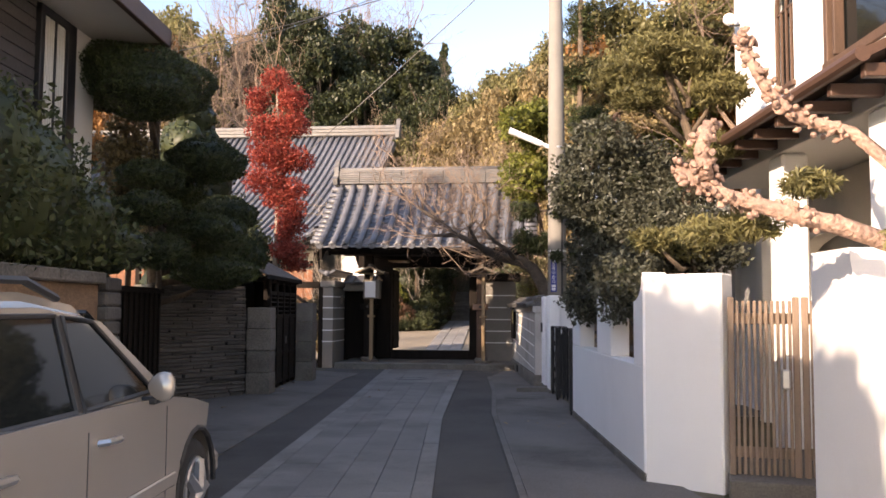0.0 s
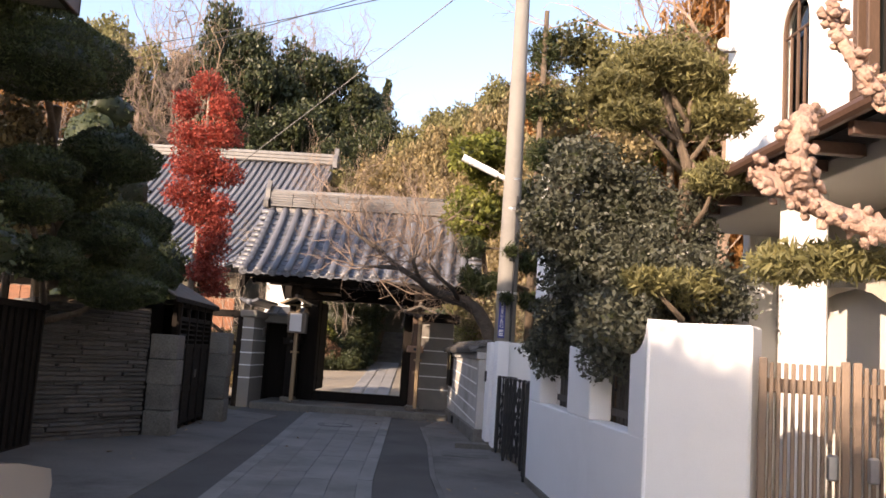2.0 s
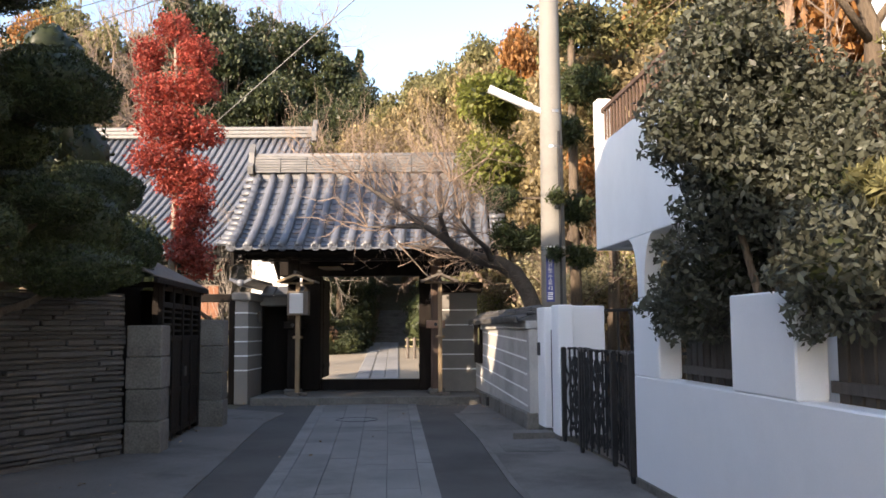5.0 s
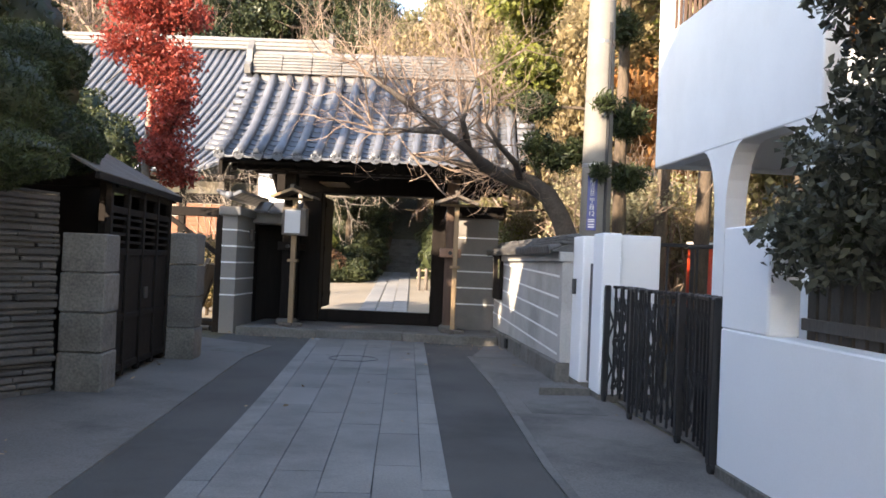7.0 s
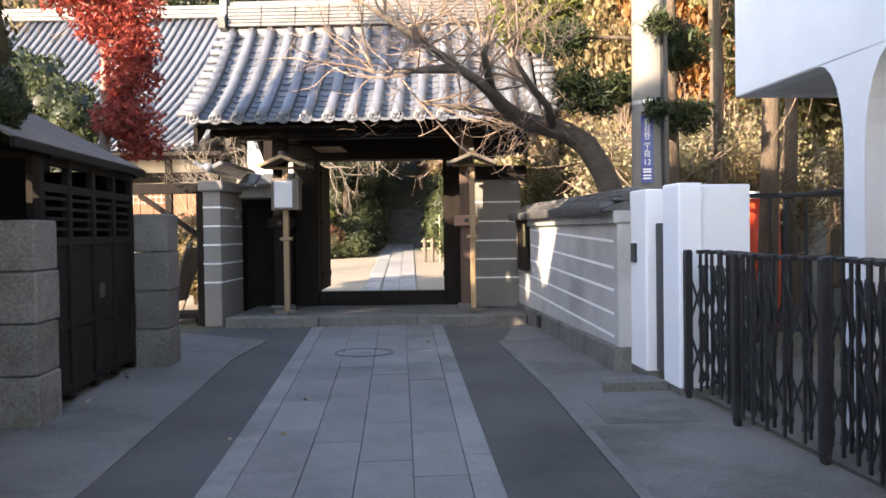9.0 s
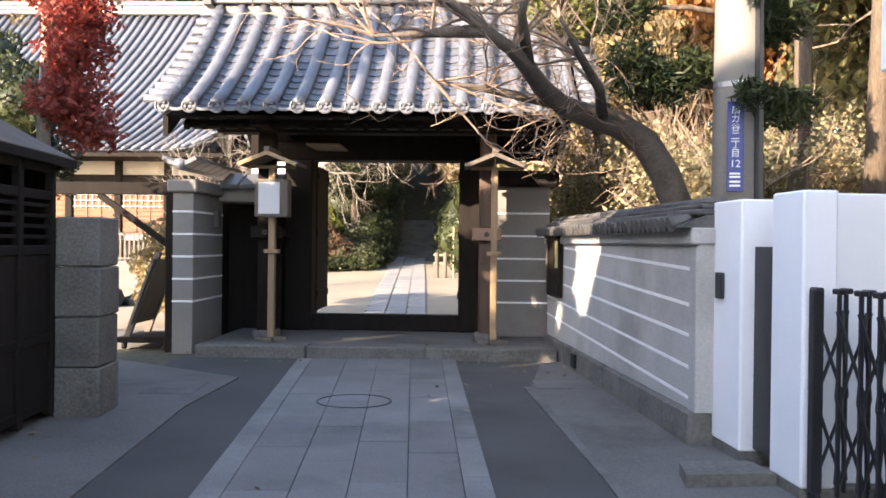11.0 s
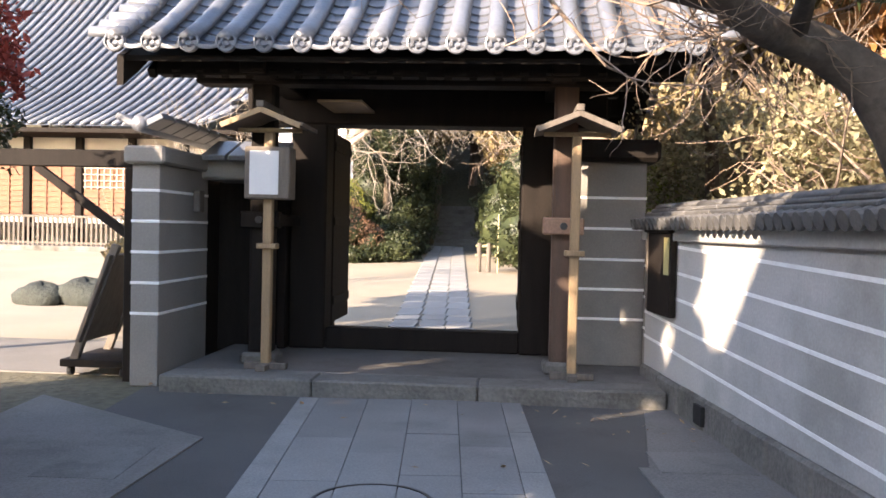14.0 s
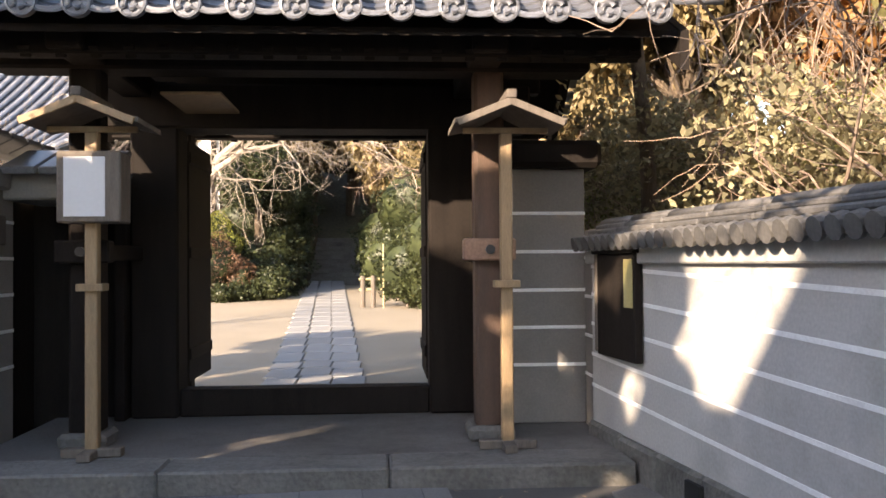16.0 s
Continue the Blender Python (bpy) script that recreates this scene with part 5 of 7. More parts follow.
    r = thing("railing", "weathered wooden picket railing before the hall", "railing")
    part("top_rail", Shape().box(-26, -8.3, 16.96, 17.04, 1.58, 1.66, 0.01), GREYWOOD, r)
    part("low_rail", Shape().box(-26, -8.3, 16.97, 17.03, 0.75, 0.82, 0.01), GREYWOOD, r)
    pk = mesh_of("picket", Shape().box(-0.035, 0.035, -0.02, 0.02, 0.5, 1.6, 0.006), GREYWOOD)
    for k in range(110):
        ob = part("picket", pk, GREYWOOD, r)
        ob.location = (-8.4 - k * 0.16, 17, 0)
    single("wall_hall_plinth", Shape().box(-26, -7.9, 16.7, 20.6, -0.05, 0.7, 0.02), BLOCK, "pale stone plinth before the hall", "plinth", kind="structure")


build_hall()


# ---- courtyard seen through the gate ----
def build_court():
    p = thing("garden_path", "pale stone slab path crossing the court", "path", kind="structure")
    y = 1.6
    while y < 22.6:
        xc = -0.14 - 0.06 * (y - 2)
        z = max(0, 0.045 * (y - 5))
        for k in range(3):
            w = 0.42
            ln = 0.85
            part("slab", Shape().box(xc - 0.64 + k * w + 0.01, xc - 0.64 + (k + 1) * w - 0.01, 0, ln - 0.02, -0.05, 0.03, 0.008, Matrix.Translation((0, y + 0.2 * (k % 2), z)) @ Matrix.Rotation(math.atan(0.045) if y > 5 else 0, 4, "X")), PAVING2, p)
        y += 0.87
    s = Shape()
    for k in range(10):
        s = Shape().box(-2.0, 0.1, 24 + k * 0.34, 24.4 + k * 0.34, 0.5, 0.95 + k * 0.17, 0.02)
        single("stair_step", s, BASESTONE, "mossy stone step climbing into the trees", "step", group="stone stairs")
    b = thing("bamboo_rail", "low weathered bamboo barrier on short posts", "barrier", pose(0.7, 13.5, 0.37))
    for x in (-0.55, -0.3, 0.55):
        part("post", Shape().tube([(x, 0, -0.02), (x, 0, 0.78)], 0.06, 10), GREYWOOD, b)
    for z in (0.45, 0.7):
        part("rail", Shape().tube([(-0.65, 0, z), (1.0, 0.3, z)], 0.035, 8), BAMBOO, b)
    part("marker_stake", Shape().tube([(-0.05, -0.2, 0), (-0.05, -0.2, 1.55)], 0.02, 6), BAMBOO, b)
    a = thing("garden_building", "dark timber building with white plaster wall", "building")
    part("white_wall", Shape().box(-7.0, -4.3, 19.2, 19.5, 0.3, 5.6, 0.02), WHITEWALL, a)
    for x in (-5.1, -4.5, -4.24):
        part("post", Shape().box(x - 0.07, x + 0.07, 19.08, 19.3, 0.3, 5.7, 0.01), DARKWOOD, a)
    part("dark_wall", Shape().box(-4.16, -3.1, 18.9, 23, 0.3, 5.6, 0.02), DARKWOOD, a)
    part("roof", Shape().prism([(-7.2, 6.4), (-2.6, 5.4), (-2.6, 5.52), (-7.2, 6.7)], 18.2, 23.6, Matrix(((1, 0, 0, 0), (0, 0, 1, 0), (0, 1, 0, 0), (0, 0, 0, 1)))), TILEJ, a)
    for k in range(5):
        part("lattice_slat", Shape().box(-4.1 + 0.16 * k, -4.05 + 0.16 * k, 18.86, 18.9, 3.0, 5.2, 0.005), GREYWOOD, a, "greyed lattice slat")
    # leaning barrier and dark post of the vehicle entrance
    d = thing("entrance_post", "tall black timber post at the vehicle entrance", "post", pose(-2.6, -1.62, 0))
    part("shaft", Shape().box(-0.06, 0.06, -0.06, 0.06, -0.02, 2.0, 0.008), DARKWOOD, d)
    part("beam", Shape().box(-3.2, 0.06, -0.05, 0.05, 2.0, 2.16, 0.008), DARKWOOD, d)
    part("brace", Shape().box(-0.04, 0.04, -0.03, 0.03, 0, 1.2, 0.006, Matrix.Translation((-0.95, 0, 2.0)) @ Matrix.Rotation(radians(125), 4, "Y")), DARKWOOD, d)
    t = thing("trestle_barrier", "leaning weathered wooden trestle barrier", "barrier", pose(-2.95, -1.15, 0))
    for y in (-0.35, 0.35):
        part("leg", Shape().box(-0.04, 0.04, y - 0.03, y + 0.03, 0.1, 1.35, 0.006, Matrix.Translation((-0.32, 0, 0)) @ Matrix.Rotation(radians(20), 4, "Y")), GREYWOOD, t)
    part("board", Shape().box(-0.02, 0.02, -0.45, 0.45, 0.35, 1.25, 0.006, Matrix.Translation((-0.32, 0, 0)) @ Matrix.Rotation(radians(20), 4, "Y")), GREYWOOD, t)
    part("foot_rail", Shape().box(-0.38, 0.3, -0.42, 0.42, 0.09, 0.16, 0.008), DARKWOOD, t)
    for x in (-0.3, 0.22):
        for y in (-0.35, 0.35):
            part("wheel", Shape().tube([(x - 0.02, y, 0.05), (x + 0.02, y, 0.05)], 0.05, 10), RUBBER, t)


PAVING2 = mat("pale_path_stone", (0.24, 0.232, 0.22), 0.85, 0.12, 2, 60, 0.3, 0.004, rand=0.1)
build_court()
# ---- plants ----
BARK2 = mat("grey_brown_bark", (0.105, 0.083, 0.066), 0.88, 0.35, 5, 30, 0.6, 0.012)
def leaf_mesh(name, clumps, n, size, material, thin=0.5, shell=0.5, up=0.0, seed=1, lumpy=1.0):
    """Many small pointed leaves scattered through rounded clumps (cx, cy, cz, rx, ry, rz)."""
    g = np.random.default_rng(seed)
    c = np.array(clumps, float)
    wts = (c[:, 3] * c[:, 4] + c[:, 4] * c[:, 5] + c[:, 3] * c[:, 5])
    idx = g.choice(len(c), n, p=wts / wts.sum())
    d = g.normal(size=(n, 3))
    d /= np.linalg.norm(d, axis=1)[:, None]
    rad = shell + (1.04 - shell) * np.sqrt(g.random(n))
    lump = 1 + lumpy * 0.16 * np.sin(d[:, 0] * 7 + idx) * np.cos(d[:, 1] * 6 + 2 * idx) + lumpy * 0.12 * np.sin(d[:, 2] * 9 + 3 * idx)
    pos = c[idx, :3] + d * c[idx, 3:] * (rad * lump)[:, None]
    a = g.normal(size=(n, 3)) * (1 - up) + d * 0.5
    a[:, 2] += up
    a /= np.linalg.norm(a, axis=1)[:, None]
    b = np.cross(a, g.normal(size=(n, 3)))
    b /= np.linalg.norm(b, axis=1)[:, None] + 1e-9
    ln = size * (0.6 + 0.8 * g.random(n))[:, None]
    tip, side = a * ln, b * ln * thin * 0.5
    bend = np.cross(a, b) * ln * 0.12
    v = np.stack([pos - tip * 0.5, pos + side + bend, pos + tip * 0.5, pos - side + bend], 1).reshape(-1, 3)
    me = bpy.data.meshes.new(name)
    me.vertices.add(4 * n)
    me.vertices.foreach_set("co", v.ravel())
    me.loops.add(4 * n)
    me.loops.foreach_set("vertex_index", np.arange(4 * n))
    me.polygons.add(n)
    me.polygons.foreach_set("loop_start", np.arange(0, 4 * n, 4))
    me.polygons.foreach_set("loop_total", np.full(n, 4))
    me.update(calc_edges=True)
    me.materials.append(material)
    return me


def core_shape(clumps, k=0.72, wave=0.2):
    """Lumpy solid masses behind the leaves; dark ones stand in for inner shade."""
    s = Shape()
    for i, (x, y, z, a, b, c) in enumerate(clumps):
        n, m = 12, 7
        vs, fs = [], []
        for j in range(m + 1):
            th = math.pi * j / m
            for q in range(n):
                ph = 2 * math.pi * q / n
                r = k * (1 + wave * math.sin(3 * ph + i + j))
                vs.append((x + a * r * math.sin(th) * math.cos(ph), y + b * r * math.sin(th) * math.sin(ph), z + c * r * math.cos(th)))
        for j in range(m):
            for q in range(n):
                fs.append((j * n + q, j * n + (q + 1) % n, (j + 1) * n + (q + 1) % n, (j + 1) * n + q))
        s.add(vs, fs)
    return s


def grow(s, p, d, ln, r, depth, g, spread=0.6, lift=0.15, n=5, kids=3):
    """Recursive limb with side shoots."""
    p, d = Vector(p), Vector(d).normalized()
    pts, rr = [p.copy()], [r]
    for i in range(4):
        d = (d + Vector(g.normal(size=3)) * 0.16 + Vector((0, 0, lift * 0.3))).normalized()
        p = p + d * ln / 4
        pts.append(p.copy())
        rr.append(r * (1 - 0.13 * (i + 1)))
    s.tube(pts, rr, n if r > 0.012 else 3, False)
    if depth <= 0:
        return
    for k in range(kids):
        q = pts[2 + k % 3] if k < kids - 1 else pts[-1]
        nd = (d + Vector(g.normal(size=3)) * spread + Vector((0, 0, lift))).normalized()
        grow(s, q, nd, ln * (0.62 + 0.2 * float(g.random())), r * 0.52, depth - 1, g, spread, lift, n, kids)


def plant(name, label, category, clumps, n, size, leaf, trunk=None, bark=None, thin=0.5, core=0.72, shell=0.5, up=0.0, seed=1, m=None, group="", lumpy=1.0):
    t = thing(name, label, category, m, group)
    if trunk:
        s = Shape()
        for pts, r0, r1 in trunk:
            k = len(pts) - 1
            s.tube(pts, [r0 + (r1 - r0) * i / k for i in range(k + 1)], 9)
        part("trunk", s, bark or BARK, t, smooth=True)
    part("crown", leaf_mesh("crown", clumps, n, size, leaf, thin, shell, up, seed, lumpy), leaf, t)
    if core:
        # solid core, coloured dark for the shade between the leaves
        part("crown_core", core_shape(clumps, core, 0.2 * lumpy), DARKLEAF, t, smooth=True)
    return t


def build_near_plants():
    g = np.random.default_rng(3)
    # clipped hedge over the retaining wall
    cl = []
    for i in range(34):
        v = -24 + i * 0.3
        # unseen near end raised to 4.5, added to shade the splayed white wall
        top = 4.5 if v < -18.7 else 3.35 if v < -16.5 else 3.35 - (v + 16.5) * 0.42
        for u in (-3.5, -3.15):
            z = 1.9 + (top - 1.9) * 0.5
            w = LANE @ Vector((u, v, z))
            cl.append((w.x, w.y, z, 0.5, 0.55, (top - 1.75) * 0.52))
    plant("clipped_hedge", "large rounded dark green clipped hedge over wall", "hedge", cl, 80000, 0.07, HEDGELEAF, core=0.8, shell=0.72, seed=4,
          trunk=[([(-2.0, -16, 0), (-2.0, -16, 1.9)], 0.08, 0.05)])
    # cloud-pruned pine
    pads = [(-2.45, -12.3, 4.52, 1.0, 1.05, 0.42), (-2.0, -12.9, 4.2, 0.6, 0.6, 0.3), (-1.75, -11.5, 3.56, 0.52, 0.62, 0.3), (-2.4, -11.1, 3.2, 0.45, 0.5, 0.25), (-2.5, -8.7, 3.12, 0.5, 0.65, 0.3),
            (-2.3, -9.9, 2.5, 0.62, 0.7, 0.5), (-2.1, -12.5, 3.2, 0.4, 0.5, 0.2), (-1.95, -11.1, 2.62, 0.45, 0.5, 0.2), (-1.8, -13.2, 2.7, 0.36, 0.45, 0.2), (-2.2, -8.6, 2.35, 0.4, 0.5, 0.3), (-2.05, -10.3, 2.05, 0.6, 0.8, 0.26), (-2.15, -12.1, 2.25, 0.42, 0.5, 0.24), (-2.5, -8.35, 2.55, 0.42, 0.5, 0.3), (-3.0, -10.0, 3.0, 0.45, 0.6, 0.3)]
    tr = [([(-3.2, -10.1, 0), (-3.0, -10.3, 1.6), (-2.9, -10.8, 2.9), (-2.6, -11.3, 4.2)], 0.16, 0.06)]
    for x, y, z, *_ in pads:
        tr.append(([(-2.82, -10.6, min(z - 0.5, 3.2)), ((x - 2.8) / 2, (y - 10.6) / 2, z - 0.35), (x, y, z - 0.1)], 0.05, 0.025))
    plant("cloud_pruned_pine", "dark cloud-pruned pine with rounded pads", "pine tree", pads, 110000, 0.06, PINELEAF, tr, thin=0.2, core=0.93, shell=0.93, up=0.3, seed=5, lumpy=0.35)
    # evergreen mass added behind the service gate to shade gate and striped wall
    cl = [(-3.75, -7.9, 2.7, 0.55, 0.6, 0.6), (-3.8, -7.0, 3.25, 0.6, 0.7, 0.8), (-3.9, -6.1, 3.5, 0.65, 0.7, 0.9), (-4.2, -5.2, 2.9, 0.65, 0.7, 0.9), (-4.5, -4.3, 2.5, 0.6, 0.7, 0.9), (-4.4, -5.6, 1.6, 0.7, 0.9, 0.9), (-4.7, -4.2, 1.3, 0.6, 0.7, 0.9), (-3.95, -6.6, 2.6, 0.5, 0.8, 0.5), (-4.1, -7.6, 2.9, 0.5, 0.6, 0.6), (-3.6, -6.85, 3.95, 0.5, 0.42, 0.6), (-4.7, -6.2, 1.2, 0.8, 0.9, 1.2), (-3.6, -7.6, 4.6, 0.5, 0.5, 0.55), (-3.6, -8.4, 3.4, 0.45, 0.45, 0.5), (-3.4, -8.1, 4.0, 0.4, 0.4, 0.4), (-3.2, -8.9, 4.35, 0.45, 0.4, 0.4), (-3.9, -5.4, 1.0, 0.6, 0.7, 1.0), (-3.0, -5.0, 0.8, 0.4, 0.4, 0.8), (-2.6, -5.2, 0.7, 0.3, 0.3, 0.7), (-4.6, -6.8, 0.9, 0.7, 0.9, 0.9), (-3.75, -4.7, 0.9, 0.45, 0.5, 0.9), (-4.6, -3.6, 1.6, 0.6, 0.6, 0.7), (-3.3, -9.2, 3.7, 0.45, 0.4, 0.45), (-3.3, -8.3, 4.95, 0.4, 0.4, 0.35), (-4.8, -5.3, 0.9, 0.7, 0.8, 0.9), (-4.1, -4.9, 0.6, 0.55, 0.5, 0.6), (-4.2, -3.9, 0.6, 0.5, 0.5, 0.65)]
    plant("evergreen_shrub", "dense dark evergreen added to shade the gate", "shrub", cl, 24000, 0.08, DARKLEAF, [([(-3.7, -7.9, 0), (-3.7, -7.9, 2.6), (-3.6, -7.6, 4.4)], 0.08, 0.04), ([(-4.2, -5.6, 0), (-4.2, -5.6, 2.4)], 0.09, 0.05)], core=0.88, shell=0.75, seed=77)
    # mostly hidden evergreen added beside the vehicle entrance to shade the court
    cl = [(-4.8, -1.2, 2.4, 0.7, 0.6, 0.55), (-5.6, 0.0, 2.9, 0.6, 0.7, 0.6), (-6.3, 0.9, 3.4, 0.6, 0.6, 0.6), (-5.2, -0.8, 3.4, 0.7, 0.7, 0.6), (-4.5, -1.6, 3.1, 0.5, 0.5, 0.5), (-5.9, -0.4, 3.9, 0.7, 0.7, 0.6), (-6.4, -0.2, 2.6, 0.6, 0.6, 0.6)]
    plant("evergreen_shrub", "dark evergreen added to shade the court", "shrub", cl, 14000, 0.08, DARKLEAF, [([(-5.5, -0.6, -0.02), (-5.5, -0.6, 1.6), (-5.4, -0.6, 3.2)], 0.1, 0.05)], core=0.8, shell=0.7, seed=78)
    # golden shrub between the house and the pine
    plant("golden_shrub", "small golden autumn shrub beside the house", "shrub", [(-2.9, -11.6, 3.6, 0.4, 0.4, 0.6), (-2.8, -11.4, 3.0, 0.4, 0.4, 0.5)], 5000, 0.09, GOLDLEAF,
          [([(-2.9, -11.5, 0), (-2.85, -11.5, 3.2)], 0.06, 0.03)], core=0, shell=0.2, seed=6)
    # red maple
    cl = [(-3.15, -4, 6.75, 0.36, 0.36, 0.3), (-3.55, -4.0, 6.3, 0.3, 0.35, 0.34), (-2.7, -4.05, 6.3, 0.34, 0.35, 0.32), (-3.4, -4, 5.6, 0.42, 0.42, 0.36), (-2.65, -4, 5.7, 0.34, 0.4, 0.3), (-3.3, -4, 5.0, 0.48, 0.5, 0.34),
          (-2.65, -3.9, 4.9, 0.42, 0.4, 0.3), (-3.35, -4.1, 4.4, 0.5, 0.45, 0.3), (-2.75, -4, 4.2, 0.44, 0.4, 0.26), (-2.75, -4.0, 3.35, 0.38, 0.4, 0.34), (-2.75, -4.1, 2.8, 0.42, 0.42, 0.28), (-2.6, -4, 2.5, 0.3, 0.3, 0.2), (-2.7, -4, 3.75, 0.36, 0.4, 0.3), (-3.1, -4, 4.0, 0.34, 0.36, 0.22), (-3.0, -4, 5.2, 0.3, 0.3, 1.2), (-2.85, -4, 3.0, 0.2, 0.2, 0.5)]
    t = plant("japanese_maple", "slender bright red autumn maple", "maple tree", cl, 24000, 0.07, REDLEAF,
              [([(-3.05, -4, 0), (-3.08, -4, 2.5), (-3.04, -4, 4), (-3.1, -4, 6.6)], 0.085, 0.03)], PALEBARK, core=0, shell=0.05, seed=7)
    s = Shape()
    for x, y, z, *_ in cl:
        grow(s, (-3.06, -4, z - 0.25), (x + 3.06, y + 4, 0.3), 0.5, 0.018, 2, g)
    part("branchwork", s, BARK, t)
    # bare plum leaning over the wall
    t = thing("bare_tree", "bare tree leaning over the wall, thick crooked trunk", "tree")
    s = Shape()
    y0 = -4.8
    # upper trunk and limb points scaled toward the camera eye to fit its view
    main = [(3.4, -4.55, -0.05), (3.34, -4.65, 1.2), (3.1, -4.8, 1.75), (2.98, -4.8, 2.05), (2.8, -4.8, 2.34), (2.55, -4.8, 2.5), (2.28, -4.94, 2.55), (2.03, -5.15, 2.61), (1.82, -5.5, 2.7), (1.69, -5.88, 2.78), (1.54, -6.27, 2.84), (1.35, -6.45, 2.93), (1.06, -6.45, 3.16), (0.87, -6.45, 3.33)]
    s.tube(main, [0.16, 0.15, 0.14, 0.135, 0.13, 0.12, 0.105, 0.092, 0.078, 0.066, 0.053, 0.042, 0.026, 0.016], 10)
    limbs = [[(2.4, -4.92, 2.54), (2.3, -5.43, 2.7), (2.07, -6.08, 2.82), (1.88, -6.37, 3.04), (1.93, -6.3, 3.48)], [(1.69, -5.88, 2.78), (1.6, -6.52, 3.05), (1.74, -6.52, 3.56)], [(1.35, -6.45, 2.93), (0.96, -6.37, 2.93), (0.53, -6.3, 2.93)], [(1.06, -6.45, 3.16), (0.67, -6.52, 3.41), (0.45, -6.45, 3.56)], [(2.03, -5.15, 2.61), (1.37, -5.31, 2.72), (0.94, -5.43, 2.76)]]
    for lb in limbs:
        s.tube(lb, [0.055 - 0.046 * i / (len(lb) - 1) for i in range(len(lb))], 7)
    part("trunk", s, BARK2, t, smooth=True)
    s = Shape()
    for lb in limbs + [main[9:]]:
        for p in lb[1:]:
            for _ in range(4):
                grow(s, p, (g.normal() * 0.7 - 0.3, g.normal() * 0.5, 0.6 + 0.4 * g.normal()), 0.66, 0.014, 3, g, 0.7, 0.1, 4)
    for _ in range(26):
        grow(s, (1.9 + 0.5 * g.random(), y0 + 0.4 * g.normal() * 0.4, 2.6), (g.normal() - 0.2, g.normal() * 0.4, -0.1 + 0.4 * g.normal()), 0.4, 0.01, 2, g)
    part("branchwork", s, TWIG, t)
    # dark pine twigs and trunks beside the pole
    cl = [(2.62, -5.2, 2.9, 0.26, 0.22, 0.26), (2.9, -5.2, 2.82, 0.26, 0.2, 0.2), (3.12, -5.25, 2.9, 0.2, 0.2, 0.16), (3.27, -6.28, 2.52, 0.13, 0.1, 0.12), (3.3, -6.28, 3.36, 0.15, 0.1, 0.14), (3.75, -5.6, 2.55, 0.25, 0.25, 0.18), (3.7, -5.4, 3.3, 0.3, 0.3, 0.25),
          (2.6, -4.6, 3.6, 0.3, 0.3, 0.22), (3.6, -5.1, 4.6, 0.35, 0.35, 0.25), (4.0, -4.7, 5.5, 0.5, 0.4, 0.35), (3.9, -4.4, 6.6, 0.5, 0.4, 0.4), (3.9, -4.2, 7.8, 0.4, 0.4, 0.5)]
    plant("slender_pine", "tall slender dark pine behind the utility pole", "pine tree", cl, 20000, 0.12, PINELEAF,
          [([(3.85, -4.6, -0.05), (3.8, -4.6, 3), (3.85, -4.4, 8.6)], 0.12, 0.05)] + [([(3.82, -4.6, c[2] - 0.1), ((c[0] + 3.82) / 2, (c[1] - 4.6) / 2, c[2]), (c[0], c[1], c[2])], 0.035, 0.015) for c in cl], thin=0.16, core=0, shell=0.2, up=0.2, seed=8)
    for x, y, h in ((4.6, -3.4, 6.8), (5.0, -4.3, 8), (6.6, -3.6, 8.2), (5.9, -2.5, 7)):
        cr = [(x + 0.9 * g.normal(), y + 0.9 * g.normal(), h - 2.2 * g.random(), 0.7, 0.7, 0.45) for _ in range(8)]
        plant("garden_tree", "evergreen tree with bare lower trunk and sunlit leaves", "tree", cr, 7000, 0.12, (OLIVELEAF, OLIVELEAF, GOLDLEAF, GREENLEAF)[int(h) % 4],
              [([(x, y, -0.05), (x + 0.1, y, h * 0.5), (x, y + 0.1, h)], 0.13, 0.05)], core=0.3, shell=0.2, seed=int(x * 10))
    # bright evergreen behind the gate roof
    cl = [(2.75 + 0.35 * g.normal(), -0.6 + 0.5 * g.normal(), 4.6 + 2.0 * g.random(), 0.5, 0.5, 0.45) for _ in range(14)]
    plant("camellia_tree", "glossy yellow-green evergreen tree beside the gate", "tree", cl, 14000, 0.12, GREENLEAF, [([(3.3, 0.6, -0.05), (3.2, 0.5, 2.5), (2.7, -0.3, 5)], 0.1, 0.05)], core=0.5, shell=0.3, seed=9)
    # sunlit bushes behind the striped wall
    for i, (x, y, r, lf) in enumerate(((4.3, -2.6, 0.9, PALELEAF), (4.6, -1.0, 1.2, PALELEAF), (4.0, 0.6, 1.1, PALELEAF), (5.6, 0.8, 1.3, GREENLEAF), (4.2, 2.2, 1.4, PALELEAF), (6.6, -0.6, 1.2, PALELEAF), (3.4, 3.0, 1.0, GREENLEAF), (7.6, 1.8, 1.5, OLIVELEAF), (5.2, -2.0, 1.0, GOLDLEAF))):
        cr = [(x + 0.55 * r * g.normal(), y + 0.5 * r * g.normal(), 1.5 + 0.75 * r * g.random() * 1.5, 0.5 * r, 0.5 * r, 0.42 * r) for _ in range(9)]
        t = plant("garden_bush", "loose sunlit bush behind the striped wall", "bush", cr, 7000, 0.08, lf, [([(x, y, -0.05), (x, y, 1.6)], 0.06, 0.03)], core=0, shell=0.15, seed=30 + i)
        s = Shape()
        for _ in range(8):
            grow(s, (x, y, 0.8), (g.normal() * 0.6, g.normal() * 0.6, 1), 1.3, 0.028, 3, g, 0.7, 0.1, 4)
        part("branchwork", s, TWIG, t)
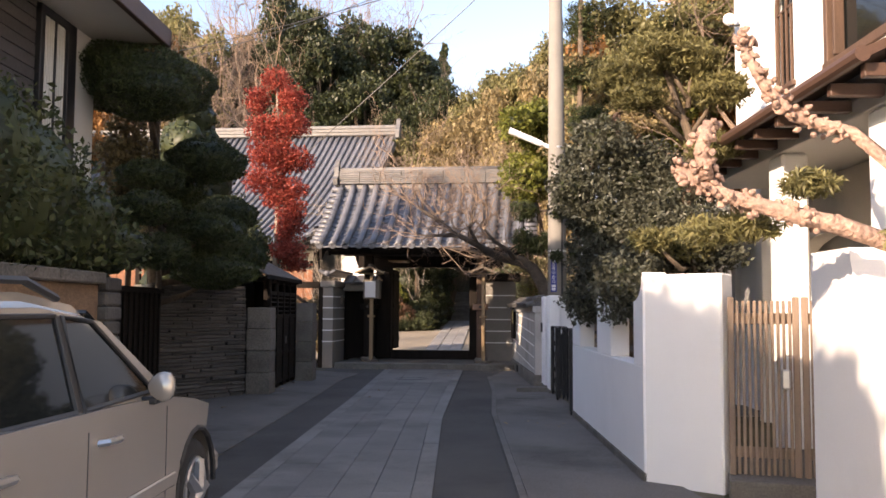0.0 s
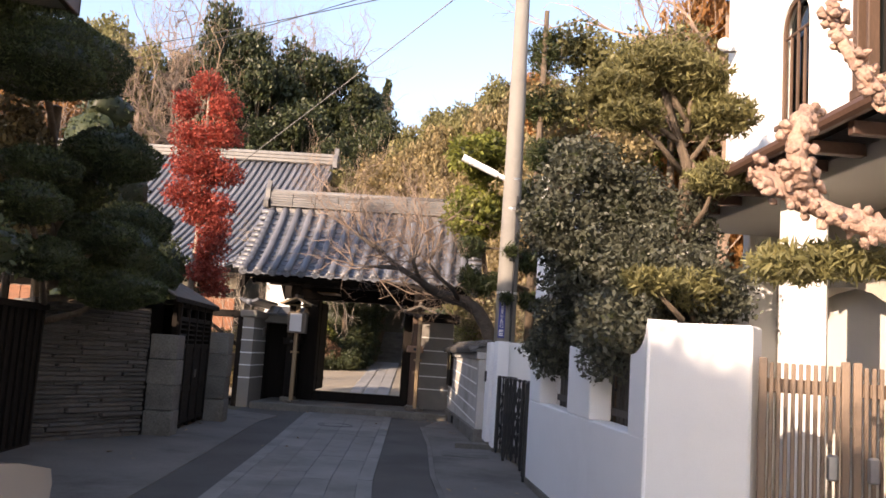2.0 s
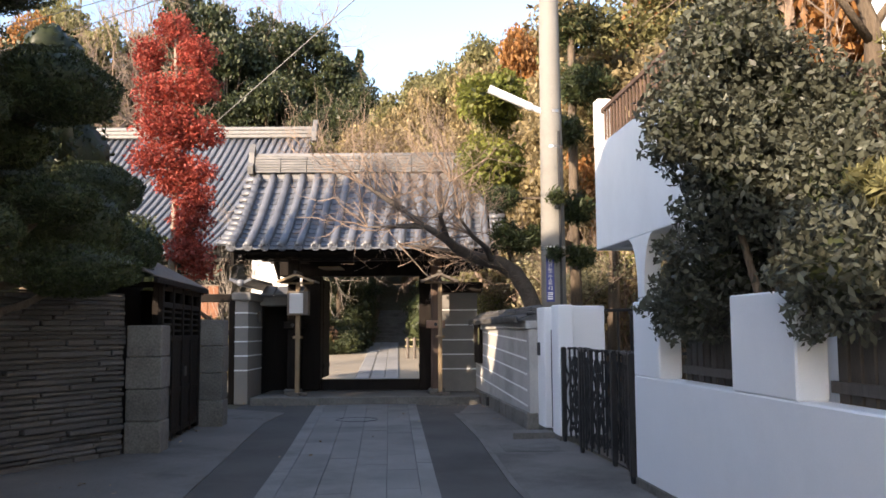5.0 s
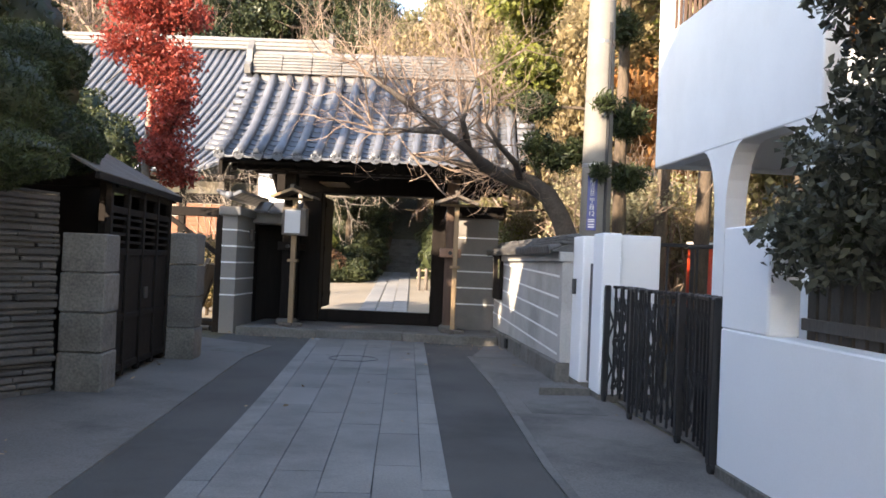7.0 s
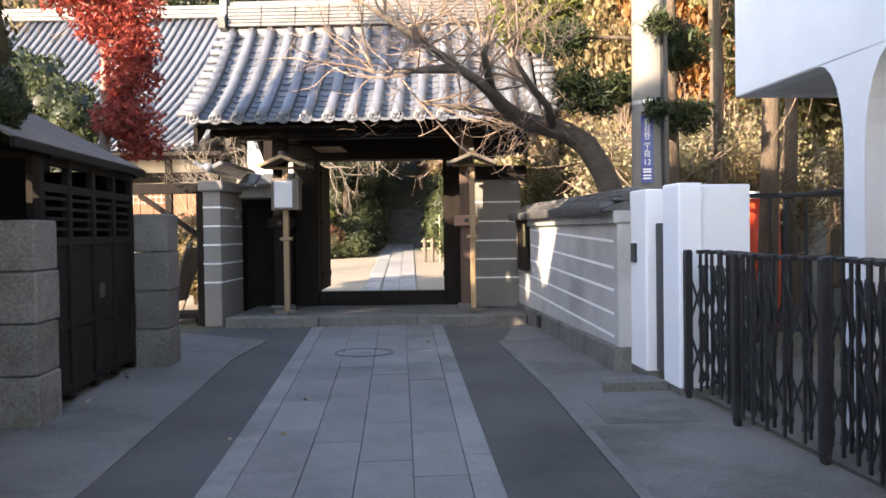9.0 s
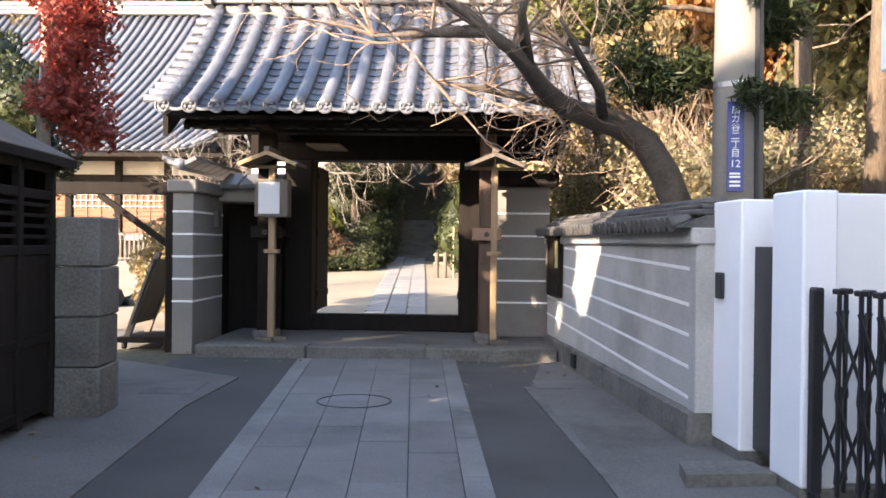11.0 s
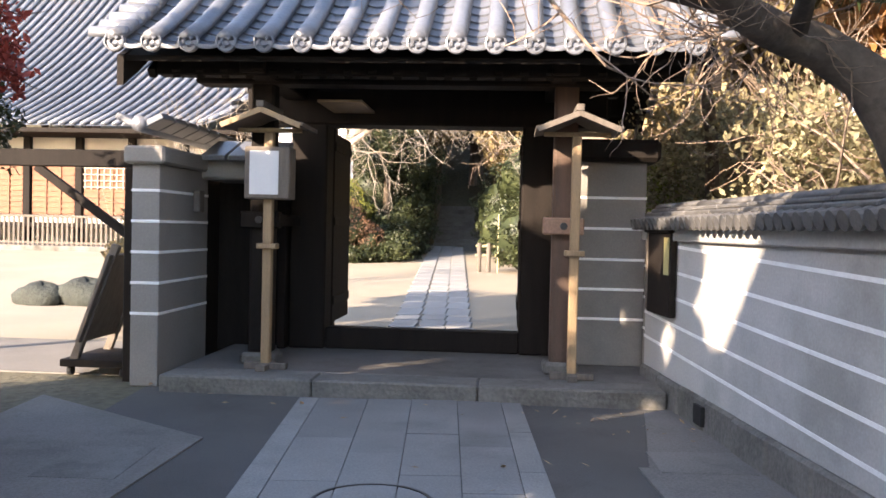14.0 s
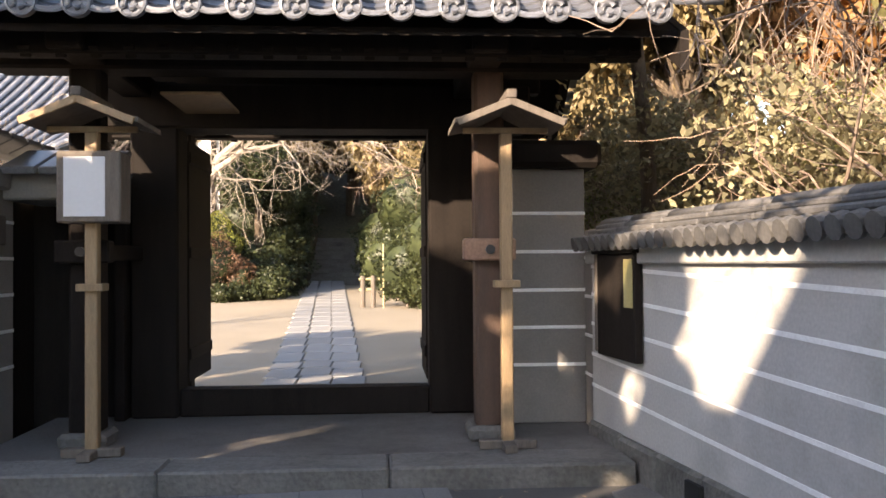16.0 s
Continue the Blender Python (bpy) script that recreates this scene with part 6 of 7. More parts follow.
    # shrub behind the white wall
    cl = [(3.35, -13.0, 2.9, 0.3, 0.4, 0.4), (3.7, -12.9, 3.45, 0.4, 0.4, 0.35), (3.7, -13.0, 2.5, 0.42, 0.5, 0.5), (4.1, -12.7, 3.1, 0.5, 0.5, 0.5), (4.2, -13.3, 2.3, 0.5, 0.5, 0.5), (4.6, -12.8, 2.9, 0.45, 0.5, 0.45), (3.9, -12.4, 1.9, 0.6, 0.6, 0.5), (3.85, -14.2, 1.75, 0.35, 0.5, 0.4), (4.7, -13.6, 2.2, 0.5, 0.5, 0.4), (3.6, -12.2, 1.6, 0.35, 0.5, 0.3)]
    plant("garden_shrub", "dense grey-green shrub behind the white wall", "shrub", cl, 38000, 0.06, GREYLEAF, [([(4.1, -12.9, -0.05), (4.0, -12.9, 1.2), (4.0, -12.9, 2.8)], 0.07, 0.03), ([(4.1, -13.0, 0.6), (3.6, -13.0, 2.6)], 0.04, 0.02)], core=0.5, shell=0.25, seed=10)
    # pruned garden pine
    cl = [(3.95, -13.0, 4.25, 0.38, 0.4, 0.2), (4.4, -13.0, 4.52, 0.45, 0.45, 0.2), (4.75, -13.0, 4.4, 0.35, 0.4, 0.2), (5.05, -13.0, 4.05, 0.35, 0.35, 0.2), (4.1, -13.2, 3.95, 0.3, 0.3, 0.18), (4.5, -13.9, 2.2, 0.35, 0.3, 0.18), (4.9, -13.4, 3.3, 0.3, 0.3, 0.16), (4.1, -14.3, 2.2, 0.22, 0.2, 0.12)]
    tr = [([(4.75, -12.95, -0.05), (4.66, -13, 2.47), (4.71, -13, 3.53), (4.45, -13, 4.3)], 0.09, 0.04)]
    tr += [([(4.7, -13, max(2.0, c[2] - 0.55)), ((4.7 + c[0]) / 2, c[1], c[2] - 0.3), (c[0], c[1], c[2])], 0.035, 0.015) for c in cl]
    plant("garden_pine", "pruned garden pine with layered olive tufts", "pine tree", cl, 20000, 0.1, OLIVELEAF, tr, thin=0.2, core=0.5, shell=0.3, up=0.3, seed=11)
    # knobbly reddish branch and pine tufts over the near wall
    t = thing("knobbly_tree", "gnarled reddish tree with knobbly lopped branches", "tree")
    s = Shape()
    b1 = [(5.3, -18.0, -0.05), (5.25, -18.0, 1.2), (5.05, -18.05, 1.86), (4.7, -18.1, 1.98), (4.39, -18.1, 2.06), (4.1, -18.0, 2.17), (3.9, -17.95, 2.28), (3.84, -17.9, 2.36)]
    s.tube(b1, [0.1, 0.085, 0.066, 0.055, 0.05, 0.043, 0.04, 0.036], 10)
    b2 = [(5.2, -18.0, 1.5), (5.2, -17.8, 2.3), (4.95, -17.6, 2.62), (4.62, -17.5, 2.75), (4.45, -17.5, 2.95), (4.36, -17.4, 3.2), (4.34, -17.4, 3.35)]
    s.tube(b2, [0.06, 0.05, 0.042, 0.038, 0.034, 0.03, 0.024], 9)
    b3 = [(3.98, -18.0, 2.27), (3.95, -18, 2.45), (4.0, -18, 2.62)]
    s.tube(b3, [0.05, 0.045, 0.035], 8)
    for bb in (b1[3:], b2[2:], b3):
        for p, q in zip(bb, bb[1:]):
            for _ in range(34):
                c = Vector(p).lerp(Vector(q), float(g.random())) + Vector(g.normal(size=3)) * 0.034
                d = Vector(g.normal(size=3)).normalized() * (0.016 + 0.022 * float(g.random()))
                s.tube([c - d, c, c + d], [0.008, 0.024, 0.005], 6)
    part("trunk", s, PINKBARK, t, smooth=True)
    cl = [(4.6, -17.9, 2.25, 0.17, 0.15, 0.08), (4.05, -17.7, 1.98, 0.2, 0.2, 0.09), (5.0, -18.4, 1.9, 0.16, 0.16, 0.1), (4.25, -17.8, 2.0, 0.2, 0.15, 0.08)]
    for i, c in enumerate(cl):
        part("leaf_tuft", leaf_mesh("leaf_tuft", [c], 1300, 0.07, OLIVELEAF, 0.2, 0.2, 0.2, 12 + i), OLIVELEAF, t)


build_near_plants()


def build_litter():
    """Dry leaves lying by the step and along the walls."""
    g = np.random.default_rng(5)
    s = Shape()
    spots = [(1.9, -2.5, 0.5), (1.2, -2.35, 0.5), (2.1, -3.0, 0.35), (-1.6, -2.4, 0.4), (2.55, -5.0, 0.2), (-2.0, -6.5, 0.2), (-1.9, -8.0, 0.2), (3.2, -12.0, 0.25), (-1.6, -11.0, 0.3), (0.3, -4.5, 1.4), (1.8, -8.0, 1.0)]
    for x, y, r in spots:
        for _ in range(9):
            px, py = x + r * g.normal(), y + r * g.normal() * 0.6
            if -2.15 < px < 2.3 and py > -2.2:
                continue
            m = Matrix.Translation((px, py, 0.026)) @ Euler((0.3 * g.normal(), 0.3 * g.normal(), 6.28 * g.random())).to_matrix().to_4x4()
            q = 0.022 + 0.018 * g.random()
            s.add([m @ Vector(p) for p in ((-q, 0, 0), (0, q * 0.5, 0.004), (q, 0, 0.003), (0, -q * 0.5, 0.004))], [(0, 1, 2, 3)])
    ob = new("leaf_litter", mesh_of("leaf_litter", s, mat("dry_leaf", (0.3, 0.2, 0.11), 0.8, 0.3, 4, 20, 0, island=0.4)))
    tagged(ob, "scattered dry brown leaves on the lane", "leaves", kind="stuff")


build_litter()


ROCK = mat("mossy_rock", (0.035, 0.039, 0.032), 0.9, 0.4, 3, 20, 0.8, 0.03)


RUSSET = leafmat("russet_leaf", (0.15, 0.085, 0.05), (0.26, 0.15, 0.095), 0.25)


def build_court_plants():
    g = np.random.default_rng(11)
    t = thing("white_barked_tree", "pale bare tree with drooping arched branches", "tree")
    s = Shape()
    for pts in ([(-2.65, 8, 0), (-2.6, 8, 1.6), (-2.7, 8, 2.6), (-2.75, 8, 4.2)], [(-2.62, 8, 1.8), (-2.2, 8, 2.7), (-1.5, 8, 3.3), (-0.7, 8.2, 3.4), (0.0, 8.3, 3.2)], [(-2.6, 8, 1.7), (-2.3, 7.8, 2.4), (-1.7, 7.6, 2.8), (-1.0, 7.6, 2.9)],
                [(-2.7, 8, 2.2), (-3.3, 8, 3.3), (-3.8, 8, 4.2)]):
        s.tube(pts, [0.1 - 0.08 * i / (len(pts) - 1) for i in range(len(pts))], 8)
        for p in pts[1:]:
            for _ in range(3):
                grow(s, p, (g.normal() + 0.3, g.normal() * 0.6, 0.1 + 0.5 * g.normal()), 0.9, 0.02, 3, g, 0.6, -0.05, 4)
    part("trunk", s, PALEBARK, t)
    t.matrix_basis = Matrix.Translation((-4.2, 15, 0.35)) @ Matrix.Scale(1.42, 4) @ Matrix.Translation((2.65, -8, 0))
    plant("round_bush", "rounded green clipped bush in the court", "bush", [(-4.2, 17.3, 1.9, 0.85, 0.8, 0.9)], 6000, 0.07, GREENLEAF, [([(-4.2, 17.3, 0.4), (-4.2, 17.3, 1.4)], 0.05, 0.04)], core=0.85, shell=0.8, seed=41)
    plant("russet_bush", "rounded russet azalea bush in the court", "bush", [(-3.95, 16, 1.4, 0.8, 0.7, 0.8), (-3.3, 16.1, 1.05, 0.55, 0.5, 0.55)], 8000, 0.06, RUSSET, [([(-3.8, 16, 0.4), (-3.8, 16, 1)], 0.05, 0.04)], core=0.8, shell=0.7, seed=42)
    plant("flower_bed", "low leafy planting with small white flowers", "plants", [(-4.6 + 0.36 * k, 15.2 + 0.25 * (k % 3), 0.7, 0.3, 0.28, 0.3) for k in range(6)] + [(-2.5, 16.0, 0.85, 0.6, 0.5, 0.45)], 5000, 0.08, DARKLEAF, [([(-3.7, 15.3, 0.4), (-3.7, 15.3, 0.7)], 0.02, 0.01)], core=0.6, shell=0.5, seed=43)
    for i, (x, y, z, r) in enumerate(((1.5, 13.5, 1.5, 1.0), (-3.0, 18.6, 1.7, 1.1), (2.3, 16, 1.7, 1.4), (-3.1, 20.6, 2.2, 1.3), (1.2, 21, 2.4, 1.6), (-2.8, 17.4, 1.3, 0.8), (0.9, 16.5, 1.7, 0.9), (2.2, 12.5, 2.2, 1.1), (-3.3, 19.4, 2.9, 1.2), (1.9, 19, 3.4, 1.5), (-3.2, 22.8, 3.4, 1.3), (3.2, 22, 3.8, 1.8), (-3.4, 22.5, 4.2, 1.6))):
        plant("garden_shrub", "dark rounded evergreen shrub in the temple garden", "shrub", [(x, y, z - 0.2, r, r, r * 0.9), (x + 0.4 * r, y - 0.2, z - 0.7, r * 0.8, r * 0.8, r * 0.6)], 6000, 0.1, DARKLEAF, [([(x, y, 0), (x, y, z)], 0.08, 0.05)], core=0.85, shell=0.75, seed=50 + i)
    plant("garden_evergreen", "tall dark evergreen beside the garden building", "tree", [(-3.1, 17.9, 4.4, 1.1, 1.0, 0.9), (-2.6, 18.4, 3.6, 0.8, 0.8, 0.8), (-3.4, 17.6, 3.6, 0.7, 0.7, 0.7), (-3.0, 18.2, 5.5, 0.9, 0.9, 0.8)], 16000, 0.1, DARKLEAF,
          [([(-3.0, 18.0, 0.4), (-3.0, 18.0, 3), (-3.0, 18.0, 5.4)], 0.14, 0.06)], core=0.6, shell=0.4, seed=91)
    for x, y, r in ((-6.6, 5.4, 0.6), (-5.9, 5.7, 0.36), (-7.3, 5.2, 0.5)):
        s = core_shape([(0, 0, 0.22 * r, r, r * 0.8, r * 0.62)], 0.9, 0.14)
        single("garden_rock", s, ROCK, "dark mossy garden rock on gravel", "rock", pose(x, y, 0), group="garden rocks", smooth=True)
    t = thing("bare_shrub", "leafless pale shrub in the temple court", "shrub")
    s = Shape()
    for _ in range(7):
        grow(s, (-4.6, 7.6, 0), (g.normal() * 0.35, g.normal() * 0.35, 1), 1.9, 0.025, 3, g, 0.5, 0.2, 4)
    part("branchwork", s, PALEBARK, t)
    plant("golden_grass_bush", "yellow-green bush lit by the sun at entrance", "bush", [(-3.9, 2.2, 0.9, 0.7, 0.6, 0.8)], 4000, 0.1, GOLDLEAF, [([(-3.9, 2.2, 0), (-3.9, 2.2, 0.8)], 0.04, 0.03)], core=0.6, shell=0.5, seed=60)


build_court_plants()


# ---- wooded slopes ----
def slope_tree(kind, seed):
    """One tree, ten metres tall, as the pattern of its kind."""
    g = np.random.default_rng(seed)
    names = {"dark": ("evergreen_oak", "dark evergreen oak on the hillside", DARKLEAF), "olive": ("slope_tree", "olive-green leafy tree on the hillside", OLIVELEAF), "gold": ("autumn_tree", "golden autumn tree on the hillside", GOLDLEAF),
             "rust": ("rust_tree", "rust-orange autumn tree on the slope", RUSTLEAF), "conifer": ("conifer", "narrow dark conifer on the ridge", PINELEAF), "bare": ("leafless_tree", "leafless grey-brown tree on the hillside", None)}
    nm, label, leaf = names[kind]
    t = thing(nm, label, "tree", group=nm.replace("_", " ") + " trees")
    s = Shape()
    s.tube([(0, 0, -1), (0.1, 0, 3), (0, 0.1, 6), (0, 0, 8.5)], [0.28, 0.2, 0.13, 0.05], 7)
    if kind == "bare":
        for k in range(13):
            a = k * 2.4
            grow(s, (0, 0, 2.5 + 0.42 * k), (math.cos(a), math.sin(a), 0.6), 2.6, 0.08, 4, g, 0.75, 0.1, 3, 3)
        part("trunk", s, TWIG, t)
        return t
    cl = []
    for k in range(26 if kind != "conifer" else 18):
        if kind == "conifer":
            z = 2.0 + 8 * k / 18
            r = 1.5 * (1 - (z - 2) / 9)
            a = k * 2.4
            cl.append((r * 0.6 * math.cos(a), r * 0.6 * math.sin(a), z, r * 0.6 + 0.2, r * 0.6 + 0.2, 0.45))
        else:
            d = g.normal(size=3)
            d /= np.linalg.norm(d)
            q = 0.55 + 0.45 * g.random()
            r = 0.75 + 0.5 * g.random()
            cl.append((2.5 * d[0] * q, 2.5 * d[1] * q, 6.2 + 3.0 * d[2] * q, r * 1.1, r * 1.1, r * 0.8))
            s.tube([(0, 0, 4), (1.2 * d[0], 1.2 * d[1], 5.2 + 1.2 * d[2]), (2.3 * d[0] * q, 2.3 * d[1] * q, 6.2 + 2.6 * d[2] * q)], [0.09, 0.06, 0.025], 5)
    part("trunk", s, BARK, t)
    part("crown", leaf_mesh("crown", cl, 20000, 0.23, leaf, 0.55, 0.35, 0, seed + 1), leaf, t)
    part("crown_core", core_shape(cl, 0.42), leaf, t, smooth=True)
    return t


def build_slopes():
    g = np.random.default_rng(21)
    base = {}
    count = {}

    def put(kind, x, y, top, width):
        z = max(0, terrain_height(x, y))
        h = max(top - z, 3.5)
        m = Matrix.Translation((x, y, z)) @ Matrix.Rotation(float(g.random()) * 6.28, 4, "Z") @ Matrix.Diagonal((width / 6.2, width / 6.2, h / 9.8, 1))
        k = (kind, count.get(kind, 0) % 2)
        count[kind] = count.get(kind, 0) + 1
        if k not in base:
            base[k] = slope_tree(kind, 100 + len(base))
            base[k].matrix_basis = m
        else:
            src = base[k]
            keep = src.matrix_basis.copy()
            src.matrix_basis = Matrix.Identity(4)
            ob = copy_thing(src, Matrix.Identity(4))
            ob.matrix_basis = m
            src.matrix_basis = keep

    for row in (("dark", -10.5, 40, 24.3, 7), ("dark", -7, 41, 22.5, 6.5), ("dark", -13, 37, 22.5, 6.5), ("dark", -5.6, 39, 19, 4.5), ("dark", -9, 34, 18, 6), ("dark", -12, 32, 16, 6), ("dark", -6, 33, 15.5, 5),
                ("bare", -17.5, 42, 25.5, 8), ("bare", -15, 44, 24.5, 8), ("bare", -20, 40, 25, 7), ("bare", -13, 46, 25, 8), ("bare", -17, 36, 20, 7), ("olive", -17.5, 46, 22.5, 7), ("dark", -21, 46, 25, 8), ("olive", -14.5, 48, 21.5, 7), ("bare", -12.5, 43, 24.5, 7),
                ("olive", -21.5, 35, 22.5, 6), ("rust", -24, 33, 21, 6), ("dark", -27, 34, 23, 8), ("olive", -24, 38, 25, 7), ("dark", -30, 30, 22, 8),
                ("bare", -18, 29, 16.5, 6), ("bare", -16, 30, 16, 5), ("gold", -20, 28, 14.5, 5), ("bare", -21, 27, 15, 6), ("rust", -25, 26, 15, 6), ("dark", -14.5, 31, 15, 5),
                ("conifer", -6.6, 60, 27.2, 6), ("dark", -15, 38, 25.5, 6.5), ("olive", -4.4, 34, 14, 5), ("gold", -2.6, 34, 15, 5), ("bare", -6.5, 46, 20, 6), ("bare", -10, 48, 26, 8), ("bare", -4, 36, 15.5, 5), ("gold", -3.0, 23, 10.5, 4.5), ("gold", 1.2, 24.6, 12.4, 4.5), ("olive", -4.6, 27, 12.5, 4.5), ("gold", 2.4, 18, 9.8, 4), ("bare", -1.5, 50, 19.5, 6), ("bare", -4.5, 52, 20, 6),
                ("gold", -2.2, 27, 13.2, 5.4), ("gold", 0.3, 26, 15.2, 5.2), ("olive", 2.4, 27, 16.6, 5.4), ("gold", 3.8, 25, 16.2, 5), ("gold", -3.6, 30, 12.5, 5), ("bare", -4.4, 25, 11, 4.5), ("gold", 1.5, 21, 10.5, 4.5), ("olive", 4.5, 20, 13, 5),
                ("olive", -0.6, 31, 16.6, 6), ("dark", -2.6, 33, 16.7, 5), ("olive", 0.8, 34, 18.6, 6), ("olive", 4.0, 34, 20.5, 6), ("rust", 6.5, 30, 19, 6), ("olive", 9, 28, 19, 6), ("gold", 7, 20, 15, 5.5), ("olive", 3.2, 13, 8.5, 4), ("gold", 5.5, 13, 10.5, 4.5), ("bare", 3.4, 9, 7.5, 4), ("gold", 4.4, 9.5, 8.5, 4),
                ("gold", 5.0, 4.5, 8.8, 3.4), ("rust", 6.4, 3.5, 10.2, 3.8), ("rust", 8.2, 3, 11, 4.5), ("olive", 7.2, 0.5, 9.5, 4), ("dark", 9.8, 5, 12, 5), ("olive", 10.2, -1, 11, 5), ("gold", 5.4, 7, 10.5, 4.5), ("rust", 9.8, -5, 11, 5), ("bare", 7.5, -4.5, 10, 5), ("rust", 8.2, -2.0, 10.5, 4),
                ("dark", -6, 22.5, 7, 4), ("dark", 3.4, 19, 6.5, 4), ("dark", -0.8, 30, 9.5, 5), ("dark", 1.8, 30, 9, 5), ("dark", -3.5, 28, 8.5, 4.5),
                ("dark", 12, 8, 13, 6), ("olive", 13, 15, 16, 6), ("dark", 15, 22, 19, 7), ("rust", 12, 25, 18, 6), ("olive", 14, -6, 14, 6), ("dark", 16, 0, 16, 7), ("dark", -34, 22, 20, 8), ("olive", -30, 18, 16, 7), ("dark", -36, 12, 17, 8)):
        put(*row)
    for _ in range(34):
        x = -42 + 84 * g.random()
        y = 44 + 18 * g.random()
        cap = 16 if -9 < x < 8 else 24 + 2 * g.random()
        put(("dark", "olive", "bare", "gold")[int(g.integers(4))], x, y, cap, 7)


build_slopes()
# ---- parked car ----
def build_car():
    car = thing("suv_car", "champagne-coloured five-door estate SUV, parked", "car", LANE @ pose(-1.85, -17.0, 0))
    # local: x across (right side +0.9), y backwards negative, front at 0
    W = 0.9
    fw, rw, wr = -0.9, -3.55, 0.34

    def arch(c, r):
        return [(c + r * math.cos(a), 0.33 + r * math.sin(a)) for a in [math.pi * k / 10 for k in range(11)]]
    prof = [(-4.58, 0.36), (-4.6, 0.75), (-4.52, 1.0), (-3.6, 1.03), (-2.2, 1.01), (-1.45, 0.98), (-1.0, 0.925), (-0.6, 0.85), (-0.32, 0.74), (-0.2, 0.6), (-0.16, 0.42), (-0.24, 0.26)]
    prof += [(p, z) for p, z in arch(fw, 0.41) if z > 0.25]
    prof += [(fw - 0.41, 0.24), (rw + 0.41, 0.24)]
    prof += [(p, z) for p, z in arch(rw, 0.41) if z > 0.25]
    prof += [(-4.3, 0.27)]
    bm = bmesh.new()
    for sx in (-W, W):
        [bm.verts.new((sx, y, z)) for y, z in prof]
    bm.verts.ensure_lookup_table()
    n = len(prof)
    bm.faces.new([bm.verts[i] for i in range(n)])
    bm.faces.new([bm.verts[n + i] for i in reversed(range(n))])
    for i in range(n):
        j = (i + 1) % n
        bm.faces.new([bm.verts[j], bm.verts[i], bm.verts[n + i], bm.verts[n + j]])
    top = [e for e in bm.edges if all(abs(v.co.x) == W for v in e.verts) and e.verts[0].co.x == e.verts[1].co.x and max(v.co.z for v in e.verts) > 0.3
           and not any((v.co.y - c) ** 2 + (v.co.z - 0.33) ** 2 < 0.45 ** 2 and v.co.z < 0.78 for v in e.verts for c in (fw, rw))]
    bmesh.ops.bevel(bm, geom=top, offset=0.085, segments=4, affect="EDGES", profile=0.6)
    for v in bm.verts:
        if v.co.y > -0.8:
            v.co.x *= 1 - 0.2 * ((v.co.y + 0.8) / 0.64) ** 2
    bmesh.ops.recalc_face_normals(bm, faces=bm.faces)
    me = bpy.data.meshes.new("body")
    bm.to_mesh(me)
    bm.free()
    me.materials.append(CARPAINT)
    me.polygons.foreach_set("use_smooth", [True] * len(me.polygons))
    me.set_sharp_from_angle(angle=radians(35))
    part("body", me, CARPAINT, car)

    def gh(z, y, side):
        w = 0.86 - (z - 1.0) * 0.3
        return (side * w, y, z)
    # greenhouse: belt outline and roof outline
    belt = [(-4.5, 0.99), (-1.0, 0.965)]
    roof = [(-4.25, 1.58), (-3.4, 1.66), (-2.5, 1.67), (-1.95, 1.6)]
    outline = [(-4.52, 0.98), (-4.3, 1.47), (-3.5, 1.545), (-2.7, 1.555), (-2.2, 1.5), (-1.3, 0.96)]
    s = Shape()
    vs = [gh(z, y, -1) for y, z in outline] + [gh(z, y, 1) for y, z in outline]
    k = len(outline)
    s.add(vs, [tuple(range(k)), tuple(reversed(range(k, 2 * k)))] + [((i + 1) % k, i, k + i, k + (i + 1) % k) for i in range(k)])
    bm = bmesh.new()
    tmp = mesh_of("cabin", s, CARPAINT)
    bm.from_mesh(tmp)
    bmesh.ops.bevel(bm, geom=[e for e in bm.edges if min(v.co.z for v in e.verts) > 1.4 and e.verts[0].co.x * e.verts[1].co.x > 0], offset=0.07, segments=3, affect="EDGES")
    bm.to_mesh(tmp)
    bm.free()
    tmp.polygons.foreach_set("use_smooth", [True] * len(tmp.polygons))
    tmp.set_sharp_from_angle(angle=radians(30))
    part("cabin", tmp, CARPAINT, car)
    panes = [[(-1.62, 1.03), (-2.2, 1.42), (-2.5, 1.445), (-2.52, 1.02)], [(-2.6, 1.02), (-2.58, 1.45), (-3.35, 1.45), (-3.45, 1.03)], [(-3.55, 1.04), (-3.45, 1.45), (-4.15, 1.41), (-4.34, 1.09)]]
    for side in (-1, 1):
        for pn in panes:
            s = Shape()
            vs = [Vector(gh(z, y, side)) + Vector((side * o, 0, 0)) for o in (0.004, -0.01) for y, z in pn]
            m = len(pn)
            s.add(vs, [tuple(range(m)), tuple(range(2 * m - 1, m - 1, -1))] + [(i, (i + 1) % m, m + (i + 1) % m, m + i) for i in range(m)])
            part("side_window", s, CARGLASS, car, "dark side window glass")
            tr = [Vector(gh(z, y, side)) + Vector((side * 0.006, 0, 0)) for y, z in pn]
            part("window_trim", Shape().tube(tr + [tr[0]], 0.014, 5), BLACKPLASTIC, car)
        part("roof_rail", Shape().tube([(side * 0.68, -2.45, 1.53), (side * 0.675, -2.75, 1.605), (side * 0.67, -3.9, 1.59), (side * 0.68, -4.2, 1.5)], 0.02, 6), BLACKPLASTIC, car, "black roof rail")
        bp = [(-2.52, 1.02), (-2.5, 1.445), (-2.58, 1.45), (-2.6, 1.02)]
        vs = [Vector(gh(z, y, side)) + Vector((side * o, 0, 0)) for o in (0.005, -0.01) for y, z in bp]
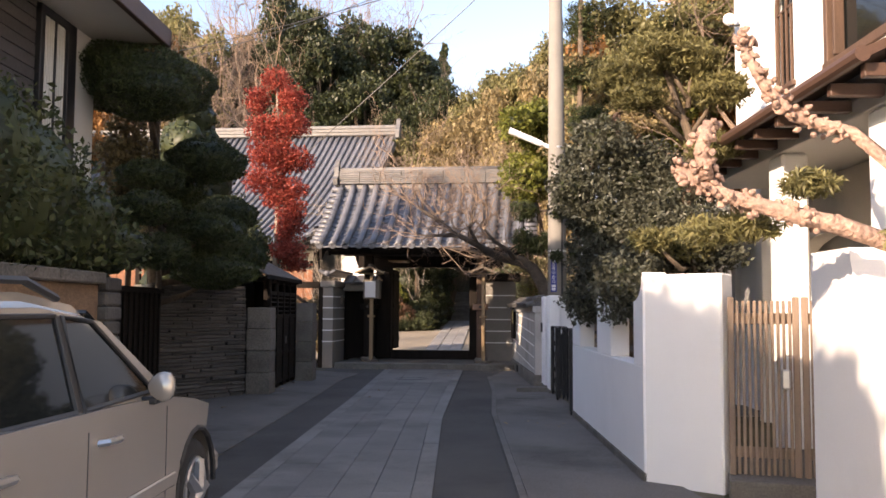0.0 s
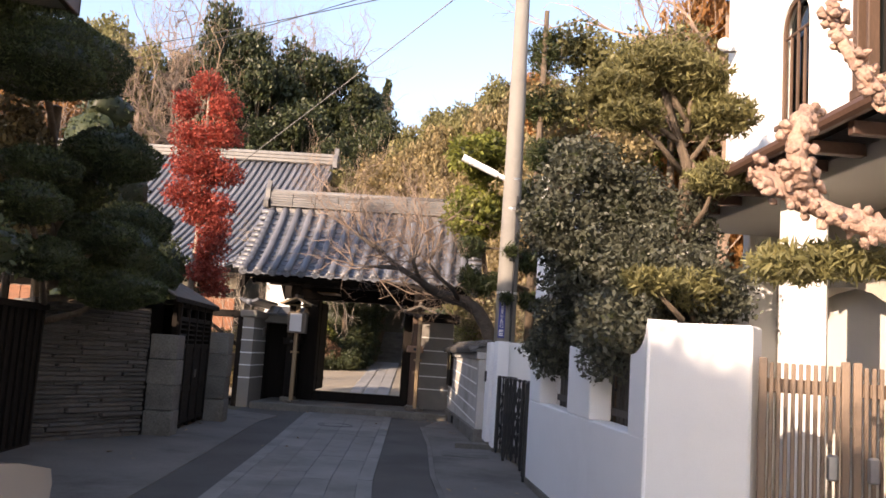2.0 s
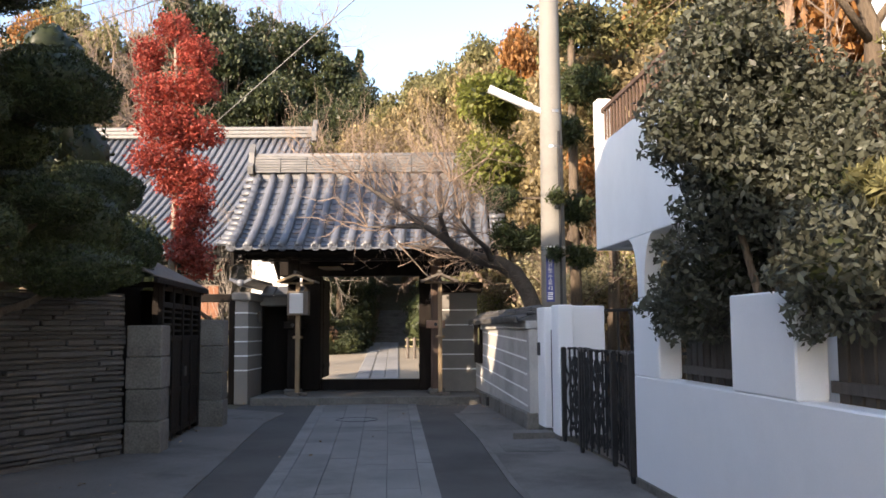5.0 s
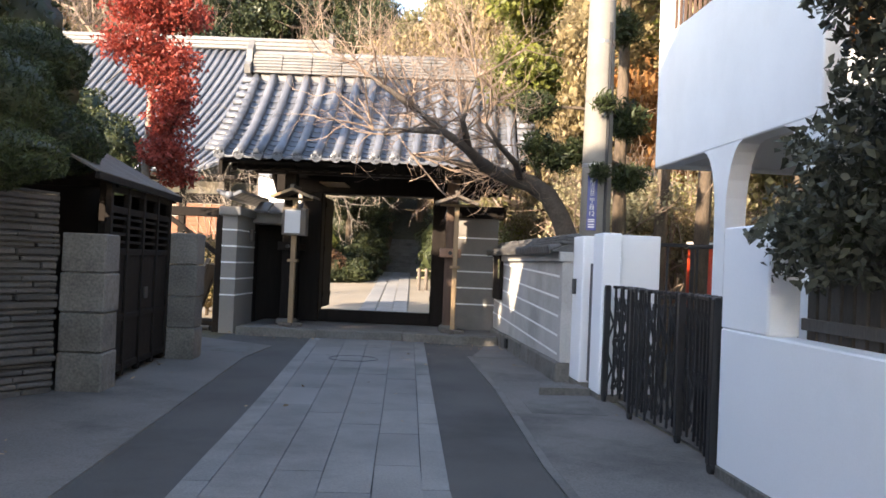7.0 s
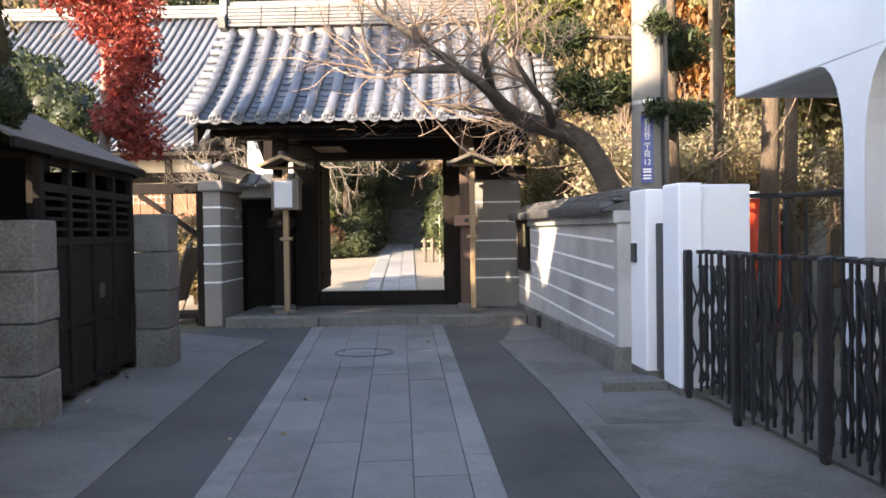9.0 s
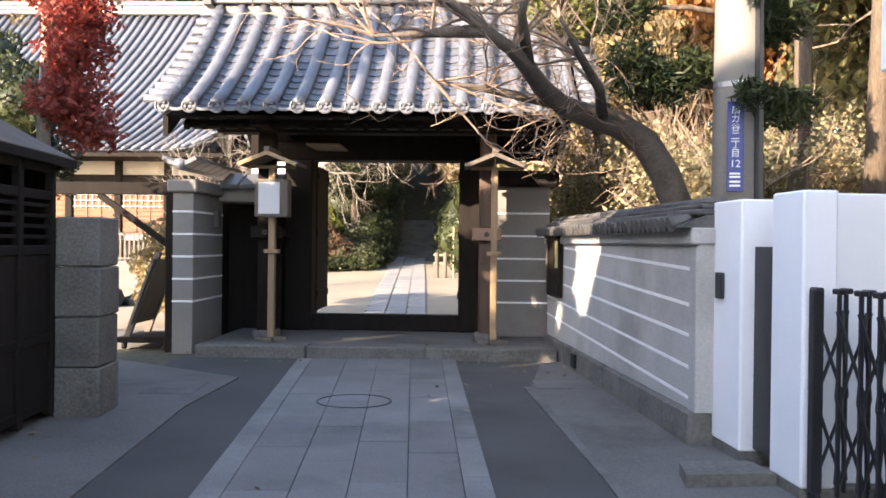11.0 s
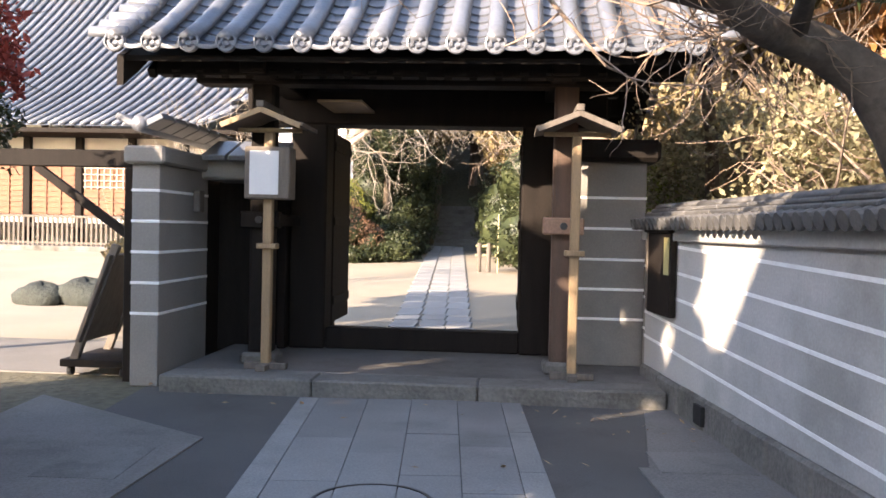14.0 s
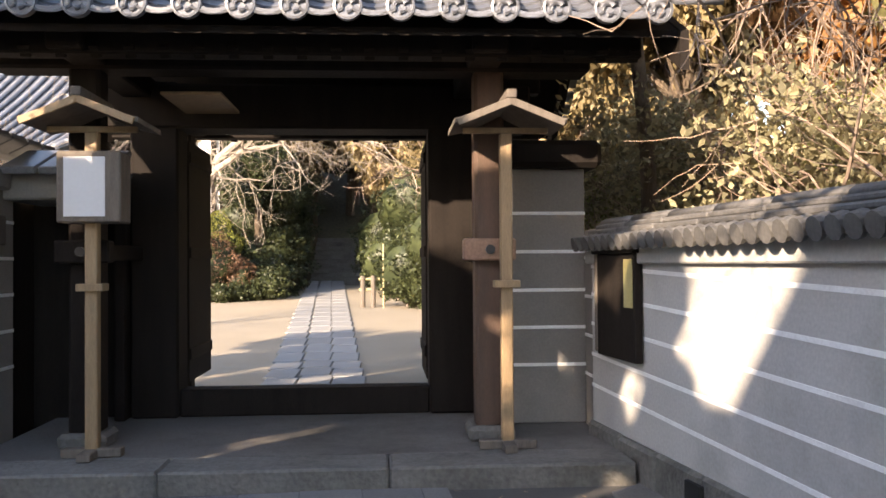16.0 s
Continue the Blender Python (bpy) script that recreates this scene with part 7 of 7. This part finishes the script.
        part("door_pillar", Shape().add(vs, [(0, 1, 2, 3), (7, 6, 5, 4), (0, 1, 5, 4), (1, 2, 6, 5), (2, 3, 7, 6), (3, 0, 4, 7)]), BLACKPLASTIC, car, "black pillar between the side windows")
        for y in (-2.25, -3.25):
            hd = part("door_handle", Shape().tube([(side * 0.885, y, 0.85), (side * 0.935, y - 0.03, 0.86), (side * 0.935, y - 0.17, 0.865), (side * 0.885, y - 0.2, 0.86)], 0.018, 6), ALLOY, car, "chrome pull handle")
        for y in (-1.5, -2.56, -3.5):
            part("door_seam", Shape().box(side * 0.9 - 0.004, side * 0.9 + 0.003, y - 0.004, y + 0.004, 0.34, 0.93, 0.001), BLACKPLASTIC, car)
        part("side_moulding", Shape().box(side * 0.9 - 0.01, side * 0.9 + 0.018, -3.1, -1.36, 0.46, 0.54, 0.008), CARPAINT, car)
        part("sill", Shape().box(side * 0.86 - 0.03, side * 0.86 + 0.03, -3.12, -1.33, 0.2, 0.3, 0.01), BLACKPLASTIC, car)
        ms = Shape()
        rings = [(0.0, 0.02), (0.015, 0.055), (0.05, 0.08), (0.1, 0.085), (0.125, 0.07)]
        for r0, (d, r) in enumerate(rings):
            ms.v += [(side * 0.955 + 0.86 * r * math.cos(2 * math.pi * q / 14), -1.68 - d, 1.065 + r * (0.95 * math.sin(2 * math.pi * q / 14) + 0.12 * math.sin(4 * math.pi * q / 14))) for q in range(14)]
        ms.f += [(i * 14 + q, i * 14 + (q + 1) % 14, (i + 1) * 14 + (q + 1) % 14, (i + 1) * 14 + q) for i in range(4) for q in range(14)]
        ms.f += [tuple(range(14)), tuple(range(56, 70))]
        mi = part("wing_mirror", ms, CARPAINT, car, "rounded door mirror", smooth=True)
        part("mirror_foot", Shape().box(side * 0.89 - 0.05, side * 0.89 + 0.05, -1.8, -1.7, 0.97, 1.01, 0.01), BLACKPLASTIC, mi)
        hl = part("headlight", Shape().box(side * 0.54 - 0.15, side * 0.54 + 0.15, -0.45, -0.21, 0.58, 0.71, 0.05), ALLOY, car, "clear headlight")
        for c in (fw, rw):
            wh = part("wheel", Shape().tube([(side * 0.69, c, 0.33), (side * 0.885, c, 0.33)], 0.2, 24), BLACKPLASTIC, car)
            prof_t = [(0.21, 0.70), (0.30, 0.69), (0.33, 0.72), (0.335, 0.78), (0.33, 0.86), (0.3, 0.895), (0.21, 0.885)]
            n2 = 28
            vs = [(side * xx, c + r * math.cos(2 * math.pi * q / n2), 0.33 + r * math.sin(2 * math.pi * q / n2)) for r, xx in prof_t for q in range(n2)]
            fs = [(i * n2 + q, i * n2 + (q + 1) % n2, (i + 1) * n2 + (q + 1) % n2, (i + 1) * n2 + q) for i in range(len(prof_t) - 1) for q in range(n2)]
            part("tyre", Shape().add(vs, fs), RUBBER, wh, smooth=True)
            rim = Shape()
            for q in range(5):
                a = 2 * math.pi * q / 5
                rim.tube([(side * 0.9, c, 0.33), (side * 0.895, c + 0.2 * math.cos(a), 0.33 + 0.2 * math.sin(a))], [0.05, 0.035], 6)
            rim.tube([(side * 0.89, c + 0.205 * math.cos(2 * math.pi * q / 24), 0.33 + 0.205 * math.sin(2 * math.pi * q / 24)) for q in range(25)], 0.016, 6)
            part("rim", rim, ALLOY, wh, "five-spoke alloy rim")
            lin = Shape()
            ring = [(c + 0.4 * math.cos(a), 0.33 + 0.4 * math.sin(a)) for a in [math.pi * q / 10 for q in range(11)]]
            part("wheel_arch", Shape().tube([(side * 0.895, y, z) for y, z in ring], 0.02, 6), BLACKPLASTIC, car)
    part("windscreen", Shape().add([(-0.78, -1.36, 1.0), (0.78, -1.36, 1.0), (0.68, -2.12, 1.46), (-0.68, -2.12, 1.46), (-0.78, -1.35, 1.01), (0.78, -1.35, 1.01), (0.68, -2.11, 1.475), (-0.68, -2.11, 1.475)],
         [(3, 2, 1, 0), (4, 5, 6, 7), (0, 1, 5, 4), (1, 2, 6, 5), (2, 3, 7, 6), (3, 0, 4, 7)]), CARGLASS, car, "dark windscreen")
    part("bumper", Shape().box(-0.84, 0.84, -0.3, -0.14, 0.3, 0.5, 0.05), CARPAINT, car)
    part("grille", Shape().box(-0.4, 0.4, -0.24, -0.17, 0.54, 0.68, 0.02), BLACKPLASTIC, car)
    part("underbody", Shape().box(-0.66, 0.66, -4.4, -0.2, 0.2, 0.34, 0.02), BLACKPLASTIC, car)


build_car()
build_paving()
